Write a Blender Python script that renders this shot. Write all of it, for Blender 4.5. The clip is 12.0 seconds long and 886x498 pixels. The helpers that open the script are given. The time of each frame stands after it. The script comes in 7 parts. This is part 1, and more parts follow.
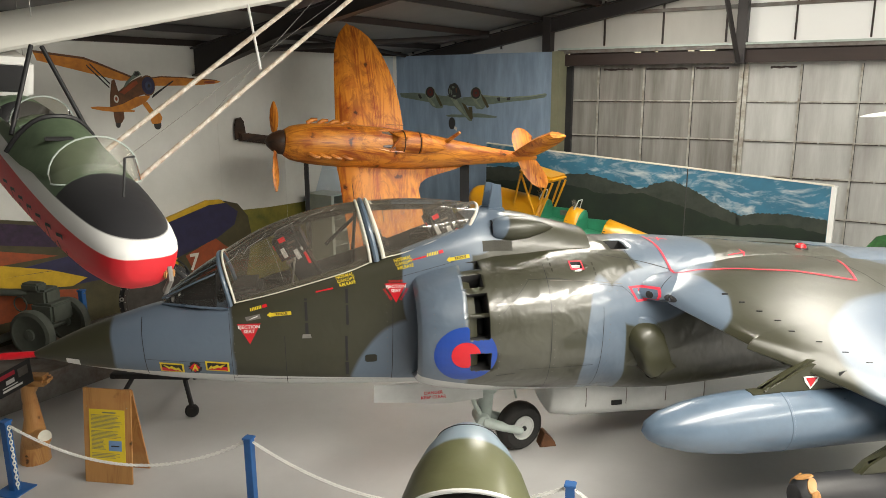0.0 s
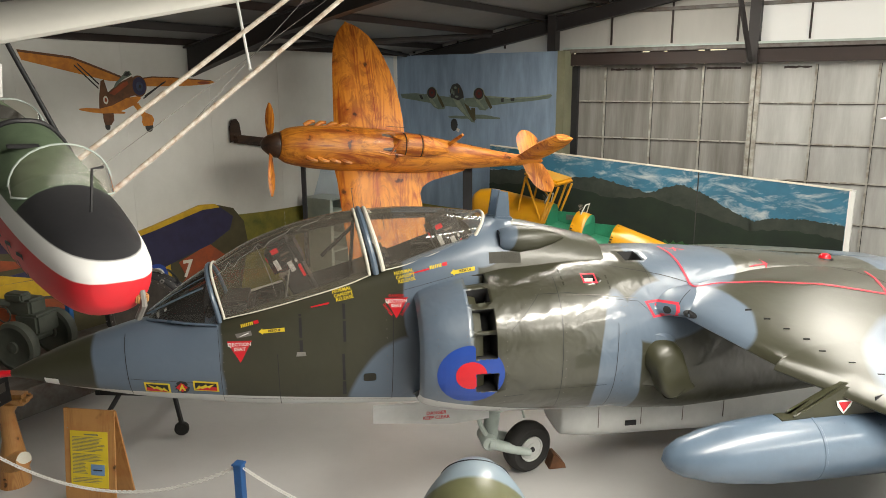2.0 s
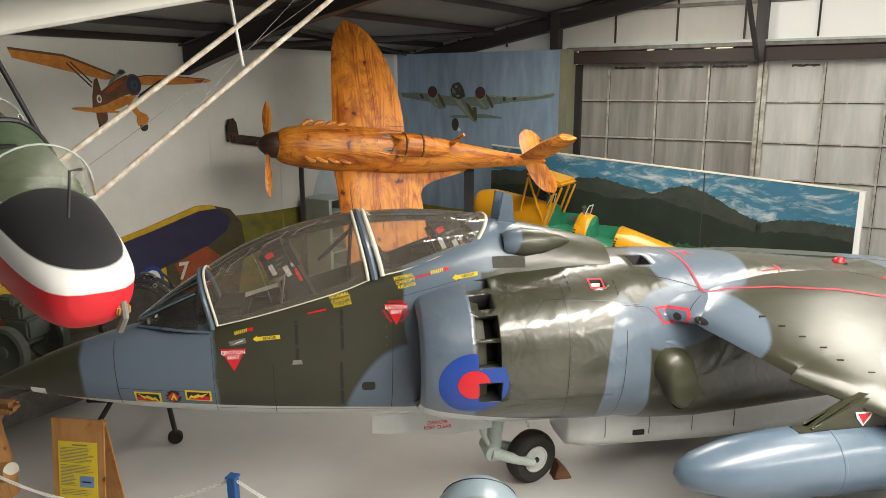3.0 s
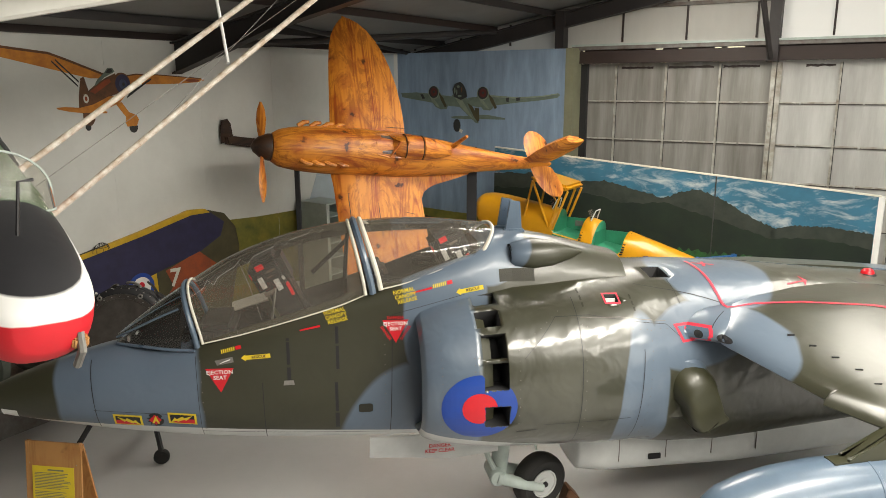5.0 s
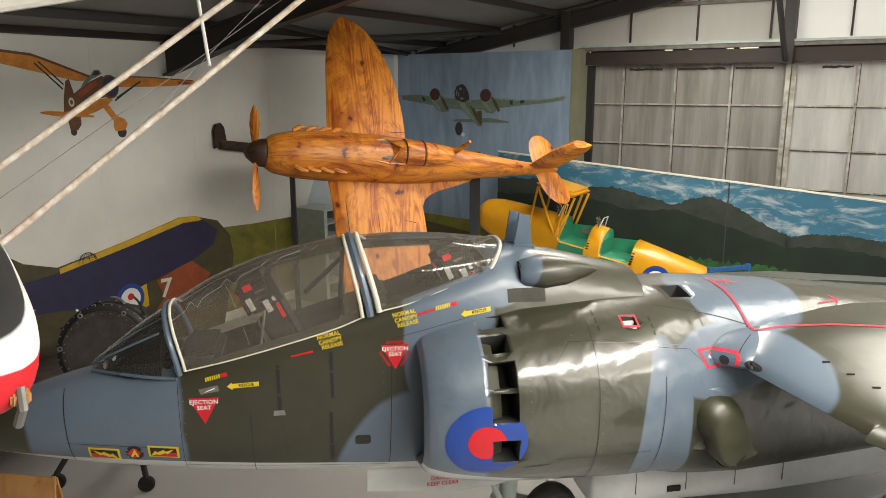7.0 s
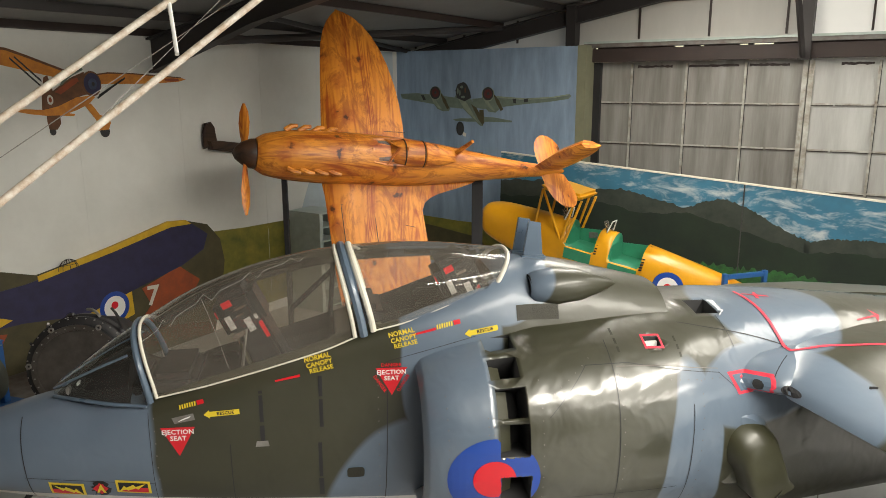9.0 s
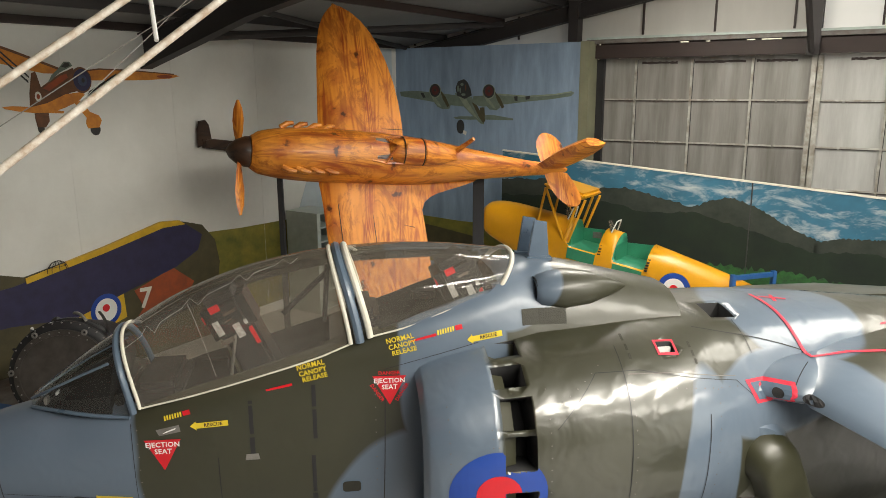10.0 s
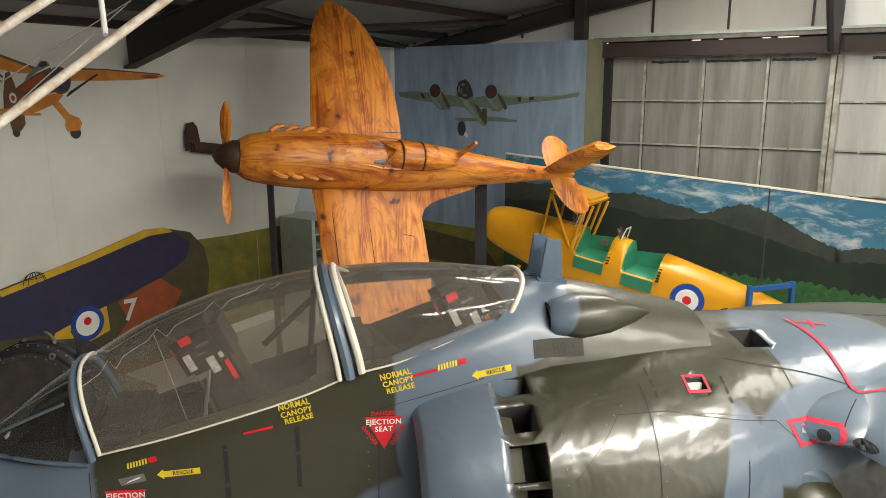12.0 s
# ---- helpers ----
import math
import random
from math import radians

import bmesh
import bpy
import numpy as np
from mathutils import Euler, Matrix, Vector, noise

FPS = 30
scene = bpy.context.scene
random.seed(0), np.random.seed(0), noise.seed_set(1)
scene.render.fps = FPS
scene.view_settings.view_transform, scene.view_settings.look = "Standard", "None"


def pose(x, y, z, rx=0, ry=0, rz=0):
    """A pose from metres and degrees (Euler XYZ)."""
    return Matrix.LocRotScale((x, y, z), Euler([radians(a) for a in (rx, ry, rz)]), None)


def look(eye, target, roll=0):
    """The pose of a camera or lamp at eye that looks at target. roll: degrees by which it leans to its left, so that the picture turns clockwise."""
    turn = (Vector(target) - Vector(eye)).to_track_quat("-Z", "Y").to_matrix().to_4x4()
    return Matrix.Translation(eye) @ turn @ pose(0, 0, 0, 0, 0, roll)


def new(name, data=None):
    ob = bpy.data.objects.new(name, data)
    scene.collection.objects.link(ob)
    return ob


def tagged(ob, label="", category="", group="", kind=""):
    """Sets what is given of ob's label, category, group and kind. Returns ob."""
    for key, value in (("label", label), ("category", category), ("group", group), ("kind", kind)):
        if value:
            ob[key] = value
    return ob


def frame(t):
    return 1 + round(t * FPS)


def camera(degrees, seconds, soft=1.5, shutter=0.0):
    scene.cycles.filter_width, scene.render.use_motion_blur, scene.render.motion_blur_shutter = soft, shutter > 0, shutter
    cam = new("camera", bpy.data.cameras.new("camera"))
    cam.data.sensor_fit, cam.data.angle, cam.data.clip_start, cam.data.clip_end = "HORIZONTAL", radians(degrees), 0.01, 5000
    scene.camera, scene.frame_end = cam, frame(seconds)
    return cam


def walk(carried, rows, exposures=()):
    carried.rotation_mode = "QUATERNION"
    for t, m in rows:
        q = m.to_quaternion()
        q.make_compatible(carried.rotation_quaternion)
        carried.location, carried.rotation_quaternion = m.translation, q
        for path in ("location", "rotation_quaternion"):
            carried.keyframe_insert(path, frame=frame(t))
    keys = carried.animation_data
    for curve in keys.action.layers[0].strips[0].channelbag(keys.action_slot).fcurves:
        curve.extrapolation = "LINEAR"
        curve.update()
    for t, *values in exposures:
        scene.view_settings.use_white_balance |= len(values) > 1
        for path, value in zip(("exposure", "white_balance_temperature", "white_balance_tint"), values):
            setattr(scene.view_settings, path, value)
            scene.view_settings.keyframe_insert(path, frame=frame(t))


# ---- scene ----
cam = camera(62.5, 12.0, soft=0.6)
PATH = [
    (0, (0.215, -0.675, 4.82), (0.113, 1.273, 4.38), -0.3),
    (0.5, (0.196, -0.543, 4.823), (0.095, 1.406, 4.385), -0.3),
    (1, (0.187, -0.403, 4.824), (0.084, 1.546, 4.386), -0.3),
    (1.5, (0.17, -0.259, 4.836), (0.067, 1.689, 4.396), -0.3),
    (2, (0.153, -0.116, 4.83), (0.049, 1.832, 4.39), -0.3),
    (2.5, (0.136, 0.038, 4.821), (0.032, 1.986, 4.381), -0.2),
    (3, (0.124, 0.184, 4.811), (0.019, 2.132, 4.37), -0.3),
    (5, (0.063, 0.75, 4.8), (-0.042, 2.698, 4.36), -0.2),
    (5.5, (0.048, 0.89, 4.809), (-0.057, 2.839, 4.37), -0.2),
    (6, (0.034, 1.035, 4.819), (-0.071, 2.984, 4.38), -0.2),
    (6.5, (0.017, 1.183, 4.832), (-0.089, 3.131, 4.394), -0.2),
    (7, (0.001, 1.34, 4.832), (-0.105, 3.289, 4.394), -0.2),
    (9, (-0.05, 2.02, 4.776), (-0.156, 3.969, 4.339), -0.2),
    (9.5, (-0.061, 2.184, 4.741), (-0.167, 4.133, 4.304), -0.3),
    (10, (-0.074, 2.35, 4.706), (-0.18, 4.299, 4.27), -0.3),
    (10.5, (-0.087, 2.523, 4.681), (-0.193, 4.472, 4.245), -0.2),
    (11, (-0.096, 2.695, 4.691), (-0.202, 4.643, 4.254), -0.3),
    (11.5, (-0.106, 2.865, 4.704), (-0.212, 4.814, 4.267), -0.3),
    (12, (-0.12, 3.029, 4.72), (-0.226, 4.978, 4.283), -0.3),
]
walk(cam, [(t, look(e, g, r)) for t, e, g, r in PATH], [(0.0, 0.03), (6.0, 0.02), (12.0, -0.07)])

# ---- light ----
world = bpy.data.worlds.new("world")
scene.world = world
world.use_nodes = True
wn = world.node_tree
sky = wn.nodes.new("ShaderNodeTexSky")
sky.sky_type, sky.sun_disc = "NISHITA", False
sky.sun_elevation, sky.sun_rotation = radians(34), radians(45)
wn.links.new(sky.outputs[0], wn.nodes["Background"].inputs[0])
wn.nodes["Background"].inputs[1].default_value = 0.12
sun = new("sun", bpy.data.lights.new("sun", "SUN"))
sun.data.energy, sun.data.angle, sun.data.color = 5.0, radians(2), (1.0, 0.95, 0.88)
HALL = pose(0, 0, 0, 0, 0, -29.3)      # hall axes: x along the door wall, y towards it
sun.matrix_world = look(HALL @ Vector((9, 34, 24)), HALL @ Vector((0, 0, 0)))


def area(name, m, sx, sy, energy, color=(1, 1, 1)):
    d = bpy.data.lights.new(name, "AREA")
    d.shape, d.size, d.size_y, d.energy, d.color = "RECTANGLE", sx, sy, energy, color
    ob = new(name, d)
    ob.matrix_world = m
    return ob


# lamps added as daylight from an assumed doorway and assumed roof lights, both unseen
area("added_side_daylight", HALL @ pose(12.3, 6.0, 2.5, 0, 90, 0), 4.9, 9.8, 300, (1.0, 0.95, 0.84))
# added roof lamps, set where the wing, jet and walls need highlights
for ax, by, en in ((2.6, 4.5, 1480), (7.6, 4.5, 950), (-4.5, 12.5, 600), (1.6, 12.5, 360)):
    zr = 5.72 + 0.19 * (12.35 - abs(ax))
    area("added_roof_lamp", HALL @ pose(ax, by, zr - 0.03, 0, 10.76 if ax > 0 else -10.76, 0), 1.15 if ax != 1.6 else 1.95, 7.8 if by < 9 else 5.8, en, (1.0, 0.945, 0.83))

# ---- materials ----


def mat(name, color, rough=0.6, metal=0.0, var=0.12, scale=3.0, bump=0.0, bscale=60.0, stain=None, coat=0.0, stretch=(1, 1, 1), rvar=0.15):
    m = bpy.data.materials.new(name)
    m.use_nodes = True
    nt = m.node_tree
    b = nt.nodes["Principled BSDF"]
    tc = nt.nodes.new("ShaderNodeTexCoord")
    mp = nt.nodes.new("ShaderNodeMapping")
    mp.inputs["Scale"].default_value = stretch
    nt.links.new(tc.outputs["Object"], mp.inputs[0])
    n1 = nt.nodes.new("ShaderNodeTexNoise")
    n1.inputs["Scale"].default_value, n1.inputs["Detail"].default_value, n1.inputs["Roughness"].default_value = scale, 8, 0.65
    nt.links.new(mp.outputs[0], n1.inputs[0])
    ramp = nt.nodes.new("ShaderNodeValToRGB")
    c = Vector(color[:3])
    ramp.color_ramp.elements[0].position, ramp.color_ramp.elements[1].position = 0.3, 0.7
    lo = Vector(stain) if stain else c * (1 - var)
    ramp.color_ramp.elements[0].color = (*lo, 1)
    ramp.color_ramp.elements[1].color = (*(min(1.0, v * (1 + var * 0.6)) for v in c), 1)
    nt.links.new(n1.outputs[0], ramp.inputs[0])
    nt.links.new(ramp.outputs[0], b.inputs["Base Color"])
    rr = nt.nodes.new("ShaderNodeMapRange")
    rr.inputs[3].default_value, rr.inputs[4].default_value = max(0.02, rough - rvar), min(1, rough + rvar)
    n2 = nt.nodes.new("ShaderNodeTexNoise")
    n2.inputs["Scale"].default_value, n2.inputs["Detail"].default_value = bscale, 5
    nt.links.new(mp.outputs[0], n2.inputs[0])
    nt.links.new(n1.outputs[0], rr.inputs[0])
    nt.links.new(rr.outputs[0], b.inputs["Roughness"])
    b.inputs["Metallic"].default_value = metal
    b.inputs["Coat Weight"].default_value = coat
    b.inputs["Coat Roughness"].default_value = 0.15
    if bump:
        bp = nt.nodes.new("ShaderNodeBump")
        bp.inputs["Strength"].default_value, bp.inputs["Distance"].default_value = bump, 0.01
        nt.links.new(n2.outputs[0], bp.inputs["Height"])
        nt.links.new(bp.outputs[0], b.inputs["Normal"])
    return m


def camo(name, blobs, green, blue, belly=None, belly_color=(0.55, 0.56, 0.55), rough=0.40, wobble=0.07, coat=0.9, dent=0.5, sheen=0.15):
    """Two-tone paint: blue-grey inside soft ellipsoids, green elsewhere, pale below the belly line z < c + k*x."""
    m = mat(name, green, rough, 0.0, 0.14, 2.0, 0.10, 9.0, coat=coat, rvar=0.1)
    nt = m.node_tree
    b = nt.nodes["Principled BSDF"]
    green_out = b.inputs["Base Color"].links[0].from_socket
    tc = nt.nodes["Texture Coordinate"]
    n = nt.nodes.new("ShaderNodeTexNoise")
    n.inputs["Scale"].default_value, n.inputs["Detail"].default_value = 1.3, 2
    nt.links.new(tc.outputs["Object"], n.inputs[0])
    off = nt.nodes.new("ShaderNodeVectorMath")
    off.operation = "MULTIPLY_ADD"
    nt.links.new(n.outputs["Color"], off.inputs[0])
    off.inputs[1].default_value = (wobble * 2,) * 3
    nt.links.new(tc.outputs["Object"], off.inputs[2])
    last = None
    for cx, cy, cz, rx, ry, rz in blobs:
        s = nt.nodes.new("ShaderNodeVectorMath")
        s.operation = "SUBTRACT"
        nt.links.new(off.outputs[0], s.inputs[0])
        s.inputs[1].default_value = (cx + wobble, cy + wobble, cz + wobble)
        d = nt.nodes.new("ShaderNodeVectorMath")
        d.operation = "DIVIDE"
        nt.links.new(s.outputs[0], d.inputs[0])
        d.inputs[1].default_value = (rx, ry, rz)
        le = nt.nodes.new("ShaderNodeVectorMath")
        le.operation = "LENGTH"
        nt.links.new(d.outputs[0], le.inputs[0])
        if last is None:
            last = le.outputs["Value"]
        else:
            mn = nt.nodes.new("ShaderNodeMath")
            mn.operation = "MINIMUM"
            nt.links.new(last, mn.inputs[0])
            nt.links.new(le.outputs["Value"], mn.inputs[1])
            last = mn.outputs[0]
    mr = nt.nodes.new("ShaderNodeMapRange")
    mr.inputs[1].default_value, mr.inputs[2].default_value, mr.inputs[3].default_value, mr.inputs[4].default_value = 0.97, 1.03, 1.0, 0.0
    nt.links.new(last, mr.inputs[0])
    mix = nt.nodes.new("ShaderNodeMix")
    mix.data_type = "RGBA"
    nt.links.new(mr.outputs[0], mix.inputs["Factor"])
    nt.links.new(green_out, mix.inputs["A"])
    vb = nt.nodes.new("ShaderNodeMix")
    vb.data_type = "RGBA"
    vb.inputs["A"].default_value = (*(v * 0.88 for v in blue), 1)
    vb.inputs["B"].default_value = (*(v * 1.08 for v in blue), 1)
    nt.links.new(nt.nodes["Noise Texture"].outputs[0], vb.inputs["Factor"])
    nt.links.new(vb.outputs["Result"], mix.inputs["B"])
    out = mix.outputs["Result"]
    if belly:
        k, c0 = belly
        sp = nt.nodes.new("ShaderNodeSeparateXYZ")
        nt.links.new(tc.outputs["Object"], sp.inputs[0])
        ma = nt.nodes.new("ShaderNodeMath")
        ma.operation = "MULTIPLY_ADD"
        nt.links.new(sp.outputs[0], ma.inputs[0])
        ma.inputs[1].default_value, ma.inputs[2].default_value = k, c0
        lt = nt.nodes.new("ShaderNodeMath")
        lt.operation = "LESS_THAN"
        nt.links.new(sp.outputs[2], lt.inputs[0])
        nt.links.new(ma.outputs[0], lt.inputs[1])
        m2 = nt.nodes.new("ShaderNodeMix")
        m2.data_type = "RGBA"
        nt.links.new(lt.outputs[0], m2.inputs["Factor"])
        nt.links.new(out, m2.inputs["A"])
        m2.inputs["B"].default_value = (*belly_color, 1)
        out = m2.outputs["Result"]
    nt.links.new(out, b.inputs["Base Color"])
    # gently dented panels
    n3 = nt.nodes.new("ShaderNodeTexNoise")
    n3.inputs["Scale"].default_value, n3.inputs["Detail"].default_value, n3.inputs["Distortion"].default_value = 3.6, 2.2, 0.4
    nt.links.new(tc.outputs["Object"], n3.inputs[0])
    bp = nt.nodes.new("ShaderNodeBump")
    bp.inputs["Strength"].default_value, bp.inputs["Distance"].default_value = dent, 0.045
    nt.links.new(n3.outputs[0], bp.inputs["Height"])
    nt.links.new(nt.nodes["Bump"].outputs[0], bp.inputs["Normal"])
    nt.links.new(bp.outputs[0], b.inputs["Normal"])
    nt.links.new(bp.outputs[0], b.inputs["Coat Normal"])
    b.inputs["Coat Roughness"].default_value = sheen
    b.inputs["Specular IOR Level"].default_value = 0.5 + 0.3 * coat
    return m


def wood(name, light, dark, axis=0, scale=1.0, rough=0.35, burr=0.0):
    m = mat(name, light, rough + 0.10, 0, 0.3, 2.0, 0.25, 40, coat=0.12)
    nt = m.node_tree
    b = nt.nodes["Principled BSDF"]
    tc, mp = nt.nodes["Texture Coordinate"], nt.nodes["Mapping"]
    st = [5.0 * scale, 5.0 * scale, 5.0 * scale]
    st[axis] = 0.42 * scale
    mp.inputs["Scale"].default_value = st
    w = nt.nodes.new("ShaderNodeTexNoise")
    w.inputs["Scale"].default_value, w.inputs["Detail"].default_value, w.inputs["Distortion"].default_value = 0.42, 2.2, 0.9
    nt.links.new(mp.outputs[0], w.inputs[0])
    r = nt.nodes.new("ShaderNodeValToRGB")
    e = r.color_ramp.elements
    e[0].position, e[1].position = 0.30, 0.62
    e[0].color, e[1].color = (*dark, 1), (*light, 1)
    mid = e.new(0.44)
    mid.color = (*(0.35 * a + 0.65 * c for a, c in zip(dark, light)), 1)
    # growth rings: contour lines of a slow noise drawn out along the grain
    rg = nt.nodes.new("ShaderNodeMath")
    rg.operation = "MULTIPLY"
    rg.inputs[1].default_value = 95.0
    nt.links.new(w.outputs[0], rg.inputs[0])
    sn = nt.nodes.new("ShaderNodeMath")
    sn.operation = "SINE"
    nt.links.new(rg.outputs[0], sn.inputs[0])
    fine = nt.nodes.new("ShaderNodeTexNoise")
    fine.inputs["Scale"].default_value, fine.inputs["Detail"].default_value, fine.inputs["Distortion"].default_value = 1.1, 8, 0.6
    nt.links.new(mp.outputs[0], fine.inputs[0])
    patchy = nt.nodes.new("ShaderNodeTexNoise")
    patchy.inputs["Scale"].default_value, patchy.inputs["Detail"].default_value = 1.4, 3
    nt.links.new(tc.outputs["Object"], patchy.inputs[0])
    pa = nt.nodes.new("ShaderNodeMapRange")
    pa.inputs[1].default_value, pa.inputs[2].default_value, pa.inputs[3].default_value, pa.inputs[4].default_value = 0.38, 0.62, 0.04, 0.15
    nt.links.new(patchy.outputs[0], pa.inputs[0])
    amp = nt.nodes.new("ShaderNodeMath")
    amp.operation = "MULTIPLY_ADD"
    nt.links.new(sn.outputs[0], amp.inputs[0])
    nt.links.new(pa.outputs[0], amp.inputs[1])
    nt.links.new(fine.outputs[0], amp.inputs[2])
    nt.links.new(amp.outputs[0], r.inputs[0])
    # knots
    v = nt.nodes.new("ShaderNodeTexVoronoi")
    v.inputs["Scale"].default_value = 2.3 * scale
    warp = nt.nodes.new("ShaderNodeTexNoise")
    warp.inputs["Scale"].default_value, warp.inputs["Detail"].default_value = 5.0, 6
    nt.links.new(tc.outputs["Object"], warp.inputs[0])
    wv = nt.nodes.new("ShaderNodeVectorMath")
    wv.operation = "MULTIPLY_ADD"
    nt.links.new(warp.outputs["Color"], wv.inputs[0])
    wv.inputs[1].default_value = (0.42, 0.42, 0.42)
    nt.links.new(tc.outputs["Object"], wv.inputs[2])
    nt.links.new(wv.outputs[0], v.inputs[0])
    k = nt.nodes.new("ShaderNodeMapRange")
    k.inputs[1].default_value, k.inputs[2].default_value, k.inputs[3].default_value, k.inputs[4].default_value = 0.11, 0.20, 0.9, 0.0
    nt.links.new(v.outputs["Distance"], k.inputs[0])
    big = nt.nodes.new("ShaderNodeTexNoise")
    big.inputs["Scale"].default_value = 1.1
    nt.links.new(tc.outputs["Object"], big.inputs[0])
    gate = nt.nodes.new("ShaderNodeMapRange")
    gate.inputs[1].default_value, gate.inputs[2].default_value = 0.43, 0.50
    nt.links.new(big.outputs[0], gate.inputs[0])
    mu = nt.nodes.new("ShaderNodeMath")
    mu.operation = "MULTIPLY"
    nt.links.new(k.outputs[0], mu.inputs[0])
    nt.links.new(gate.outputs[0], mu.inputs[1])
    # reddish heartwood round the knots and in broad streaks
    halo = nt.nodes.new("ShaderNodeMapRange")
    halo.inputs[1].default_value, halo.inputs[2].default_value, halo.inputs[3].default_value, halo.inputs[4].default_value = 0.16, 0.50, 0.6, 0.0
    nt.links.new(v.outputs["Distance"], halo.inputs[0])
    hg = nt.nodes.new("ShaderNodeMath")
    hg.operation = "MULTIPLY"
    nt.links.new(halo.outputs[0], hg.inputs[0])
    nt.links.new(gate.outputs[0], hg.inputs[1])
    hm = nt.nodes.new("ShaderNodeMix")
    hm.data_type = "RGBA"
    nt.links.new(hg.outputs[0], hm.inputs["Factor"])
    nt.links.new(r.outputs[0], hm.inputs["A"])
    hm.inputs["B"].default_value = (dark[0] * 1.05, dark[1] * 0.85, dark[2] * 0.8, 1)
    swirl = nt.nodes.new("ShaderNodeTexNoise")
    swirl.inputs["Scale"].default_value, swirl.inputs["Detail"].default_value, swirl.inputs["Roughness"].default_value, swirl.inputs["Distortion"].default_value = 0.75, 8, 0.70, 2.8
    sm = nt.nodes.new("ShaderNodeMapping")
    sc = [3.0 * scale, 3.0 * scale, 3.0 * scale]
    sc[axis] = 1.1 * scale
    sm.inputs["Scale"].default_value = sc
    nt.links.new(tc.outputs["Object"], sm.inputs[0])
    nt.links.new(sm.outputs[0], swirl.inputs[0])
    sr = nt.nodes.new("ShaderNodeMapRange")
    sr.inputs[1].default_value, sr.inputs[2].default_value, sr.inputs[3].default_value, sr.inputs[4].default_value = 0.49, 0.60, 0.0, burr
    nt.links.new(swirl.outputs[0], sr.inputs[0])
    bx = nt.nodes.new("ShaderNodeMix")
    bx.data_type = "RGBA"
    nt.links.new(sr.outputs[0], bx.inputs["Factor"])
    nt.links.new(hm.outputs["Result"], bx.inputs["A"])
    bx.inputs["B"].default_value = (dark[0] * 0.62, dark[1] * 0.5, dark[2] * 0.5, 1)
    hm = bx
    mx = nt.nodes.new("ShaderNodeMix")
    mx.data_type = "RGBA"
    nt.links.new(mu.outputs[0], mx.inputs["Factor"])
    nt.links.new(hm.outputs["Result"], mx.inputs["A"])
    mx.inputs["B"].default_value = (*(c * 0.10 for c in dark), 1)
    nt.links.new(mx.outputs["Result"], b.inputs["Base Color"])
    return m


def glass(name, tint=(0.8, 0.8, 0.78), gloss=0.03, haze=0.0, ior=1.5):
    m = bpy.data.materials.new(name)
    m.use_nodes = True
    nt = m.node_tree
    nt.nodes.remove(nt.nodes["Principled BSDF"])
    t, g, mixs, fr = (nt.nodes.new(x) for x in ("ShaderNodeBsdfTransparent", "ShaderNodeBsdfGlossy", "ShaderNodeMixShader", "ShaderNodeFresnel"))
    t.inputs[0].default_value = (*tint, 1)
    g.inputs["Roughness"].default_value = gloss
    fr.inputs[0].default_value = ior
    nt.links.new(fr.outputs[0], mixs.inputs[0])
    nt.links.new(t.outputs[0], mixs.inputs[1])
    nt.links.new(g.outputs[0], mixs.inputs[2])
    out = mixs.outputs[0]
    if haze:
        d, m2 = nt.nodes.new("ShaderNodeBsdfDiffuse"), nt.nodes.new("ShaderNodeMixShader")
        d.inputs[0].default_value = (0.60, 0.54, 0.45, 1)
        m2.inputs[0].default_value = haze
        nt.links.new(out, m2.inputs[1])
        nt.links.new(d.outputs[0], m2.inputs[2])
        out = m2.outputs[0]
    nt.links.new(out, nt.nodes["Material Output"].inputs[0])
    return m


GREEN, BLUE = (0.033, 0.033, 0.017), (0.108, 0.146, 0.198)
BLOBS = [(-4.28, 0, 2.0, 0.70, 9, 3), (-1.18, 0, 2.7, 0.42, 9, 1.2), (-1.45, 0, 1.15, 0.80, 9, 0.95), (-0.72, 0, 3.25, 0.42, 9, 0.42),
         (0.72, 0, 1.45, 0.33, 9, 0.95), (1.02, -0.95, 2.42, 0.36, 0.45, 0.36), (1.62, -0.5, 2.75, 0.46, 0.9, 0.40), (1.75, -1.15, 2.3, 0.62, 0.5, 0.55), (3.7, -2.5, 2.0, 0.75, 1.3, 0.7)]
BODY_BLOBS = [(-1.75, 0, 1.9, 0.80, 9, 9), (0.70, 0, 1.6, 0.29, 9, 1.0), (1.75, -0.2, 2.7, 0.68, 0.8, 0.45), (1.38, -1.3, 2.35, 0.66, 0.75, 0.42),
              (4.3, -2.65, 2.0, 1.6, 1.3, 1.0), (4.9, 0.2, 2.5, 0.5, 0.9, 0.5), (4.3, 2.65, 2.0, 1.6, 1.3, 1.0), (1.38, 1.3, 2.35, 0.66, 0.75, 0.42)]
M_front = camo("camouflage_front", BLOBS, GREEN, BLUE, (-0.085, 1.155), rough=0.46, coat=0.25, dent=0.2, sheen=0.2)
M_body = camo("camouflage_body", BODY_BLOBS, GREEN, BLUE, (-0.20, 1.24), dent=0.42, sheen=0.18)
M_plain = camo("camouflage_wing", BODY_BLOBS, GREEN, BLUE, rough=0.36, dent=0.10, sheen=0.32)
M_vent = mat("olive_vent_mesh", (0.030, 0.029, 0.020), 0.6, 0.2, 0.3, 9, 0.4, 90)
M_darksteel = mat("dark_oily_steel", (0.11, 0.10, 0.09), 0.45, 0.7, 0.3, 7, 0.1, 40)
M_blue = mat("blue_grey_paint", (0.098, 0.140, 0.195), 0.33, 0, 0.16, 2.5, 0.05, 20, coat=0.25)
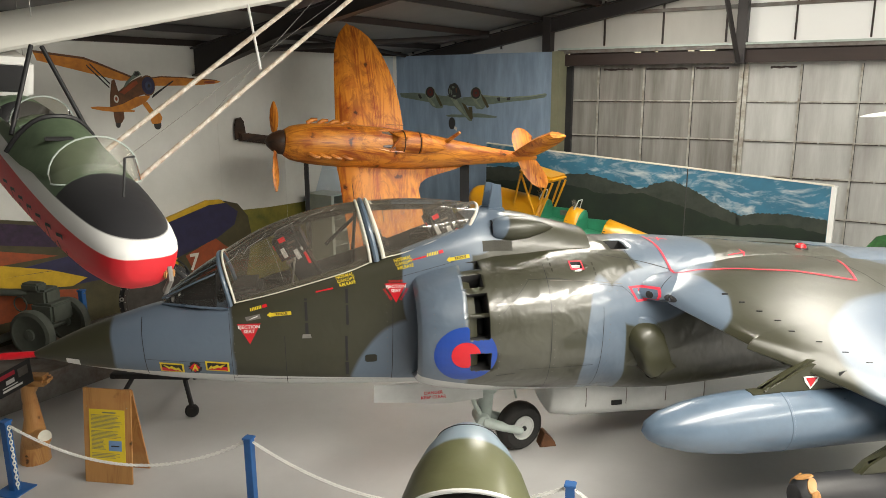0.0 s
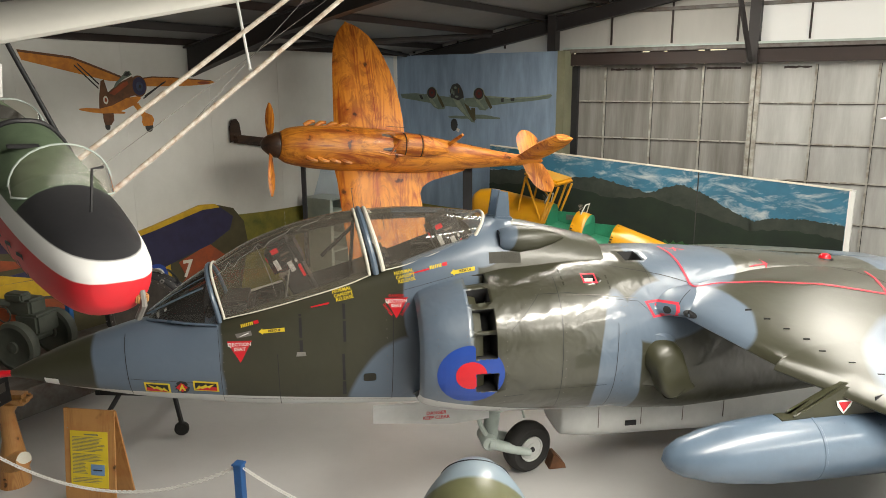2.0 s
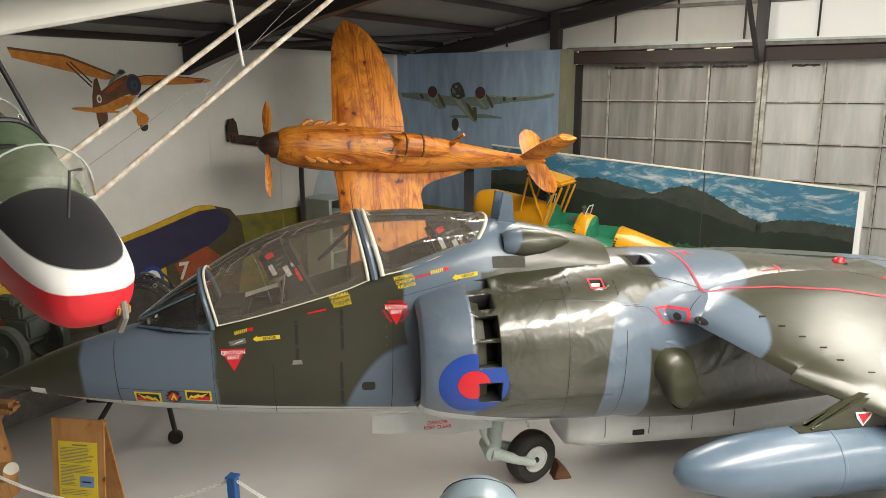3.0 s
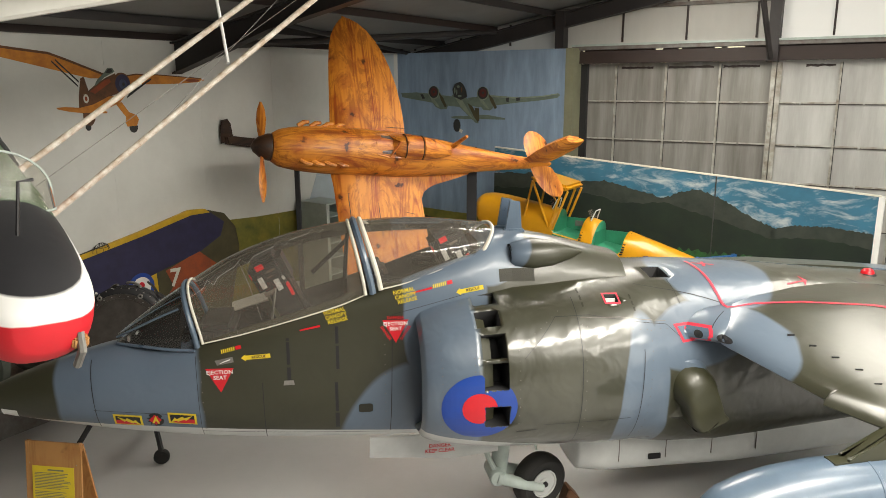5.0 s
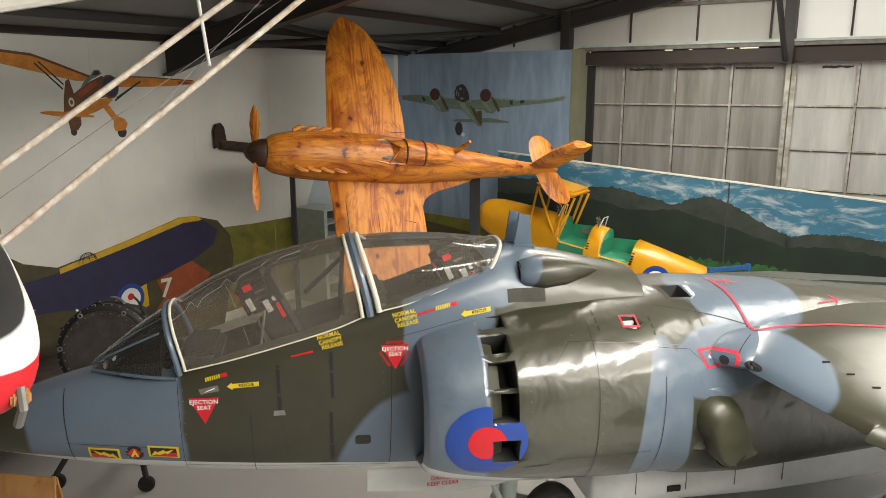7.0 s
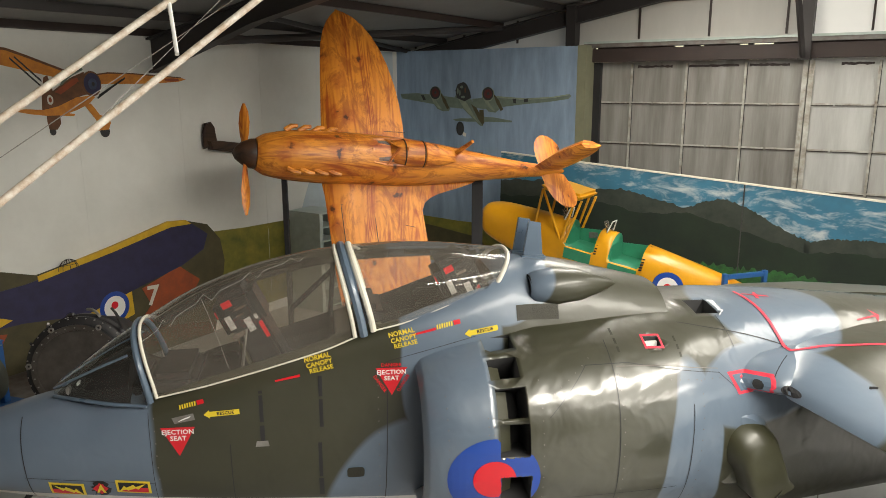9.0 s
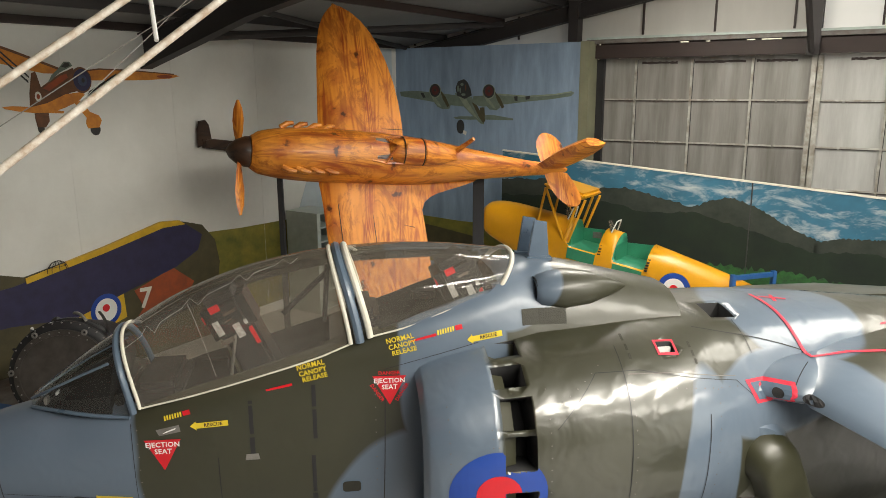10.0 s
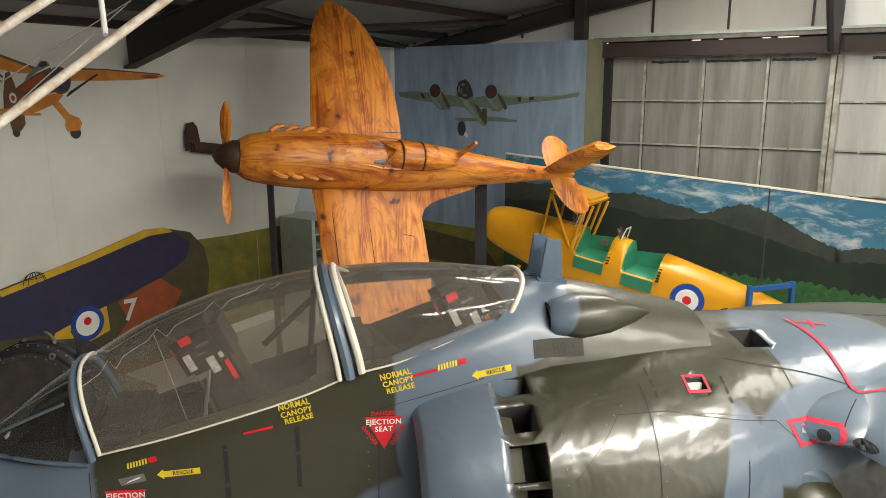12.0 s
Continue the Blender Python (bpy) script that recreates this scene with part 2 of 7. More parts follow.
M_green = mat("dark_green_paint", (0.036, 0.036, 0.018), 0.42, 0, 0.2, 3, 0.06, 20, coat=0.1)
M_belly = mat("pale_grey_paint", (0.55, 0.56, 0.55), 0.4, 0, 0.12, 3, 0.05, 20)
# near-black colour that stands for the shade inside openings
M_dark = mat("hollow_shade", (0.012, 0.012, 0.013), 0.8, 0, 0.3, 5)
M_pit = mat("cockpit_grey", (0.030, 0.028, 0.026), 0.6, 0, 0.3, 5, 0.1, 30)
M_black = mat("black_paint", (0.018, 0.018, 0.02), 0.5, 0, 0.3, 4, 0.1, 30)
M_white = mat("white_paint", (0.78, 0.78, 0.76), 0.45, 0, 0.06, 2, 0.03, 20)
M_card = mat("printed_card", (0.42, 0.42, 0.41), 0.6, 0, 0.5, 40, 0.0, 60)
M_cream = mat("cream_sealant", (0.66, 0.64, 0.55), 0.5, 0, 0.12, 8, 0.1, 40)
M_red = mat("red_paint", (0.60, 0.012, 0.02), 0.35, 0, 0.1, 2, 0.03, 20)
M_yellow = mat("yellow_paint", (0.72, 0.55, 0.03), 0.45, 0, 0.1, 3)
M_mark_blue = mat("marking_blue", (0.012, 0.055, 0.31), 0.35, 0, 0.1, 3, coat=0.2)
M_mark_red = mat("marking_red", (0.60, 0.008, 0.018), 0.35, 0, 0.1, 3, coat=0.2)
M_tape = mat("red_tape", (0.62, 0.03, 0.06), 0.5, 0, 0.15, 8)
M_rubber = mat("black_rubber", (0.02, 0.019, 0.018), 0.75, 0, 0.3, 6, 0.2, 60)
M_gear = mat("pale_green_grey_enamel", (0.42, 0.48, 0.45), 0.4, 0, 0.15, 6, 0.05, 40)
M_steel = mat("worn_steel", (0.32, 0.31, 0.29), 0.4, 0.8, 0.25, 7, 0.1, 40)
M_lead = mat("rusty_white_tube", (0.68, 0.66, 0.60), 0.55, 0, 0.1, 14, 0.1, 60, stain=(0.36, 0.25, 0.16))
M_floor = mat("painted_concrete", (0.46, 0.455, 0.45), 0.42, 0, 0.12, 0.5, 0.06, 25, rvar=0.12)
M_wall = mat("white_painted_boarding", (0.72, 0.725, 0.69), 0.75, 0, 0.10, 0.45, 0.08, 12, stain=(0.60, 0.60, 0.56))
M_bluewall = mat("sky_blue_painted_board", (0.24, 0.325, 0.44), 0.7, 0, 0.3, 1.2, 0.08, 25, stretch=(3, 3, 0.5))
M_olive = mat("olive_painted_board", (0.20, 0.20, 0.13), 0.7, 0, 0.2, 2)
M_door = mat("weathered_door_sheet", (0.25, 0.245, 0.23), 0.5, 0, 0.3, 0.9, 0.1, 30, stretch=(3.5, 1, 0.3), stain=(0.13, 0.12, 0.105))
M_rib = mat("door_rib", (0.44, 0.44, 0.41), 0.5, 0.2, 0.3, 5, 0.1, 30, stain=(0.2, 0.17, 0.13))
M_iron = mat("dark_red_brown_iron", (0.030, 0.018, 0.015), 0.6, 0, 0.3, 3, 0.1, 30)
M_beam = mat("dark_steel_beam", (0.03, 0.026, 0.026), 0.6, 0, 0.25, 3, 0.1, 30)
M_rail = mat("galvanised_rail", (0.20, 0.20, 0.19), 0.6, 0.2, 0.2, 3, 0.1, 30, stain=(0.09, 0.06, 0.045))
M_roof = mat("roof_sheet", (0.23, 0.23, 0.225), 0.7, 0, 0.15, 1.2, 0.08, 20)
M_post = mat("blue_post_paint", (0.02, 0.10, 0.30), 0.4, 0, 0.15, 6, 0.05, 40)
M_chain = mat("white_plastic_chain", (0.75, 0.75, 0.72), 0.45, 0, 0.06, 10)
M_wood = wood("carved_varnished_wood_x", (0.69, 0.262, 0.026), (0.34, 0.072, 0.005), 0, burr=0.65)
M_wood_y = wood("carved_varnished_wood_y", (0.69, 0.255, 0.023), (0.35, 0.072, 0.005), 1, burr=0.55)
M_darkwood = wood("dark_stained_wood", (0.06, 0.028, 0.014), (0.02, 0.01, 0.006), 0)
M_ply = wood("board_plywood", (0.45, 0.23, 0.075), (0.34, 0.16, 0.05), 2, 1.5)
M_canopy = glass("canopy_perspex", (0.93, 0.90, 0.85), 0.06, 0.095)
# tint darkened to stand for the unlit cockpit behind the glass
M_quarter = glass("quarter_glass", (0.62, 0.64, 0.64), 0.05, 0.03)
M_screen = glass("old_perspex", (0.78, 0.79, 0.74), 0.12, 0.06, 1.18)

# ---- mesh helpers ----


def part(name, bm, material, parent=None, label="", smooth=True, sharp=40):
    me = bpy.data.meshes.new(name)
    bmesh.ops.recalc_face_normals(bm, faces=bm.faces)
    bm.to_mesh(me)
    bm.free()
    for m in material if isinstance(material, (list, tuple)) else (material,):
        me.materials.append(m)
    if smooth:
        me.shade_smooth()
        me.set_sharp_from_angle(angle=radians(sharp))
    ob = new(name, me)
    if parent is not None:
        ob.parent = parent
    if label:
        ob["label"] = label
    return ob


def thing(name, m, label, category, group="", kind=""):
    e = new(name)
    e.matrix_world = m
    e.empty_display_size = 0.2
    return tagged(e, label, category, group, kind)


def box(bm, x0, x1, y0, y1, z0, z1, m=None, bevel=0.0, mi=0):
    g = bmesh.ops.create_cube(bm, size=1.0)
    vs = g["verts"]
    for v in vs:
        v.co = Vector(((x0 + x1) / 2 + v.co.x * (x1 - x0), (y0 + y1) / 2 + v.co.y * (y1 - y0), (z0 + z1) / 2 + v.co.z * (z1 - z0)))
    if bevel:
        es = {e for v in vs for e in v.link_edges}
        r = bmesh.ops.bevel(bm, geom=list(es), offset=bevel, segments=2, affect="EDGES")
        vs = list({v for f in r["faces"] for v in f.verts} | {v for v in vs if v.is_valid})
    if m is not None:
        bmesh.ops.transform(bm, matrix=m, verts=vs)
    if mi:
        for f in {f for v in vs for f in v.link_faces}:
            f.material_index = mi
    return vs


def boxed(*a, **k):
    bm = bmesh.new()
    box(bm, *a, **k)
    return bm


def ring(bm, pts):
    return [bm.verts.new(p) for p in pts]


def skin(bm, rings, close=True, cap=(True, True)):
    for a, b in zip(rings, rings[1:]):
        n = len(a)
        for i in range(n if close else n - 1):
            bm.faces.new((a[i], a[(i + 1) % n], b[(i + 1) % n], b[i]))
    if cap[0]:
        bm.faces.new(rings[0])
    if cap[1]:
        bm.faces.new(rings[-1])


def tube(bm, pts, r, n=10, cap=True):
    """A round tube along points; r a number or one for each point."""
    rs = r if isinstance(r, (list, tuple)) else [r] * len(pts)
    pts = [Vector(p) for p in pts]
    rings, ref = [], None
    for i, p in enumerate(pts):
        d = (pts[min(i + 1, len(pts) - 1)] - pts[max(i - 1, 0)]).normalized()
        if ref is None:
            ref = Vector((0, 0, 1)) if abs(d.z) < 0.9 else Vector((1, 0, 0))
        u = d.cross(ref).normalized()
        w = u.cross(d).normalized()
        ref = w
        rings.append(ring(bm, [p + (u * math.cos(2 * math.pi * k / n) + w * math.sin(2 * math.pi * k / n)) * rs[i] for k in range(n)]))
    skin(bm, rings, True, (cap, cap))


def tubed(pts, r, n=10):
    bm = bmesh.new()
    tube(bm, pts, r, n)
    return bm


def lathe(bm, prof, m, n=28):
    """Turns (radius, height) pairs about the z axis of m."""
    rings = [ring(bm, [m @ Vector((max(r, 1e-4) * math.cos(2 * math.pi * k / n), max(r, 1e-4) * math.sin(2 * math.pi * k / n), h)) for k in range(n)]) for r, h in prof]
    skin(bm, rings)


def lathed(prof, m=Matrix(), n=28):
    bm = bmesh.new()
    lathe(bm, prof, m, n)
    return bm


def prism(bm, poly, h, m, mi=0, bevel=0.0):
    """A flat polygon in the xy plane of m, h thick along its z."""
    a = [bm.verts.new(m @ Vector((x, y, 0))) for x, y in poly]
    b = [bm.verts.new(m @ Vector((x, y, h))) for x, y in poly]
    n = len(a)
    fs = [bm.faces.new(a[::-1]), bm.faces.new(b)] + [bm.faces.new((a[i], a[(i + 1) % n], b[(i + 1) % n], b[i])) for i in range(n)]
    for f in fs:
        f.material_index = mi
    if bevel:
        bmesh.ops.bevel(bm, geom=list({e for f in fs[:2] for e in f.edges}), offset=bevel, segments=2, affect="EDGES")


def prismed(poly, h, m, bevel=0.0):
    bm = bmesh.new()
    prism(bm, poly, h, m, 0, bevel)
    return bm


def oval(cx, cy, rx, ry=None, n=32, a0=0.0, a1=360.0):
    ry = rx if ry is None else ry
    full = a1 - a0 >= 360
    k = n if full else n + 1
    return [(cx + rx * math.cos(radians(a0 + (a1 - a0) * i / n)), cy + ry * math.sin(radians(a0 + (a1 - a0) * i / n))) for i in range(k)]


def section(x, w, zc, top, bot, n=2.2, k=40, up=None):
    out = []
    for i in range(k):
        a = 2 * math.pi * i / k
        c, s = math.cos(a), math.sin(a)
        q = up if up and s > 0 else n
        y = math.copysign(abs(c) ** (2 / q), c) * w
        z = math.copysign(abs(s) ** (2 / q), s)
        out.append(Vector((x, y, zc + z * ((top - zc) if z > 0 else (zc - bot)))))
    return out


def spline(keys, steps):
    """Smooth (Catmull-Rom) steps through rows of numbers."""
    keys = [np.array(k, float) for k in keys]
    out = []
    for i in range(len(keys) - 1):
        p0, p1, p2, p3 = keys[max(i - 1, 0)], keys[i], keys[i + 1], keys[min(i + 2, len(keys) - 1)]
        h = max(p2[0] - p1[0], 1e-6)
        m1 = (p2 - p0) / max(p2[0] - p0[0], 1e-6) * h
        m2 = (p3 - p1) / max(p3[0] - p1[0], 1e-6) * h
        for j in range(steps):
            t = j / steps
            out.append((2 * t**3 - 3 * t**2 + 1) * p1 + (t**3 - 2 * t**2 + t) * m1 + (-2 * t**3 + 3 * t**2) * p2 + (t**3 - t**2) * m2)
    out.append(keys[-1])
    return out


def lettering(text, size, spacing=1.0):
    """The triangles of a word in the built-in font, centred: points and faces."""
    cu = bpy.data.curves.new("letters", "FONT")
    cu.body, cu.size, cu.align_x, cu.align_y, cu.resolution_u, cu.space_character = text, size, "CENTER", "CENTER", 2, spacing
    cu.offset = 0.022 * size
    ob = new("letters", cu)
    me = bpy.data.meshes.new_from_object(ob.evaluated_get(bpy.context.evaluated_depsgraph_get()))
    vs, fs = [v.co.copy() for v in me.vertices], [tuple(p.vertices) for p in me.polygons]
    bpy.data.objects.remove(ob)
    bpy.data.curves.remove(cu)
    bpy.data.meshes.remove(me)
    return vs, fs


def text_part(name, text, size, m, material, parent, spacing=1.0):
    vs, fs = lettering(text, size, spacing)
    bm = bmesh.new()
    bv = [bm.verts.new(m @ v) for v in vs]
    for f in fs:
        try:
            bm.faces.new([bv[i] for i in f])
        except ValueError:
            pass
    return part(name, bm, material, parent, smooth=False)


def flat(poly, m, name, material, parent, lift=0.004, label=""):
    """A painted patch: a thin sheet that stands lift proud of the plane of m."""
    bm = bmesh.new()
    prism(bm, poly, lift, m)
    return part(name, bm, material, parent, label, smooth=False)


def carve(ob, cutters):
    """Cuts the cutters' forms out of a mesh object; the hollow takes the cutter's paint."""
    for c in cutters:
        md = ob.modifiers.new("cut", "BOOLEAN")
        md.operation, md.solver, md.object = "DIFFERENCE", "EXACT", c
        md.material_mode = "TRANSFER"
    me = bpy.data.meshes.new_from_object(ob.evaluated_get(bpy.context.evaluated_depsgraph_get()))
    ob.modifiers.clear()
    ob.data = me
    for c in cutters:
        bpy.data.objects.remove(c)


# ---- the hall: floor, walls, doors, roof ----


def hall(name, bm, material, label, category, smooth=False):
    ob = part(name, bm, material, None, smooth=smooth)
    ob.matrix_world = HALL
    return tagged(ob, label, category, kind="structure")


AL, AR, BN, BF = -12.35, 12.35, -9.0, 17.97
hall("floor", boxed(AL - 0.3, AR + 0.3, BN - 0.3, BF + 0.5, -0.2, 0), M_floor, "smooth pale grey painted concrete hangar floor", "floor")
wl = hall("wall_left", boxed(AL - 0.2, AL, BN, BF + 0.3, 0, 5.68), M_wall, "white painted boarded wall with a painted mural", "wall")
# right wall is out of view; its doorway is assumed, to suit the side lamp
bm = bmesh.new()
box(bm, AR, AR + 0.2, BN, 1.0, 0, 5.68)
box(bm, AR, AR + 0.2, 11.0, BF + 0.3, 0, 5.68)
box(bm, AR, AR + 0.2, 1.0, 11.0, 5.0, 5.68)
hall("wall_right", bm, M_wall, "unseen white boarded wall with an assumed wide doorway for the added side light", "wall")
# unseen wall behind the camera, dark so that little light bounces onto the nose
hall("wall_near", boxed(AL, AR, BN - 0.2, BN, 0, 8.2), M_beam, "unseen end wall, kept dark to limit bounced light", "wall")
# seams of the boarding
for b0 in range(-8, 17, 2):
    hall("trim_board_seam", boxed(AL, AL + 0.004, b0 + 0.62, b0 + 0.628, 0, 5.66), M_wall, "thin vertical seam between wall boards", "trim")
hall("trim_board_seam_level", boxed(AL, AL + 0.0035, BN, BF - 0.5, 2.64, 2.646), M_wall, "thin level seam between wall boards", "trim")
hall("trim_eaves", boxed(AL, AL + 0.12, BN, BF - 0.5, 5.62, 5.74), M_iron, "dark steel eaves rail along the wall top", "trim")
# painted board wall in front of the door end
bw = hall("wall_painted_panel", boxed(AL, -7.43, 17.38, 17.5, 0, 5.62), M_bluewall, "tall sky-blue painted board wall", "wall")
hall("trim_panel_edge", boxed(-7.428, -7.22, 17.37, 17.9, 0, 5.63), M_olive, "olive painted return edge of the board wall", "trim")
# sliding door: sheet with ribs
M_door_clean = mat("paler_door_sheet", (0.42, 0.425, 0.41), 0.5, 0, 0.22, 0.9, 0.1, 30, stretch=(2.5, 1, 0.35), stain=(0.29, 0.28, 0.265))
dw = hall("door_1", boxed(-7.22, -2.86, BF, BF + 0.06, 0, 5.27), M_door, "tall weathered dark grey sheet-metal sliding hangar door with ribs", "hangar door")
dw2 = hall("door_2", boxed(-2.858, AR, BF, BF + 0.06, 0, 5.27), M_door_clean, "tall paler grey sheet-metal sliding hangar doors with ribs", "hangar door")
hall("trim_door_post", boxed(-7.22, -7.06, BF - 0.12, BF, 0, 5.26), M_black, "black steel post beside the hangar door", "trim")
a = -6.37 - 1.18
i = 0
while a < AR - 1:
    a += 1.18
    i += 1
    w = 0.022
    part("rib", boxed(a - w, a + w, BF - 0.05, BF, 0.0, 5.22), M_rib, dw if a < -2.9 else dw2, smooth=False)
    # black strip standing for the shadow beside the upright rib
    part("rib_shadow_strip", boxed(a + w, a + w + 0.012, BF - 0.012, BF, 0.0, 5.22), M_black, dw if a < -2.9 else dw2, smooth=False)
for z in (0.95, 1.80, 2.69, 3.50, 4.39):
    for j in range(17):
        x0 = -7.05 + j * 1.18
        part("rib", boxed(x0, x0 + 1.14, BF - 0.022, BF - 0.001, z - 0.012, z + 0.022), M_rib, dw if x0 < -2.9 else dw2, smooth=False)
        # dark strip standing for the shadow under the level rib
        part("rib_shadow_strip", boxed(x0, x0 + 1.14, BF - 0.03, BF - 0.001, z - 0.028, z - 0.012), M_iron, dw if x0 < -2.9 else dw2, smooth=False)
rnd = random.Random(12)
for x0, x1 in ((-6.25, -5.5), (-5.15, -4.15), (-3.95, -3.2), (-2.3, -1.75)):
    low = [(x0 + (x1 - x0) * k / 14, 5.13 + 0.02 * rnd.random()) for k in range(15)]
    high = [(u, 5.175 + 0.018 * rnd.random()) for u, v in low[::-1]]
    part("rust_strip", prismed(low + high, 0.004, pose(0, BF - 0.001, 0, 90, 0, 0)), M_iron, dw if x0 < -2.9 else dw2, "ragged dark rust along the top edge", smooth=False)
for a0 in (-2.95, 2.95, 8.85):
    part("meeting_post", boxed(a0, a0 + 0.09, BF - 0.10, BF, 0, 5.24), M_rib, dw2, smooth=False)
    part("meeting_post", boxed(a0 + 0.11, a0 + 0.20, BF - 0.07, BF, 0, 5.24), M_rib, dw2, smooth=False)
hall("trim_door_header", boxed(-7.3, AR, 17.72, 17.96, 5.27, 5.55), M_iron, "dark rust-brown steel header beam over the hangar door", "beam")
hall("trim_rail_lip", boxed(-7.4, AR, 17.63, 17.66, 5.665, 5.71), M_gear, "pale galvanised lip along the door rail", "rail")
for x0, x1 in ((-7.3, -7.2), (-7.12, -5.45), (-5.25, -4.93), (-4.83, -4.15), (-3.98, -3.88), (-3.5, 3.0), (3.2, AR)):
    hall("trim_rail_packing", boxed(x0, x1, 17.78, 17.9, 5.551, 5.58), M_iron, "dark steel packing between header beam and rail", "trim")
hall("trim_door_rail", boxed(-7.4, AR, 17.66, 17.95, 5.581, 5.71), M_rail, "galvanised steel rail over the hangar door", "rail")
# gable: translucent white sheets with glazing bars
M_sheet = bpy.data.materials.new("translucent_white_sheet")
M_sheet.use_nodes = True
nt = M_sheet.node_tree
b = nt.nodes["Principled BSDF"]
b.inputs["Base Color"].default_value = (0.82, 0.82, 0.80, 1)
b.inputs["Roughness"].default_value = 0.6
tr, ms = nt.nodes.new("ShaderNodeBsdfTranslucent"), nt.nodes.new("ShaderNodeMixShader")
tr.inputs[0].default_value = (0.88, 0.88, 0.86, 1)
ms.inputs[0].default_value = 0.42
nt.links.new(b.outputs[0], ms.inputs[1])
nt.links.new(tr.outputs[0], ms.inputs[2])
nt.links.new(ms.outputs[0], nt.nodes["Material Output"].inputs[0])
M_dull = mat("dull_translucent_sheet", (0.46, 0.45, 0.42), 0.6, 0, 0.16, 0.8, 0.05, 20, stretch=(1, 1, 0.3))
nt = M_dull.node_tree
tr, ms = nt.nodes.new("ShaderNodeBsdfTranslucent"), nt.nodes.new("ShaderNodeMixShader")
tr.inputs[0].default_value = (0.8, 0.79, 0.74, 1)
ms.inputs[0].default_value = 0.16
nt.links.new(nt.nodes["Principled BSDF"].outputs[0], ms.inputs[1])
nt.links.new(tr.outputs[0], ms.inputs[2])
nt.links.new(ms.outputs[0], nt.nodes["Material Output"].inputs[0])
roof_z = lambda a: 5.72 + 0.19 * (12.35 - abs(a))
gable = hall("wall_gable", prismed([(-2.93, 5.60), (AR, 5.60), (AR, roof_z(AR)), (0, roof_z(0)), (-2.93, roof_z(-2.93))], 0.02, pose(0, 17.99, 0, 90, 0, 0)), M_sheet, "white translucent sheet gable wall above the hangar doors", "wall")
hall("wall_gable_dull", prismed([(AL, 5.60), (-2.932, 5.60), (-2.932, roof_z(-2.932)), (AL, roof_z(AL))], 0.02, pose(0, 17.99, 0, 90, 0, 0)), M_dull, "dulled off-white sheet gable wall above the hangar doors", "wall")
for k in range(17):
    a = -12.14 + 1.47 * k
    part("glazing_bar", boxed(a - 0.02, a + 0.02, 17.92, 17.965, 5.75, roof_z(a) - 0.05), M_iron, gable, smooth=False)
part("glazing_rail", boxed(-10.0, 10.0, 17.90, 17.964, 6.49, 6.57), M_rail, gable, smooth=False)
for a, wd in ((-7.72, 0.11), (-2.93, 0.11), (2.93, 0.11), (7.72, 0.11)):
    hall("trim_gable_post", boxed(a - wd, a + wd, 17.62, 17.9, 5.24 if a != -7.72 else 5.6, roof_z(a) - 0.1), M_beam, "dark steel gable post", "beam")
hall("trim_gable_brace", tubed([(-2.95, 17.60, 5.30), (-2.95, 14.9, 7.33)], 0.055, 4), M_beam, "dark diagonal steel brace", "beam")


def rafter(b0, haunch):
    """A steel portal rafter from eaves to ridge and down again."""
    bm = bmesh.new()
    for s in (-1, 1):
        for w, dz0, dz1 in ((0.016, 0.0, None), (0.11, 0.0, 0.03), (0.11, None, None)):
            def low(a):
                d = abs(abs(a) - 12.3)
                return roof_z(a) - 0.14 - 0.36 - max(0.0, haunch * (1 - d / 2.6))
            xs = [12.3, 11.4, 10.5, 9.7, 6.0, 3.0, 0.0]
            for x0, x1 in zip(xs, xs[1:]):
                if dz1 is not None:
                    t0, t1 = roof_z(x0) - 0.14, roof_z(x1) - 0.14
                    q0, q1 = t0 - 0.03, t1 - 0.03
                elif w > 0.1:
                    q0, q1 = low(x0), low(x1)
                    t0, t1 = q0 + 0.03, q1 + 0.03
                else:
                    t0, t1, q0, q1 = roof_z(x0) - 0.15, roof_z(x1) - 0.15, low(x0) + 0.01, low(x1) + 0.01
                v = [bm.verts.new((s * x, b0 + y, z)) for x, y, z in ((x0, -w, q0), (x1, -w, q1), (x1, -w, t1), (x0, -w, t0), (x0, w, q0), (x1, w, q1), (x1, w, t1), (x0, w, t0))]
                for f in ((0, 1, 2, 3), (4, 5, 6, 7), (0, 1, 5, 4), (3, 2, 6, 7), (0, 3, 7, 4), (1, 2, 6, 5)):
                    bm.faces.new([v[i] for i in f])
    return bm


for b0, h in ((17.75, 0.0), (10.1, 0.22), (2.4, 0.22), (-5.0, 0.22)):
    hall("trim_rafter", rafter(b0, h), M_beam, "dark painted steel roof rafter with haunched foot", "beam")
# roof sheeting, with assumed translucent openings over the added roof lamps
bm, rl = bmesh.new(), bmesh.new()
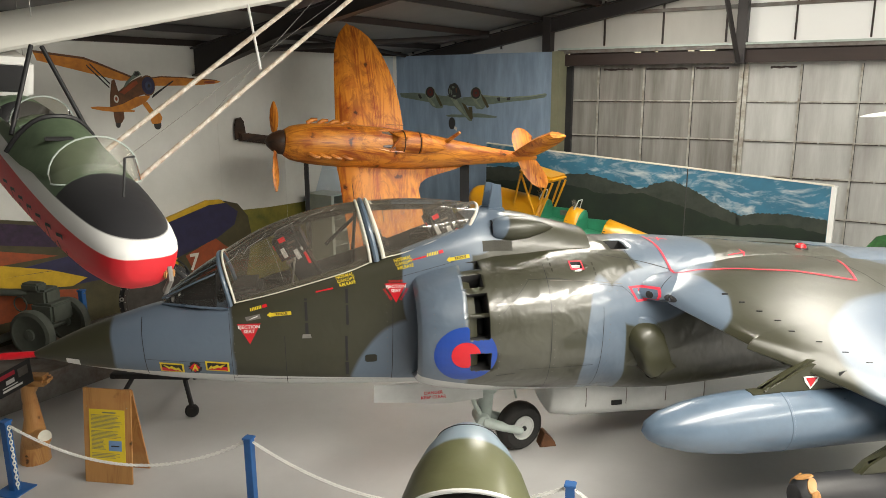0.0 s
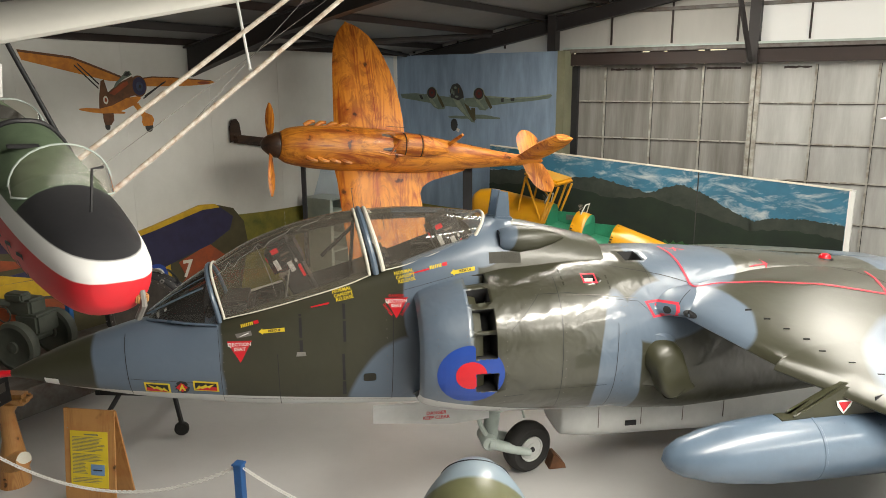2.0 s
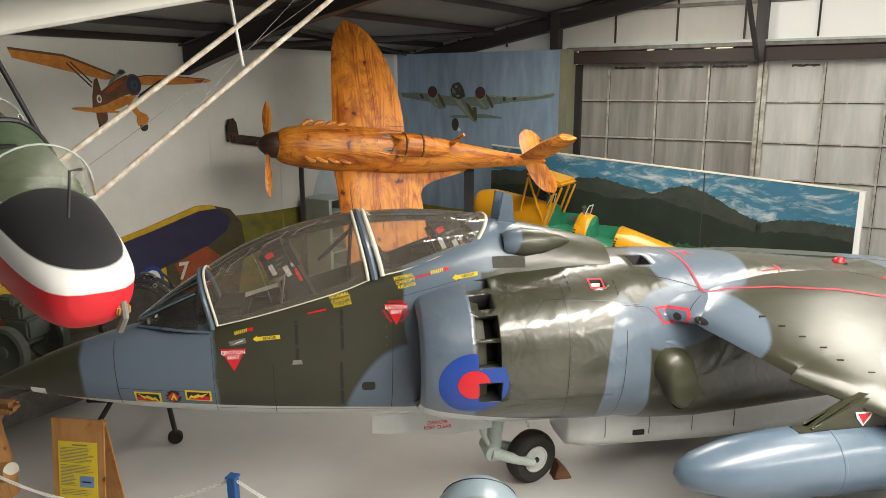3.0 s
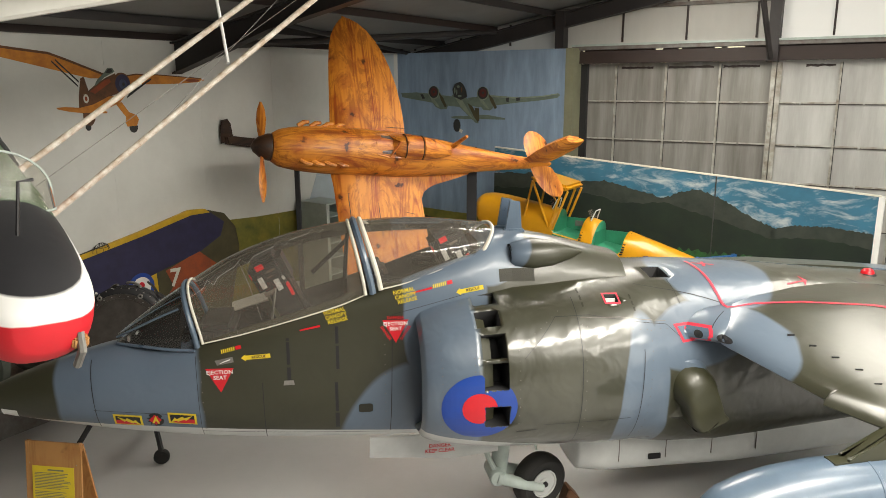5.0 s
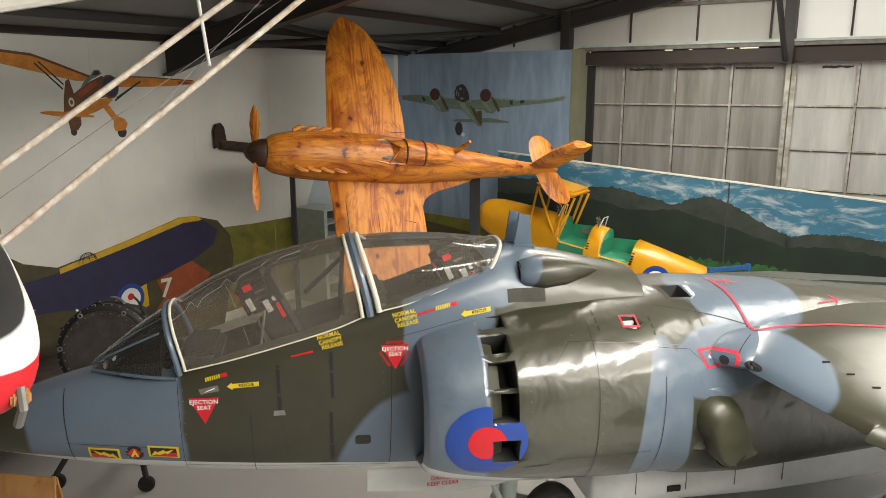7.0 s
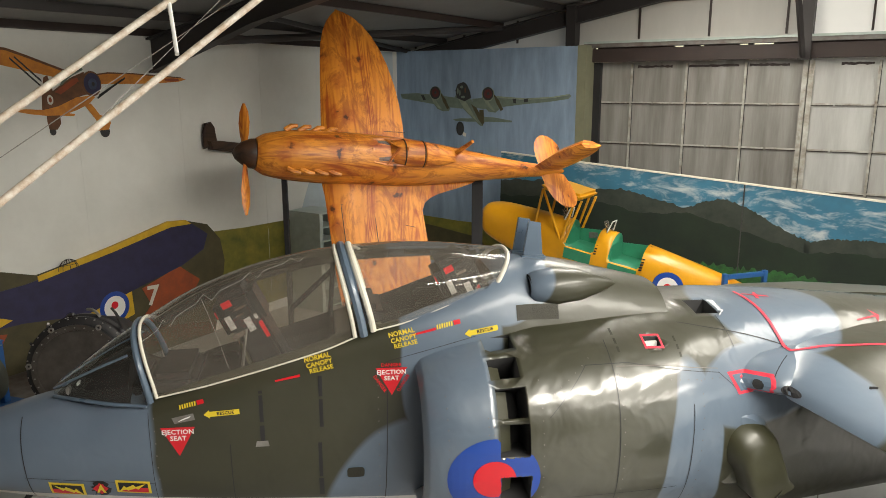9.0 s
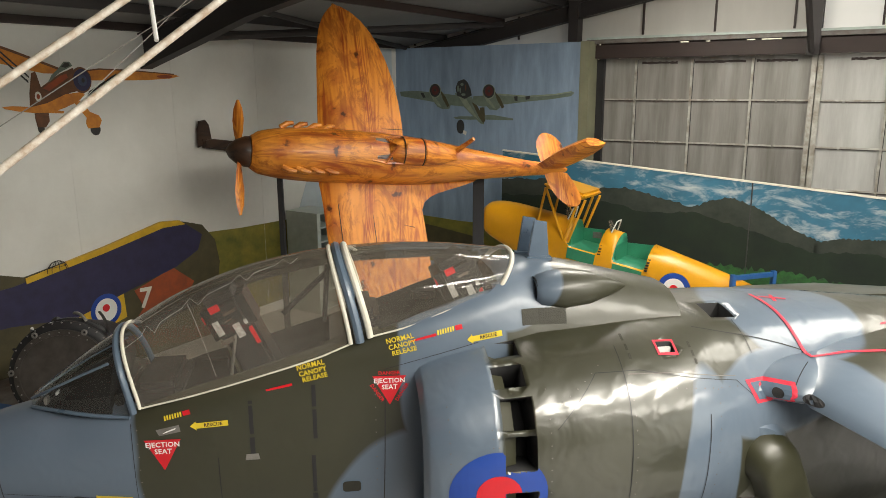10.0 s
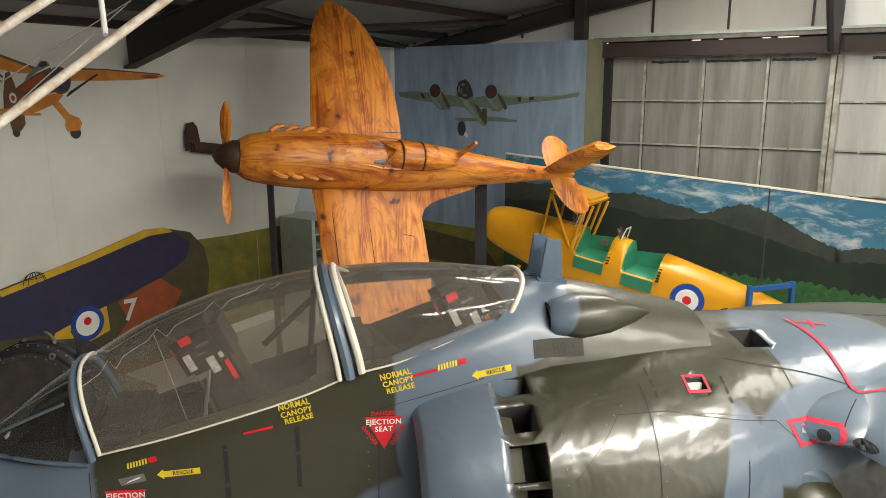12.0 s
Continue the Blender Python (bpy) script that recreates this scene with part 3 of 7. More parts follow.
for s, xs, holes in ((1, (0, 0.6, 2, 2.6, 3.2, 7, 8.2, 12.6), (2, 2.6, 7)), (-1, (0, 3.9, 5.1, 12.6), (3.9,))):
    for b0, b1 in ((BN - 0.2, 0.5), (0.5, 8.5), (8.5, 9.5), (9.5, 15.5), (15.5, BF + 0.4)):
        for x0, x1 in zip(xs, xs[1:]):
            if (b0 == (0.5 if s > 0 else 9.5) and x0 in holes) or (s > 0 and b0 == 9.5 and x0 in (0.6, 2)):
                rl.faces.new([rl.verts.new((s * x, y, roof_z(x) + 0.02)) for x, y in ((x0, b0), (x1, b0), (x1, b1), (x0, b1))])
                continue
            v = [bm.verts.new((s * x, y, roof_z(x) + dz)) for x, y, dz in ((x0, b0, 0), (x1, b0, 0), (x1, b1, 0), (x0, b1, 0), (x0, b0, 0.05), (x1, b0, 0.05), (x1, b1, 0.05), (x0, b1, 0.05))]
            for f in ((0, 1, 2, 3), (4, 5, 6, 7), (0, 1, 5, 4), (3, 2, 6, 7), (0, 3, 7, 4), (1, 2, 6, 5)):
                bm.faces.new([v[i] for i in f])
hall("ceiling_added_roof_lights", rl, M_sheet, "assumed white translucent roof light sheets, out of view", "roof light")
hall("ceiling", bm, M_roof, "grey sheeted hangar roof underside", "ceiling")
for k, a in enumerate((11.2, 9.6, 8.0, 6.4, 4.8, 3.2, 1.6)):
    for s in (-1, 1):
        hall("trim_purlin", boxed(s * a - 0.04, s * a + 0.04, BN, BF - 0.05, roof_z(a) - 0.15, roof_z(a) - 0.01), M_iron if k % 2 else M_beam, "dark steel roof purlin", "beam")
hall("trim_eaves_tie", tubed([(-12.1, 10.2, 5.5), (-9.5, 17.7, 6.1)], 0.07, 8), M_beam, "dark steel diagonal roof brace", "beam")
hall("trim_roof_tie", tubed([(-10.2, 10.2, 5.95), (-12.1, 17.6, 5.62)], 0.05, 8), M_beam, "dark steel diagonal roof brace", "beam")

# ---- the jump jet: x aft from the nose wheel, y to starboard, z up ----
from mathutils.bvhtree import BVHTree

jet = thing("jet_aircraft", pose(0.75, 8.47, 0, 0, 0, 13.0), "two-seat military jet in blue-grey and dark green camouflage", "aircraft")
FRONT = [(-5.90, 0.030, 1.76, 1.79, 1.73, 2), (-5.6, 0.12, 1.78, 1.93, 1.66, 2), (-5.3, 0.195, 1.82, 2.06, 1.58, 2), (-4.9, 0.27, 1.87, 2.19, 1.49, 2.1), (-4.5, 0.335, 1.90, 2.30, 1.41, 2.2),
         (-4.0, 0.39, 1.92, 2.37, 1.33, 2.3), (-3.6, 0.425, 1.94, 2.38, 1.28, 2.5), (-3.0, 0.47, 1.98, 2.50, 1.22, 2.7), (-2.4, 0.50, 2.02, 2.66, 1.18, 2.8), (-1.9, 0.53, 2.08, 2.80, 1.15, 2.8),
         (-1.5, 0.56, 2.12, 2.92, 1.13, 2.7), (-1.0, 0.59, 2.16, 3.13, 1.12, 2.5), (-0.6, 0.60, 2.2, 3.30, 1.12, 2.3), (-0.2, 0.58, 2.45, 3.27, 1.3, 2.2), (0.4, 0.55, 2.45, 3.12, 1.5, 2.4), (0.74, 0.54, 2.45, 3.03, 1.7, 2.5)]
BODY = [(-1.50, 1.02, 1.93, 2.60, 1.33, 2.7), (-1.45, 1.08, 1.93, 2.66, 1.26, 2.7), (-1.2, 1.17, 1.94, 2.75, 1.18, 2.6), (-0.7, 1.22, 1.95, 2.84, 1.10, 2.5), (0.0, 1.23, 1.96, 2.89, 1.04, 2.4),
        (0.6, 1.19, 1.97, 2.89, 1.0, 2.4), (1.0, 1.08, 1.98, 2.87, 0.99, 2.4), (1.5, 0.96, 2.0, 2.865, 0.99, 2.4), (2.5, 0.86, 2.0, 2.79, 1.0, 2.3), (4.0, 0.74, 2.0, 2.62, 1.06, 2.2), (6.0, 0.58, 2.0, 2.5, 1.25, 2.1), (7.5, 0.3, 2.1, 2.5, 1.7, 2), (8.0, 0.06, 2.15, 2.22, 2.08, 2)]
bm = bmesh.new()
deck = lambda x: min(1.0, 2.0 * max(0.0, 1 - abs(x + 2.3) / 1.75))      # flat-topped where the canopies sit
skin(bm, [ring(bm, section(r[0], r[1], r[2], r[3] + 0.05 * deck(r[0]), r[4], r[5], 56, r[5] + 4.0 * deck(r[0]))) for r in spline(FRONT, 4)])
front = part("front_fuselage", bm, M_front, jet)
bm = bmesh.new()
rows = spline(BODY, 5)
inner = [(-1.40, 0.96, 1.93, 2.54, 1.40, 2.7), (-1.0, 0.92, 1.93, 2.5, 1.45, 2.6), (-0.25, 0.88, 1.95, 2.4, 1.5, 2.4)]
full = lambda x: 2.6 * min(1.0, max(0.0, (x - 0.8) / 0.9))      # squarer flanks under the wing
rings = [ring(bm, section(r[0], r[1], r[2], r[3], r[4], r[5] + full(r[0]), 72, r[5])) for r in inner[::-1] + rows]
skin(bm, rings)
# duct lining takes the near-black, so the intake's inner shade is painted
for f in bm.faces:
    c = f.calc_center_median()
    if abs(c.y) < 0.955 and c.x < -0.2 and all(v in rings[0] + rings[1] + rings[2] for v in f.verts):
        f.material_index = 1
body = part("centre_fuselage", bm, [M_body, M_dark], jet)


def cutter(bm, material=M_dark):
    ob = part("cutter", bm, material, jet)
    return ob


# blow-in doors round the intake, cockpits, vents
cuts_body, cuts_front = [], []
DOORS = [(-0.84, 62, 0.17), (-0.85, 46, 0.19), (-0.83, 27, 0.23), (-0.82, 9, 0.25), (-0.81, -10, 0.22)]
for sgn in (-1, 1):
    for xs, ang, ln in DOORS:
        s = section(xs, 1.21, 1.95, 2.82, 1.11, 2.5, 360)
        p = s[ang % 360]
        tz = s[(ang + 3) % 360] - s[(ang - 3) % 360]
        out = Vector((0, tz.z, -tz.y)).normalized()
        m = Matrix.Translation((xs, sgn * p.y, p.z)) @ pose(0, 0, 0, math.degrees(math.atan2(out.z, sgn * out.y)), 0, 0)
        cuts_body.append(cutter(boxed(-0.115, 0.115, -0.30, 0.2, -ln / 2, ln / 2, m)))
for x0, x1, y0, y1 in ((1.0, 1.21, -0.46, -0.20), (0.365, 0.487, -0.850, -0.762)):
    cuts_body.append(cutter(boxed(x0, x1, y0, y1, 2.45, 3.2, Matrix.Shear("XZ", 4, (0.0, 0.0)))))
cuts_front.append(cutter(boxed(-3.62, -2.12, -0.36, 0.36, 1.75, 3.2, bevel=0.05), M_pit))
cuts_front.append(cutter(boxed(-1.80, -0.80, -0.40, 0.40, 2.0, 3.4, bevel=0.05), M_pit))
cuts_front.append(cutter(boxed(-4.12, -3.72, -0.24, 0.24, 2.0, 2.8, bevel=0.05), M_pit))
WHOLE = None


def tree_of(obs):
    vs, fs = [], []
    for o in obs:
        n = len(vs)
        vs += [v.co.copy() for v in o.data.vertices]
        fs += [tuple(i + n for i in p.vertices) for p in o.data.polygons]
    return BVHTree.FromPolygons(vs, fs)


WHOLE = tree_of((front, body))      # before the openings are cut
carve(body, cuts_body)
carve(front, cuts_front)
HULL = tree_of((front, body))


def wrap(bm, name, material, lift, way="side", parent=jet, label=""):
    """Lays a flat pattern (x, z for the side, x, y for the top) onto the hull."""
    bmesh.ops.triangulate(bm, faces=bm.faces)
    gone = []
    for _ in range(5):
        es = [e for e in bm.edges if e.calc_length() > (0.025 if "roundel" in name else 0.055)]
        if es:
            bmesh.ops.subdivide_edges(bm, edges=es, cuts=1)
            bmesh.ops.triangulate(bm, faces=bm.faces)
    for v in bm.verts:
        if way == "side":
            p, d = Vector((v.co.x, -4.0, v.co.y)), Vector((0, 1, 0))
        else:
            p, d = Vector((v.co.x, v.co.y, 6.0)), Vector((0, 0, -1))
        h = WHOLE.ray_cast(p, d)
        h2 = HULL.ray_cast(p, d)
        if h[0] is not None and (h2[0] is None or (h2[0] - h[0]).length > 0.03):
            gone.append(v)
        if h[0] is None:
            h = WHOLE.find_nearest(Vector((v.co.x, v.co.y, 2.6)) if way == "top" else Vector((v.co.x, -1.2, v.co.y)))
        nr = h[1] if h[1].dot(d) < 0 else -h[1]
        v.co = h[0] + nr * lift
    bmesh.ops.delete(bm, geom=gone, context="VERTS")
    return part(name, bm, material, parent, label, smooth=False)


def poly_bm(poly):
    bm = bmesh.new()
    bm.faces.new([bm.verts.new((x, y, 0)) for x, y in poly])
    return bm


def sticker(poly, name, material, lift=0.004, way="side", label=""):
    return wrap(poly_bm(poly), name, material, lift, way, jet, label)


def stencil(text, size, x, z, tilt, name, material, lift=0.007, shear=0.0, way="side"):
    vs, fs = lettering(text, size, 1.05)
    bm = bmesh.new()
    c, s = math.cos(radians(tilt)), math.sin(radians(tilt))
    bv = [bm.verts.new((x + c * v.x - s * v.y, z + s * v.x + c * v.y, 0)) for v in vs]
    for f in fs:
        try:
            bm.faces.new([bv[i] for i in f])
        except ValueError:
            pass
    return wrap(bm, name, material, lift, way)


# roundel and markings
sticker(oval(-0.98, 1.84, 0.355, 0.33, 48), "roundel_ring", M_mark_blue, 0.004, label="blue outer ring of the roundel")
sticker(oval(-0.98, 1.84, 0.165, 0.155, 36), "roundel_centre", M_mark_red, 0.008, label="red centre of the roundel")


def ejection(x, z, k=1.0):
    sticker([(x - 0.135 * k, z + 0.10 * k), (x + 0.135 * k, z + 0.10 * k), (x, z - 0.15 * k)], "warning_triangle", M_mark_red, 0.004, label="red ejection seat warning triangle")
    stencil("EJECTION", 0.055 * k, x, z + 0.06 * k, 0, "lettering", M_white)
    stencil("SEAT", 0.055 * k, x, z + 0.005 * k, 0, "lettering", M_white)
    for tx, tz, tl in () if k == 1.0 else ((-0.10, -0.04, -58), (0.10, -0.04, 58), (0.0, 0.125, 0)):
        stencil("DANGER", 0.042 * k, x + tx * k, z + tz * k, tl, "lettering", M_mark_red)


ejection(-3.40, 2.02)
ejection(-1.69, 2.45, 0.95)


def release(x, z, tilt):
    for i, wd in enumerate(("NORMAL", "CANOPY", "RELEASE")):
        stencil(wd, 0.050, x + 0.015 * i, z - 0.044 * i, tilt, "lettering", M_yellow)


release(-2.28, 2.645, 12)
release(-1.60, 2.825, 12)


def arrow(x, z, tilt):
    c, s = math.cos(radians(tilt)), math.sin(radians(tilt))
    pts = [(-0.14, 0), (-0.095, 0.036), (-0.095, 0.022), (0.14, 0.022), (0.14, -0.022), (-0.095, -0.022), (-0.095, -0.036)]
    sticker([(x + c * u - s * v, z + s * u + c * v) for u, v in pts], "rescue_arrow", M_yellow, 0.004, label="yellow rescue arrow")
    stencil("RESCUE", 0.038, x + 0.03 * c, z + 0.03 * s, tilt, "lettering", M_black)


arrow(-3.05, 2.225, 3)
arrow(-0.95, 2.82, 8)


def dashes(x, z, tilt, red):
    c, s = math.cos(radians(tilt)), math.sin(radians(tilt))
    R = lambda u, v: (x + c * u - s * v, z + s * u + c * v)
    if red == 2:
        sticker([R(-0.1, -0.008), R(0.1, -0.008), R(0.1, 0.012), R(-0.1, 0.006)], "handle_marking", M_mark_red)
        return
    for i in range(7):
        u = -0.1 + i * 0.02
        sticker([R(u, -0.018), R(u + 0.012, -0.018), R(u + 0.018, 0.018), R(u + 0.006, 0.018)], "stripe", M_yellow)
    sticker([R(0.045, -0.018), R(0.10, -0.018), R(0.10, 0.018), R(0.045, 0.018)], "stripe_end", M_mark_red)


dashes(-3.28, 2.31, 14, 1)
dashes(-1.22, 2.885, 12, 1)
dashes(-2.52, 2.49, 10, 2)
dashes(-1.42, 2.83, 12, 2)
sticker([(-3.42, 2.15), (-3.26, 2.18), (-3.27, 2.235), (-3.44, 2.20)], "rescue_plate", M_rail, 0.004, label="small grey rescue pictogram plate")
sticker([(-3.40, 2.165), (-3.30, 2.20), (-3.29, 2.215), (-3.36, 2.19)], "pictogram", M_white, 0.007)
# panther-yellow warning boxes near the nose
for x0 in (-4.45, -3.93):
    sticker([(x0, 1.545), (x0 + 0.27, 1.515), (x0 + 0.27, 1.645), (x0, 1.675)], "warning_plate", M_yellow, 0.004, label="yellow edged black and red lightning plate")
    k = 1 if x0 < -4 else -1
    P = lambda u, v: (x0 + 0.135 + k * u, 1.595 - 0.11 * k * u + v)
    sticker([P(-0.115, 0.046), P(0.115, 0.046), P(0.115, -0.048), P(-0.115, -0.048)], "plate_black", M_black, 0.007)
    sticker([P(-0.115, 0.0), P(-0.03, 0.0), P(0.04, -0.01), P(0.10, -0.048), P(-0.115, -0.048)], "plate_red", M_mark_red, 0.009)
    sticker([P(-0.10, 0.044), P(-0.02, 0.012), P(-0.005, 0.032), P(0.055, -0.002), P(0.07, 0.018), P(0.115, -0.046), P(0.055, -0.022), P(0.045, -0.034), P(-0.02, -0.004), P(-0.035, -0.018)], "lightning", M_yellow, 0.012)
star = []
for i in range(22):
    r = 0.085 if i % 2 == 0 else 0.055
    star.append((-4.055 + r * math.cos(i * math.pi / 11), 1.59 + r * math.sin(i * math.pi / 11)))
sticker(star, "burst", M_black, 0.004, label="black star burst badge")
sticker([(-4.055 + 0.045 * math.cos(k * 0.785) * (1 if k % 2 else 1.4), 1.59 + 0.045 * math.sin(k * 0.785) * (1 if k % 2 else 1.4)) for k in range(8)], "burst_centre", M_mark_red, 0.007)
sticker([(-4.09, 1.55), (-4.07, 1.55), (-4.058, 1.578), (-4.045, 1.578), (-4.035, 1.545), (-4.015, 1.545), (-4.045, 1.645)], "lightning", M_yellow, 0.010)
stencil("4", 0.13, -4.05, 1.588, -4, "badge_digit", M_mark_red, 0.0085)
# black footsteps strips, access handles
for x, z0, z1, wd in ((-2.74, 1.965, 2.10, 0.018), (-2.74, 2.13, 2.36, 0.015), (-2.74, 2.375, 2.40, 0.015), (-2.265, 2.06, 2.30, 0.015), (-2.265, 2.325, 2.50, 0.015), (-2.285, 1.40, 1.58, 0.020), (-2.285, 1.60, 1.92, 0.015)):
    sticker([(x - wd, z0), (x + wd, z0), (x + wd, z1), (x - wd, z1)], "slot_strip", M_black)
sticker([(-2.80, 1.915), (-2.69, 1.915), (-2.70, 1.965), (-2.79, 1.965)], "step_plate", M_steel, 0.004)
def rounded(cx, cz, w, h, n=4.5):
    return [(cx + math.copysign(abs(math.cos(a)) ** (2 / n), math.cos(a)) * w, cz + math.copysign(abs(math.sin(a)) ** (2 / n), math.sin(a)) * h) for a in (2 * math.pi * k / 28 for k in range(28))]


sticker(rounded(-2.0, 1.62, 0.085, 0.062), "hatch_rim", M_blue, 0.004)
sticker(rounded(-2.0, 1.62, 0.072, 0.050), "hatch_recess", M_vent, 0.007)
sticker([(-5.52, 1.66), (-5.37, 1.63), (-5.36, 1.72), (-5.51, 1.74)], "paper_tag", M_white, 0.005)
# panel lines
for x0, z0, x1, z1 in ((-0.98, 1.2, -0.78, 1.30), (-0.62, 1.55, -0.40, 1.57), (0.0, 1.1, 0.02, 2.75), (0.62, 1.2, 0.66, 2.3), (-3.0, 1.28, -3.0, 1.95), (-4.6, 1.5, -4.62, 2.2), (-1.75, 1.3, -1.72, 2.6)):
    d = Vector((z1 - z0, x0 - x1)).normalized() * 0.0035
    sticker([(x0 - d.x, z0 - d.y), (x1 - d.x, z1 - d.y), (x1 + d.x, z1 + d.y), (x0 + d.x, z0 + d.y)], "panel_line", M_black, 0.003)
for x0, z0, x1, z1 in ((0.15, 2.62, 0.95, 2.48), (0.95, 2.48, 1.15, 2.30), (-0.55, 2.30, -0.20, 2.62), (-0.20, 2.62, 0.15, 2.62), (-0.35, 1.62, 0.55, 1.60), (-0.60, 1.35, 0.9, 1.22), (-3.62, 1.42, -1.75, 1.28), (-4.62, 1.72, -3.62, 1.62), (-3.62, 1.35, -3.62, 2.25), (-1.72, 2.60, -1.0, 2.78)):
    d = Vector((z1 - z0, x0 - x1)).normalized() * 0.0022
    sticker([(x0 - d.x, z0 - d.y), (x1 - d.x, z1 - d.y), (x1 + d.x, z1 + d.y), (x0 + d.x, z0 + d.y)], "panel_line", M_black, 0.0025)
# door rims
for sgn in (-1,):
    for xs, ang, ln in DOORS:
        s = section(xs, 1.215, 1.95, 2.825, 1.105, 2.5, 360)
        p = s[ang % 360]
        tz = s[(ang + 3) % 360] - s[(ang - 3) % 360]
        out = Vector((0, tz.z, -tz.y)).normalized()
        m = Matrix.Translation((xs, sgn * p.y, p.z)) @ pose(0, 0, 0, math.degrees(math.atan2(out.z, sgn * out.y)), 0, 0)
        part("blow_in_door", boxed(-0.105, 0.04, -0.14, -0.125, -ln / 2 + 0.01, ln / 2 - 0.01, m @ pose(0, 0, 0, 0, 0, -22)), M_green, jet, "dark green blow-in intake door")

# pale seam line and rows of fasteners on the cowling
sticker([(0.05, 2.600), (0.45, 2.585), (0.95, 2.505), (0.95, 2.510), (0.45, 2.590), (0.05, 2.605)], "pale_seam", M_rail, 0.003)
rivet_mesh = None
ROWS = [((-1.32, 1.35), (-1.32, 2.45), 16), ((-0.60, 1.30), (-0.60, 2.55), 15), ((-0.56, 2.42), (-0.16, 2.66), 7), ((0.05, 1.25), (0.05, 2.55), 14), ((0.72, 1.25), (0.76, 2.45), 14), ((-1.02, 2.20), (-1.02, 2.32), 3), ((-0.98, 2.20), (-0.98, 2.32), 3), ((0.10, 2.53), (0.95, 2.44), 12), ((-3.58, 1.45), (-3.58, 2.20), 8), ((-1.80, 1.35), (-1.80, 2.50), 12)]
for (x0, z0), (x1, z1), n in ROWS:
    for k in range(n):
        h = HULL.ray_cast(Vector((x0 + (x1 - x0) * k / (n - 1), -4.0, z0 + (z1 - z0) * k / (n - 1))), Vector((0, 1, 0)))
        if h[0] is None:
            continue
        if rivet_mesh is None:
            ob = part("rivet", lathed([(0.0052, 0), (0.0045, 0.0018), (0.001, 0.002)], Matrix(), 8), M_rail, jet)
            rivet_mesh = ob.data
        else:
            ob = new("rivet", rivet_mesh)
            ob.parent = jet
        nr = h[1] if h[1].y < 0 else -h[1]
        ob.matrix_local = Matrix.Translation(h[0] + nr * 0.001) @ nr.to_track_quat("Z", "Y").to_matrix().to_4x4()
for x, z in ((0.10, 2.68), (0.62, 2.62)):
    for k in range(3):
        sticker([(x, z + 0.045 * k), (x + 0.02, z + 0.045 * k), (x + 0.022, z + 0.03 + 0.045 * k), (x + 0.002, z + 0.03 + 0.045 * k)], "latch", M_vent, 0.004)

# canopies: (x, half width at sill, sill z, crown z)


def lean(rows, x, d0, d1):
    return d0 + (d1 - d0) * (x - rows[0][0]) / (rows[-1][0] - rows[0][0])


def canopy(rows, name, label, material, d0, d1, n=56):
    """Perspex shell; d0 and d1 lean its front and rear edges aft at the sill."""
    bm = bmesh.new()
    rings = []
    for x, w, zs, zt in rows:
        pts = []
        for i in range(n + 1):
            a = math.pi * i / n
            c, s = math.cos(a), math.sin(a)
            pts.append((x + lean(rows, x, d0, d1) * (1 - s), math.copysign(abs(c) ** 0.86, c) * w, zs + (zt - zs) * s ** 0.82))
        rings.append(ring(bm, pts))
    skin(bm, rings, False, (False, False))
    return part(name, bm, material, jet, label)


def hoop(x, w, zs, zt, r, name, material, dx=0.0, label="", start=0):
    pts = []
    for i in range(start, 25):
        a = math.pi * i / 24
        c, s = math.cos(a), math.sin(a)
        pts.append((x + dx * (1 - s), math.copysign(abs(c) ** 0.86, c) * w, zs + (zt - zs) * s ** 0.82))
    return part(name, tubed(pts, r, 8), material, jet, label)


C1 = spline([(-3.70, 0.415, 2.372, 2.89), (-3.3, 0.435, 2.453, 3.12), (-2.8, 0.455, 2.577, 3.31), (-2.35, 0.46, 2.70, 3.41), (-2.11, 0.46, 2.79, 3.44)], 8)
C2 = spline([(-1.985, 0.46, 2.838, 3.45), (-1.6, 0.47, 2.905, 3.46), (-1.2, 0.46, 3.01, 3.44), (-0.85, 0.42, 3.085, 3.40), (-0.62, 0.37, 3.14, 3.37)], 8)
WS = spline([(-4.40, 0.10, 2.33, 2.40), (-4.2, 0.25, 2.34, 2.55), (-3.98, 0.35, 2.325, 2.71), (-3.76, 0.41, 2.315, 2.85)], 3)
for g in (canopy(C1, "front_canopy", "clear curved perspex canopy", M_canopy, 0.15, 0.135), canopy(C2, "rear_canopy", "clear curved perspex canopy", M_canopy, 0.165, -0.16), canopy(WS, "windscreen", "windscreen glass, tinted to deepen the dark cockpit behind", M_quarter, 0.0, 0.14)):
    g.visible_shadow = False
hoop(-3.735, 0.418, 2.335, 2.875, 0.026, "windscreen_frame", M_blue, 0.145)
hoop(-3.69, 0.420, 2.37, 2.90, 0.014, "canopy_seal", M_cream, 0.15, "cream sealant round the perspex", 9)
hoop(-2.105, 0.465, 2.79, 3.445, 0.018, "canopy_frame", M_cream, 0.135)
hoop(-2.05, 0.466, 2.80, 3.448, 0.036, "canopy_frame", M_blue, 0.15)
hoop(-1.985, 0.467, 2.835, 3.455, 0.026, "canopy_frame", M_cream, 0.165)
hoop(-0.62, 0.372, 3.138, 3.372, 0.020, "canopy_frame", M_cream, -0.16)
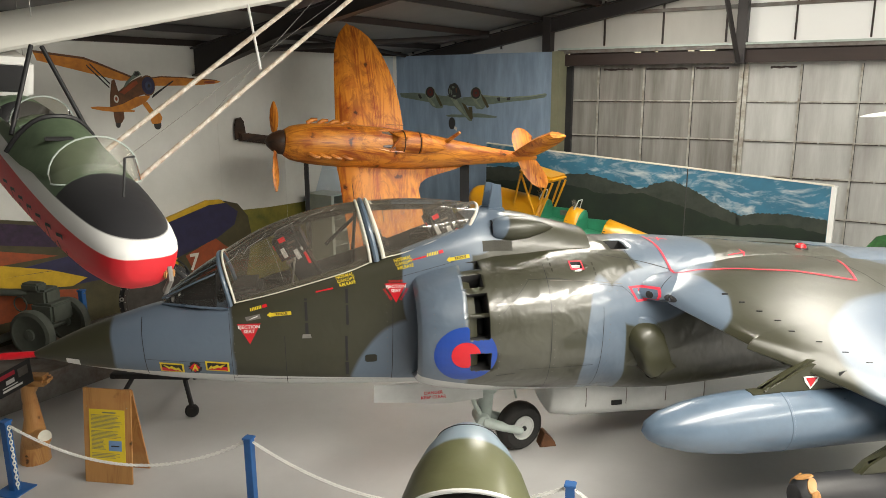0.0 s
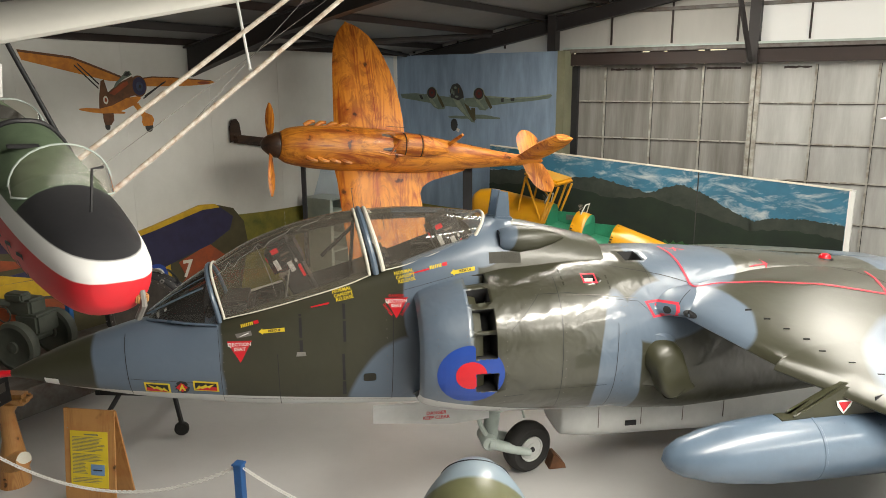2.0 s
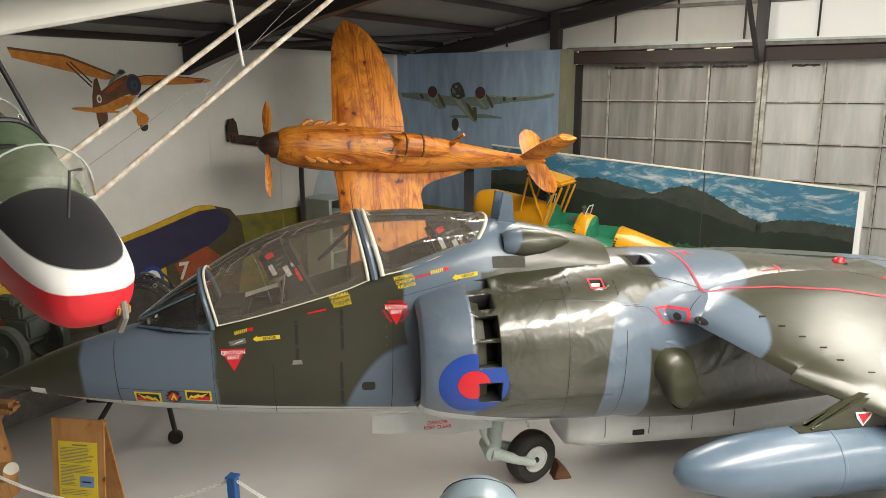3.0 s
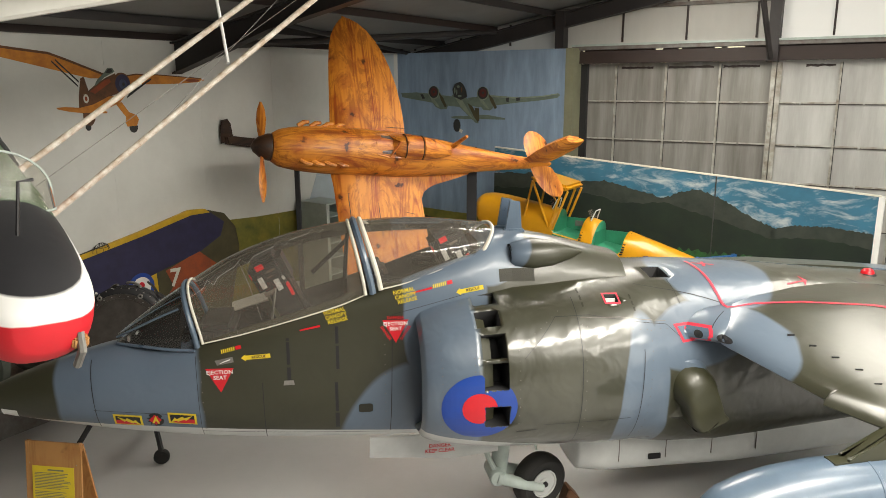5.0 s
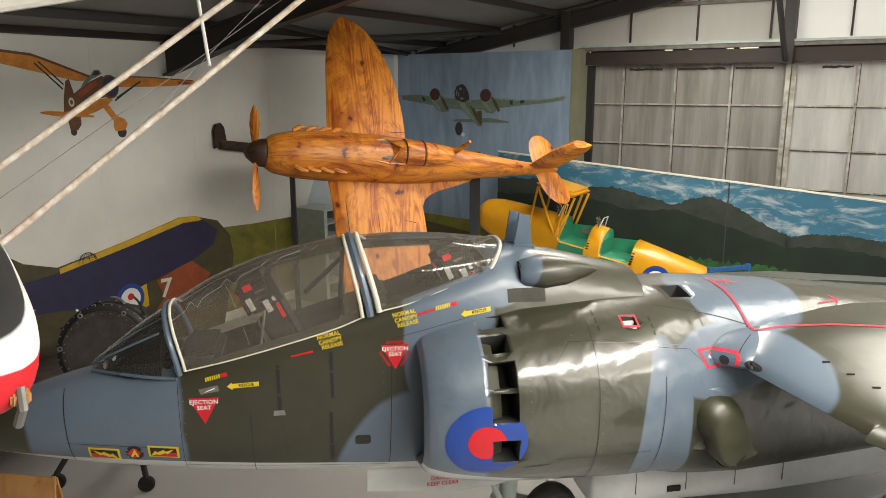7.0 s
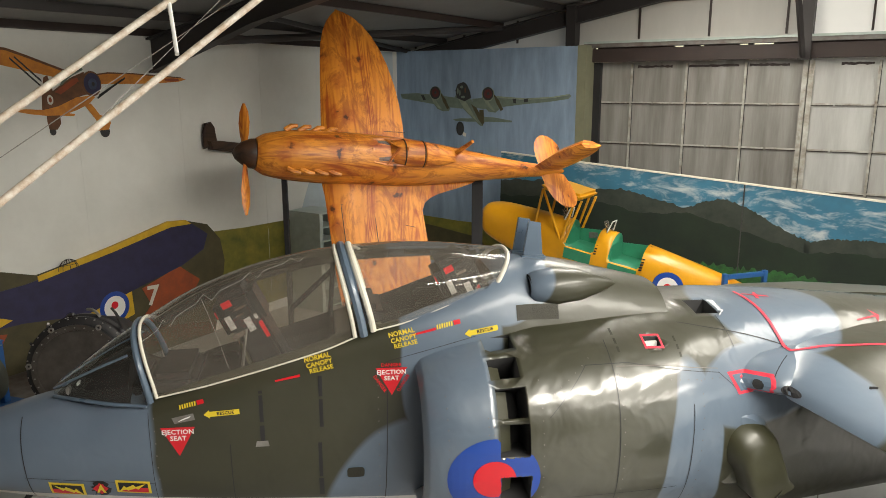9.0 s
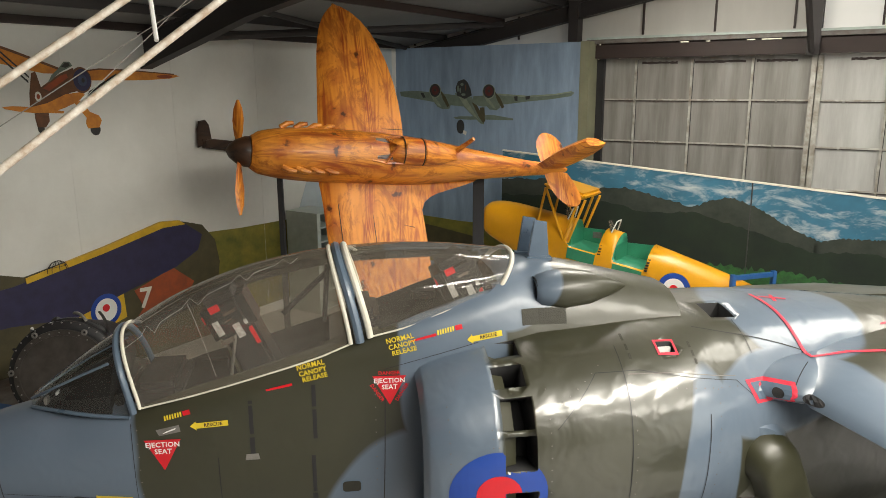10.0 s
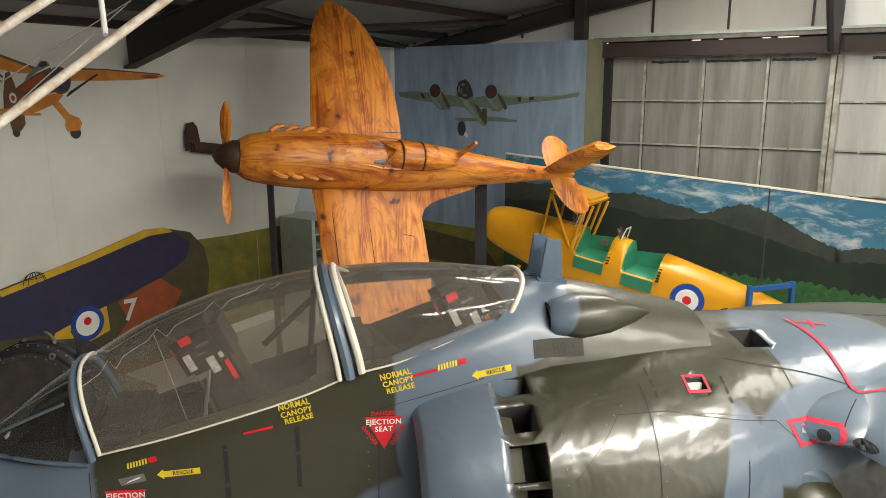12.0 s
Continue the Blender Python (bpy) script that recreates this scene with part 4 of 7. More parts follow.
for sgn in (-1, 1):
    part("canopy_sill", tubed([(x + lean(C1, x, 0.15, 0.135), sgn * (w + 0.004), z) for x, w, z, t in C1], 0.007, 6), M_cream, jet)
    part("canopy_sill", tubed([(x + lean(C2, x, 0.165, -0.16), sgn * (w + 0.004), z) for x, w, z, t in C2], 0.007, 6), M_cream, jet)
    part("windscreen_rail", tubed([(x, sgn * 0.01 + sgn * (w * 0.72), z + (t - z) * 0.72) for x, w, z, t in WS], 0.012, 6), M_blue, jet)
    part("windscreen_sill", tubed([(x + lean(WS, x, 0.0, 0.14), sgn * w, z - 0.01) for x, w, z, t in WS], 0.016, 6), M_blue, jet)
# detonating cord on the front canopy
for sgn in (-1,):
    pts = []
    for i, (x, w, z, t) in enumerate(C1[:-8]):
        a = radians(50 + 1.2 * i + (7 if i % 6 == 4 else -6 if i % 6 == 5 else 0))
        pts.append((x + 0.15 * (1 - math.sin(a)), sgn * (math.cos(a) ** 0.86 * w + 0.003), z + (t - z) * math.sin(a) ** 0.82))
    x, w, z, t = C1[10]
    drop = [(x + 0.05 * q, sgn * (math.cos(radians(62 - 14 * q)) ** 0.86 * w + 0.003), z + (t - z) * math.sin(radians(62 - 14 * q)) ** 0.82) for q in range(5)]
    part("detonating_cord", tubed(drop, 0.0012, 5), M_belly, jet)
    part("detonating_cord", tubed(pts, 0.0013, 5), M_belly, jet, "pale detonating cord stuck to the perspex")


def seat(x, z, k=1.0):
    """An ejection seat: back, head box with labels, harness, side panel."""
    m = pose(x, 0, z, 0, -25, 0)
    bm = bmesh.new()
    box(bm, -0.10, 0.16, -0.19, 0.19, -0.55, 0.18, m, 0.03)
    s = part("ejection_seat", bm, M_black, jet, "black ejection seat with white and red labels")
    part("head_box", boxed(-0.17, 0.19, -0.22, 0.22, 0.06, 0.46, m, 0.07), M_black, s)
    part("seat_pan", boxed(-0.45, 0.0, -0.2, 0.2, -0.60, -0.46, m, 0.03), M_black, s)
    for y0, z0, wd, h, mt in ((-0.15, 0.29, 0.07, 0.06, M_mark_red), (-0.18, 0.02, 0.06, 0.10, M_rail), (0.09, 0.0, 0.04, 0.16, M_mark_red), (0.04, 0.30, 0.12, 0.03, M_rail)):
        part("label_plate", boxed(-0.178 if z0 > 0.08 else -0.108, -0.164 if z0 > 0.08 else -0.094, y0, y0 + wd, z0, z0 + h, m), mt, s, smooth=False)
    for y0, z0, wd, h, mt in ((-0.06, 0.355, 0.08, 0.055, M_mark_red), (-0.09, 0.17, 0.05, 0.12, M_card), (0.02, 0.30, 0.09, 0.02, M_rail), (0.04, 0.09, 0.055, 0.12, M_card), (0.13, -0.02, 0.032, 0.15, M_mark_red), (-0.10, 0.09, 0.10, 0.04, M_rail), (0.0, 0.25, 0.06, 0.012, M_rail), (0.13, 0.17, 0.025, 0.04, M_card)):
        part("side_label", boxed(-0.02 + y0, -0.02 + y0 + wd, -0.228 if z0 > 0.05 else -0.198, -0.214 if z0 > 0.05 else -0.186, z0, z0 + h, m), mt, s, smooth=False)
    for y in (-0.09, 0.09):
        part("harness_strap", tubed([m @ Vector(p) for p in ((-0.10, y, 0.12), (-0.13, y * 1.2, -0.1), (-0.16, y * 0.6, -0.35))], 0.022, 6), M_olive, s)
    part("harness_tube", tubed([m @ Vector(p) for p in ((0.05, -0.2, 0.2), (-0.15, -0.22, -0.1), (-0.3, -0.22, -0.35))], 0.014, 6), M_steel, s)
    return s


seat(-2.79, 2.72)
seat(-0.96, 2.93)
# black filler under the windscreen, added for the dark of the cockpit
dark_fill = bmesh.new()
skin(dark_fill, [ring(dark_fill, [(x, math.copysign(abs(math.cos(a)) ** 0.86, math.cos(a)) * w * 0.9, z - 0.03 + (t - z - 0.05) * max(0.0, math.sin(a)) ** 0.82 * 0.8) for a in (math.pi * i / 12 for i in range(13))]) for x, w, z, t in WS])
part("cockpit_hood", dark_fill, M_black, jet)
part("instrument_coaming", boxed(-3.62, -3.25, -0.34, 0.34, 2.36, 2.52, bevel=0.06), M_black, jet)
part("instrument_coaming", boxed(-1.95, -1.72, -0.32, 0.32, 2.75, 3.0, bevel=0.06), M_black, jet)
part("control_panel", boxed(-3.75, -3.66, -0.3, 0.3, 2.1, 2.45, bevel=0.02), M_black, jet)
part("canopy_jack", tubed([(-2.16, -0.2, 2.9), (-2.12, -0.18, 3.36)], 0.02, 8), M_black, jet)
part("canopy_strut", tubed([(-2.48, -0.1, 2.95), (-2.12, -0.1, 3.28)], 0.022, 8), M_black, jet)
for k in range(9):
    x = -4.28 + 0.07 * k
    part("cockpit_fitting", boxed(x, x + 0.03, -0.2 + 0.05 * (k % 4), -0.13 + 0.05 * (k % 4), 2.36 + 0.02 * (k % 3), 2.42 + 0.02 * (k % 3), bevel=0.008), (M_steel, M_belly, M_black)[k % 3], jet)
for x, y, z in ((-3.2, -0.33, 2.42), (-2.95, -0.33, 2.46), (-2.35, -0.32, 2.6), (-1.5, -0.35, 2.9), (-3.1, 0.33, 2.45), (-2.7, 0.33, 2.5), (-1.3, 0.35, 2.95)):
    part("side_console", boxed(x - 0.1, x + 0.12, y - 0.03, y + 0.05, z - 0.07, z, bevel=0.01), M_black, jet)

# spine: scoop, twin aerials, fairing end
bm = bmesh.new()
rings = []
for x, w, h in ((-0.50, 0.12, 0.09), (-0.46, 0.155, 0.13), (-0.27, 0.19, 0.17), (-0.05, 0.16, 0.14), (0.16, 0.07, 0.07), (0.28, 0.01, 0.01)):
    rings.append(ring(bm, [Vector((x, -0.34 + w * math.cos(k * math.pi / 10), 3.10 + h * math.sin(k * math.pi / 10))) for k in range(20)]))
skin(bm, rings, True, (False, True))
part("air_scoop", bm, M_front, jet, "teardrop air scoop on the spine")
# near-black disc painted in as the shade of the scoop's mouth
part("scoop_mouth_shade", lathed([(0.115, 0), (0.10, 0.02), (0.005, 0.03)], pose(-0.495, -0.34, 3.10, 0, 90, 0), 20), M_dark, jet)
for y, x in ((-0.03, -0.38), (0.16, -0.42)):
    part("blade_aerial", prismed([(x - 0.085, 3.30), (x + 0.10, 3.28), (x + 0.075, 3.60), (x - 0.035, 3.62)], 0.028, pose(0, y, 0, 90, 0, 0), 0.006), M_blue, jet, "blue-grey blade aerial")
    part("aerial_foot", boxed(x - 0.11, x + 0.12, y - 0.06, y + 0.035, 3.26, 3.315, bevel=0.012), M_blue, jet)
# pitot cover on the nose
part("pitot_cover", tubed([(-5.84, 0, 1.76), (-6.15, 0, 1.755), (-6.6, 0, 1.75)], [0.035, 0.045, 0.03], 10), M_mark_red, jet, "red fabric pitot cover")

# front nozzle: a cranked pipe each side
for sgn in (-1, 1):
    pts = []
    bm = bmesh.new()
    rings = []
    for i in range(13):
        t = i / 12
        a = radians(88 * min(1.0, t * 1.35))
        c = Vector((1.16 + 0.26 * t, sgn * (0.86 + 0.22 * math.sin(a)), 1.86 - 0.24 * (1 - math.cos(a)) - 0.26 * max(0.0, t - 0.35)))
        ax = Vector((0.10 + 0.3 * t, sgn * math.cos(a), -math.sin(a))).normalized()
        u = Vector((1, 0, 0)) - ax * ax.x
        u.normalize()
        w = ax.cross(u)
        r = 0.235 if t < 0.5 else 0.20 - 0.025 * t
        e_ = 2.3 if t < 0.5 else 6.0
        pts.append(c)
        rings.append(ring(bm, [c + (u * math.copysign(abs(math.cos(q)) ** (2 / e_), math.cos(q)) + w * 0.92 * math.copysign(abs(math.sin(q)) ** (2 / e_), math.sin(q))) * r for q in (2 * math.pi * k / 32 for k in range(32))]))
    skin(bm, rings, True, (False, False))
    nz = part("front_nozzle", bm, M_green, jet, "dark green cranked lift nozzle", sharp=35)
    e = Vector(pts[-1])
    d = (Vector(pts[-1]) - Vector(pts[-2])).normalized()
    # near-black disc standing for the shade inside the pipe
    part("nozzle_mouth_shade", lathed([(0.175, 0), (0.005, 0.002)], Matrix.Translation(e - d * 0.03) @ d.to_track_quat("Z", "Y").to_matrix().to_4x4(), 24), M_dark, nz)
    for q in (-0.08, 0.08):
        part("nozzle_vane", boxed(-0.16, 0.16, q - 0.008, q + 0.008, -0.1, -0.005, Matrix.Translation(e) @ d.to_track_quat("Z", "Y").to_matrix().to_4x4()), M_green, nz)
    part("nozzle_fairing", lathed([(0.40, 0), (0.36, 0.10), (0.30, 0.16)], pose(1.12, sgn * 0.88, 1.80, -90 * sgn, 0, 0), 28), M_body, jet)

# wings
WING = [(0.45, 1.75, 5.3, 2.46, 0.30), (0.86, 1.52, 5.25, 2.44, 0.32), (1.10, 1.43, 5.2, 2.38, 0.35), (1.22, 1.41, 5.15, 2.33, 0.37), (1.6, 1.66, 5.05, 2.21, 0.37), (2.04, 1.955, 4.95, 2.065, 0.35), (2.08, 1.90, 4.93, 2.045, 0.35),
        (2.41, 2.30, 4.85, 1.92, 0.32), (2.75, 2.60, 4.75, 1.82, 0.28), (3.05, 2.83, 4.65, 1.73, 0.25), (3.75, 3.45, 4.45, 1.52, 0.16), (3.85, 3.7, 4.4, 1.50, 0.05)]
for sgn in (-1, 1):
    bm = bmesh.new()
    rings = []
    for l, x0, x1, z, th in WING:
        up = [(0.0, 0.0), (0.006, 0.13), (0.02, 0.26), (0.05, 0.41), (0.12, 0.56), (0.25, 0.66), (0.45, 0.64), (0.7, 0.40), (1.0, 0.03)]
        lo = [(0.7, -0.15), (0.45, -0.27), (0.25, -0.30), (0.1, -0.24), (0.03, -0.13), (0.008, -0.05)]
        rings.append(ring(bm, [(x0 + (x1 - x0) * u, sgn * l, z + v * th - 0.03 * u) for u, v in up + lo]))
    skin(bm, rings)
    wing = part("wing", bm, M_plain, jet, "camouflaged swept wing drooping to the tip", sharp=50)
    for k in range(13):
        l = 1.45 + 0.17 * k
        x0 = np.interp(l, [w[0] for w in WING], [w[1] for w in WING])
        z = np.interp(l, [w[0] for w in WING], [w[3] for w in WING])
        th = np.interp(l, [w[0] for w in WING], [w[4] for w in WING])
        bm = boxed(-0.032, 0.032, -0.005, 0.005, 0, 0.028, pose(x0 + 0.42, sgn * l, z + 0.55 * th - 0.012, 0, 0, 14 * sgn))
        part("vortex_generator", bm, M_black, wing, smooth=False)
    part("wing_fence", boxed(-0.05, 0.42, -0.006, 0.006, -0.02, 0.035, pose(2.62, sgn * 2.66, 1.93, 0, -8, -6 * sgn)), M_black, wing, smooth=False)
    # drop tank and pylon
    LT = 2.42
    tank = part("drop_tank", lathed([(0.005, 0), (0.10, 0.06), (0.18, 0.2), (0.25, 0.45), (0.29, 0.7), (0.32, 1.05), (0.33, 1.45), (0.33, 1.47), (0.335, 1.475), (0.335, 1.50), (0.33, 1.505), (0.33, 3.0), (0.25, 3.9), (0.1, 4.6), (0.01, 4.8)], pose(0.58, sgn * LT, 1.38, 0, 90, 0), 40), M_blue, jet, "blue-grey streamlined drop tank")
    part("pylon", prismed([(1.75, 1.66), (1.90, 1.70), (2.38, 2.02), (4.0, 2.0), (4.0, 1.64), (1.9, 1.62)], 0.14, pose(0, sgn * LT + 0.07, 0, 90, 0, 0), 0.03), M_green, jet, "dark green wing pylon")
    part("pylon_foot", boxed(1.72, 2.35, sgn * LT - 0.1, sgn * LT + 0.1, 1.65, 1.71, bevel=0.03), M_green, jet)
    tri = part("pylon_warning", prismed([(2.30, 1.86), (2.48, 1.86), (2.46, 1.80), (2.39, 1.72), (2.32, 1.80)], 0.006, pose(0, sgn * LT - 0.074, 0, 90, 0, 0)), M_white, jet, smooth=False)
    part("warning_centre", prismed([(2.325, 1.845), (2.455, 1.845), (2.39, 1.745)], 0.004, pose(0, sgn * LT - 0.080, 0, 90, 0, 0)), M_mark_red, jet, smooth=False)
    # rocket pod on the outer pylon
    pod = part("rocket_pod", lathed([(0.005, 0.03), (0.12, 0.0), (0.17, 0.06), (0.205, 0.22), (0.205, 1.5), (0.12, 1.9), (0.01, 1.95)], pose(1.95, sgn * 3.0, 0.83, 0, 90, 0), 28), M_black, jet, "dark grey rocket pod with tan nose covers")
    for k in range(9):
        a = k * 2 * math.pi / 9
        part("rocket_cover", lathed([(0.045, 0), (0.04, 0.012), (0.005, 0.016)], Matrix.Translation((2.06, sgn * 3.0 + 0.185 * math.cos(a), 0.83 + 0.185 * math.sin(a))) @ Vector((-0.32, math.cos(a), math.sin(a))).to_track_quat("Z", "Y").to_matrix().to_4x4() @ Matrix.Diagonal((1, 2.0, 1, 1)), 14), M_ply, pod)
    part("pylon", prismed([(2.55, 1.0), (2.70, 1.15), (3.0, 1.24), (3.4, 1.75), (4.0, 1.75), (4.0, 1.0)], 0.12, pose(0, sgn * 3.0 + 0.06, 0, 90, 0, 0), 0.03), M_green, jet)

for sgn in (-1, 1):
    bm = bmesh.new()
    rings = []
    for x, ry, rz in spline([(0.98, 0.24, 0.10), (1.15, 0.37, 0.15), (1.30, 0.49, 0.195), (1.42, 0.585, 0.22), (1.60, 0.62, 0.235), (1.85, 0.58, 0.24), (2.2, 0.4, 0.18)], 3):
        rings.append(ring(bm, [(x, sgn * (0.60 + ry * math.cos(a)), 2.36 - 0.03 * (x - 1.3) + (rz if math.sin(a) > 0 else 0.10) * math.sin(a)) for a in (2 * math.pi * k / 28 for k in range(28))]))
    skin(bm, rings)
    part("wing_root_fairing", bm, M_plain, jet, "blue-grey fairing blending the wing into the body")

HULL = WHOLE = tree_of([front, body] + [o for o in jet.children if o.name.startswith('wing') and 'screen' not in o.name and 'fence' not in o.name])
# red taped walkway lines on the back
sticker([(1.60, -0.02), (1.63, -0.02), (1.65, -0.35), (1.66, -0.65), (1.69, -0.825), (1.66, -0.85), (1.63, -0.65), (1.62, -0.35)], "walkway_line", M_tape, 0.008, "top", "red painted walkway line")
sticker([(1.66, -0.85), (3.85, -1.25), (3.85, -1.22), (1.69, -0.825)], "walkway_line", M_tape, 0.005, "top")
sticker([(3.83, -1.24), (3.86, -1.24), (4.08, -0.60), (4.05, -0.60)], "walkway_arrow", M_tape, 0.005, "top")
for x0, x1, y0, y1, t in ((0.342, 0.510, -0.872, -0.740, 0.018),):
    for q in ([(x0, y0), (x1, y0), (x1, y0 + t), (x0, y0 + t)], [(x0, y1 - t), (x1, y1 - t), (x1, y1), (x0, y1)], [(x0, y0 + t), (x0 + t, y0 + t), (x0 + t, y1 - t), (x0, y1 - t)], [(x1 - t, y0 + t), (x1, y0 + t), (x1, y1 - t), (x1 - t, y1 - t)]):
        sticker(q, "red_frame", M_tape, 0.005, "top")
part("inner_panel", boxed(0.37, 0.482, -0.790, -0.765, 2.58, 2.715), M_white, jet, "white painted inner panel", smooth=False)
sticker([(-0.64, 2.995), (-0.45, 2.99), (-0.27, 2.985), (-0.27, 2.865), (-0.45, 2.87), (-0.64, 2.875)], "spine_vent", M_vent, 0.004, label="dark mesh-covered vent in the spine")
for q in ([(1.66, -0.10), (1.90, -0.16), (1.90, -0.13), (1.66, -0.07)], [(1.74, -0.20), (1.80, -0.03), (1.83, -0.03), (1.77, -0.21)], [(2.58, -0.50), (2.86, -0.42), (2.86, -0.405), (2.58, -0.485)], [(2.80, -0.50), (2.87, -0.41), (2.80, -0.33), (2.82, -0.41)]):
    sticker(q, "walkway_arrow", M_tape, 0.005, "top")
for q in ([(3.45, -0.30), (3.90, -0.62), (3.91, -0.60), (3.46, -0.28)], [(3.90, -0.62), (4.25, -1.60), (4.26, -1.60), (3.91, -0.61)], [(1.60, -0.9), (1.30, -1.15), (1.306, -1.155), (1.606, -0.905)], [(1.15, -0.25), (1.17, -0.80), (1.176, -0.80), (1.156, -0.25)], [(0.75, -0.60), (1.70, -0.76), (1.70, -0.752), (0.75, -0.59)]):
    sticker(q, "panel_line", M_black, 0.003, "top")
# wing-root bay with red frame
sticker([(1.03, 2.47), (1.38, 2.47), (1.35, 2.29), (1.12, 2.29)], "red_frame", M_tape, 0.004)
sticker([(1.07, 2.445), (1.345, 2.445), (1.325, 2.315), (1.14, 2.315)], "frame_inner", M_blue, 0.007)
sticker(oval(1.26, 2.385, 0.035, 0.035, 16), "port_hole", M_dark, 0.010)
sticker(oval(1.44, 2.375, 0.05, 0.035, 16), "port_hole", M_black, 0.006)
# belly fairings
part("nose_gear_door", prismed([(-1.95, 1.14), (-0.55, 1.10), (-0.55, 0.86), (-1.0, 0.82), (-1.3, 0.84), (-1.5, 0.87), (-1.96, 0.91)], 0.02, pose(0, -0.20, 0, 90, 0, 0)), M_belly, jet, "pale grey nose gear door", smooth=False)
bm = bmesh.new()
text = text_part("lettering", "DANGER", 0.06, pose(-1.2, -0.224, 0.985, 90, 0, 0), M_mark_red, jet)
text = text_part("lettering", "KEEP CLEAR", 0.06, pose(-1.2, -0.224, 0.925, 90, 0, 0), M_mark_red, jet)
bm = bmesh.new()
skin(bm, [ring(bm, section(x, w, 0.92, 1.2, bt, 3.5, 28)) for x, w, bt in ((0.30, 0.40, 0.66), (0.33, 0.44, 0.58), (0.6, 0.48, 0.54), (2.2, 0.48, 0.50), (4.5, 0.44, 0.60))])
part("gun_pod_fairing", bm, M_belly, jet, "pale grey belly fairing", sharp=60)
part("fairing_vent", boxed(1.10, 1.24, -0.496, -0.472, 0.74, 0.80), M_dark, jet, smooth=False)
for k in range(4):
    part("fairing_joint", boxed(0.75 + 0.55 * k, 0.757 + 0.55 * k, -0.484, -0.47, 0.74, 1.0), M_rail, jet, smooth=False)
# nose gear
gear = part("nose_gear_leg", tubed([(-0.42, 0, 1.25), (-0.46, 0, 0.75), (-0.48, 0, 0.46)], [0.10, 0.10, 0.085], 16), M_gear, jet, "pale grey-green nose undercarriage leg with black tyre")
part("gear_collar", lathed([(0.13, 0), (0.13, 0.12), (0.105, 0.14)], pose(-0.44, 0, 0.86), 18), M_gear, gear)
part("gear_knuckle", lathed([(0.085, -0.17), (0.1, -0.15), (0.1, 0.15), (0.085, 0.17)], pose(-0.52, 0, 0.48, 90, 0, 0), 18), M_gear, gear)
part("gear_yoke", tubed([(-0.52, -0.13, 0.48), (-0.2, -0.175, 0.38), (0.0, -0.16, 0.31)], [0.075, 0.06, 0.045], 10), M_gear, gear)
part("gear_yoke", tubed([(-0.52, 0.13, 0.48), (-0.2, 0.175, 0.38), (0.0, 0.16, 0.31)], [0.075, 0.06, 0.045], 10), M_gear, gear)
part("gear_brace", tubed([(-0.75, -0.05, 1.1), (-0.62, -0.08, 0.7), (-0.53, -0.1, 0.52)], 0.03, 8), M_gear, gear)
part("gear_pipe", tubed([(-0.2, -0.12, 1.1), (-0.12, -0.13, 0.95), (-0.08, -0.13, 0.78)], 0.015, 6), M_gear, gear)
tyre = part("tyre", lathed([(0.16, -0.085), (0.20, -0.115), (0.27, -0.12), (0.315, -0.085), (0.33, -0.03), (0.33, 0.03), (0.315, 0.085), (0.27, 0.12), (0.20, 0.115), (0.16, 0.085)], pose(0, 0, 0.325, 90, 0, 20), 40), M_rubber, gear)
rim = part("rim", lathed([(0.165, -0.10), (0.165, -0.118), (0.15, -0.118), (0.14, -0.09), (0.10, -0.07), (0.075, -0.075), (0.07, -0.11), (0.03, -0.12), (0.005, -0.12), (0.005, 0.1), (0.16, 0.1)], pose(0, 0, 0.325, -90, 0, 20), 32), M_belly, gear)
part("hub_cap", lathed([(0.035, 0.118), (0.03, 0.14), (0.005, 0.142)], pose(0, 0, 0.325, 90, 0, 20), 16), M_black, gear)

# ---- paintings on the walls ----


def paint(name, color, rough=0.7, var=0.2, scale=5.0, stain=None):
    return mat(name, color, rough, 0, var, scale, 0.08, 30, stain=stain)


P_orange = paint("painted_orange", (0.62, 0.25, 0.03), stain=(0.42, 0.14, 0.025))
P_brown = paint("painted_brown", (0.15, 0.065, 0.028), var=0.45)
P_navy = paint("painted_navy", (0.028, 0.026, 0.075), 0.55, 0.3)
P_yellow = paint("painted_yellow", (0.60, 0.38, 0.02), 0.5)
P_rust = paint("painted_rust", (0.33, 0.07, 0.02), stain=(0.2, 0.05, 0.02))
P_olive = paint("painted_olive", (0.075, 0.065, 0.03), var=0.3)
P_hill = paint("painted_meadow", (0.22, 0.19, 0.03), var=0.35, scale=2.5, stain=(0.10, 0.11, 0.02))
P_grey_green = paint("painted_grey_green", (0.15, 0.19, 0.15), var=0.25)
P_dark = paint("painted_shadow", (0.035, 0.035, 0.035), var=0.3)
P_sky = mat("painted_sky", (0.030, 0.135, 0.215), 0.6, 0, 0.25, 1.4, 0.1, 30, stretch=(1, 1, 2))
nt = P_sky.node_tree
cn, cr, cm = nt.nodes.new("ShaderNodeTexNoise"), nt.nodes.new("ShaderNodeMapRange"), nt.nodes.new("ShaderNodeMix")
cmap = nt.nodes.new("ShaderNodeMapping")
cmap.inputs["Scale"].default_value, cmap.inputs["Location"].default_value = (1.0, 2.6, 1.0), (3.1, 0.4, 0)
nt.links.new(nt.nodes["Texture Coordinate"].outputs["Object"], cmap.inputs[0])
nt.links.new(cmap.outputs[0], cn.inputs[0])
cn.inputs["Scale"].default_value, cn.inputs["Detail"].default_value, cn.inputs["Roughness"].default_value, cn.inputs["Distortion"].default_value = 1.25, 9, 0.68, 0.6
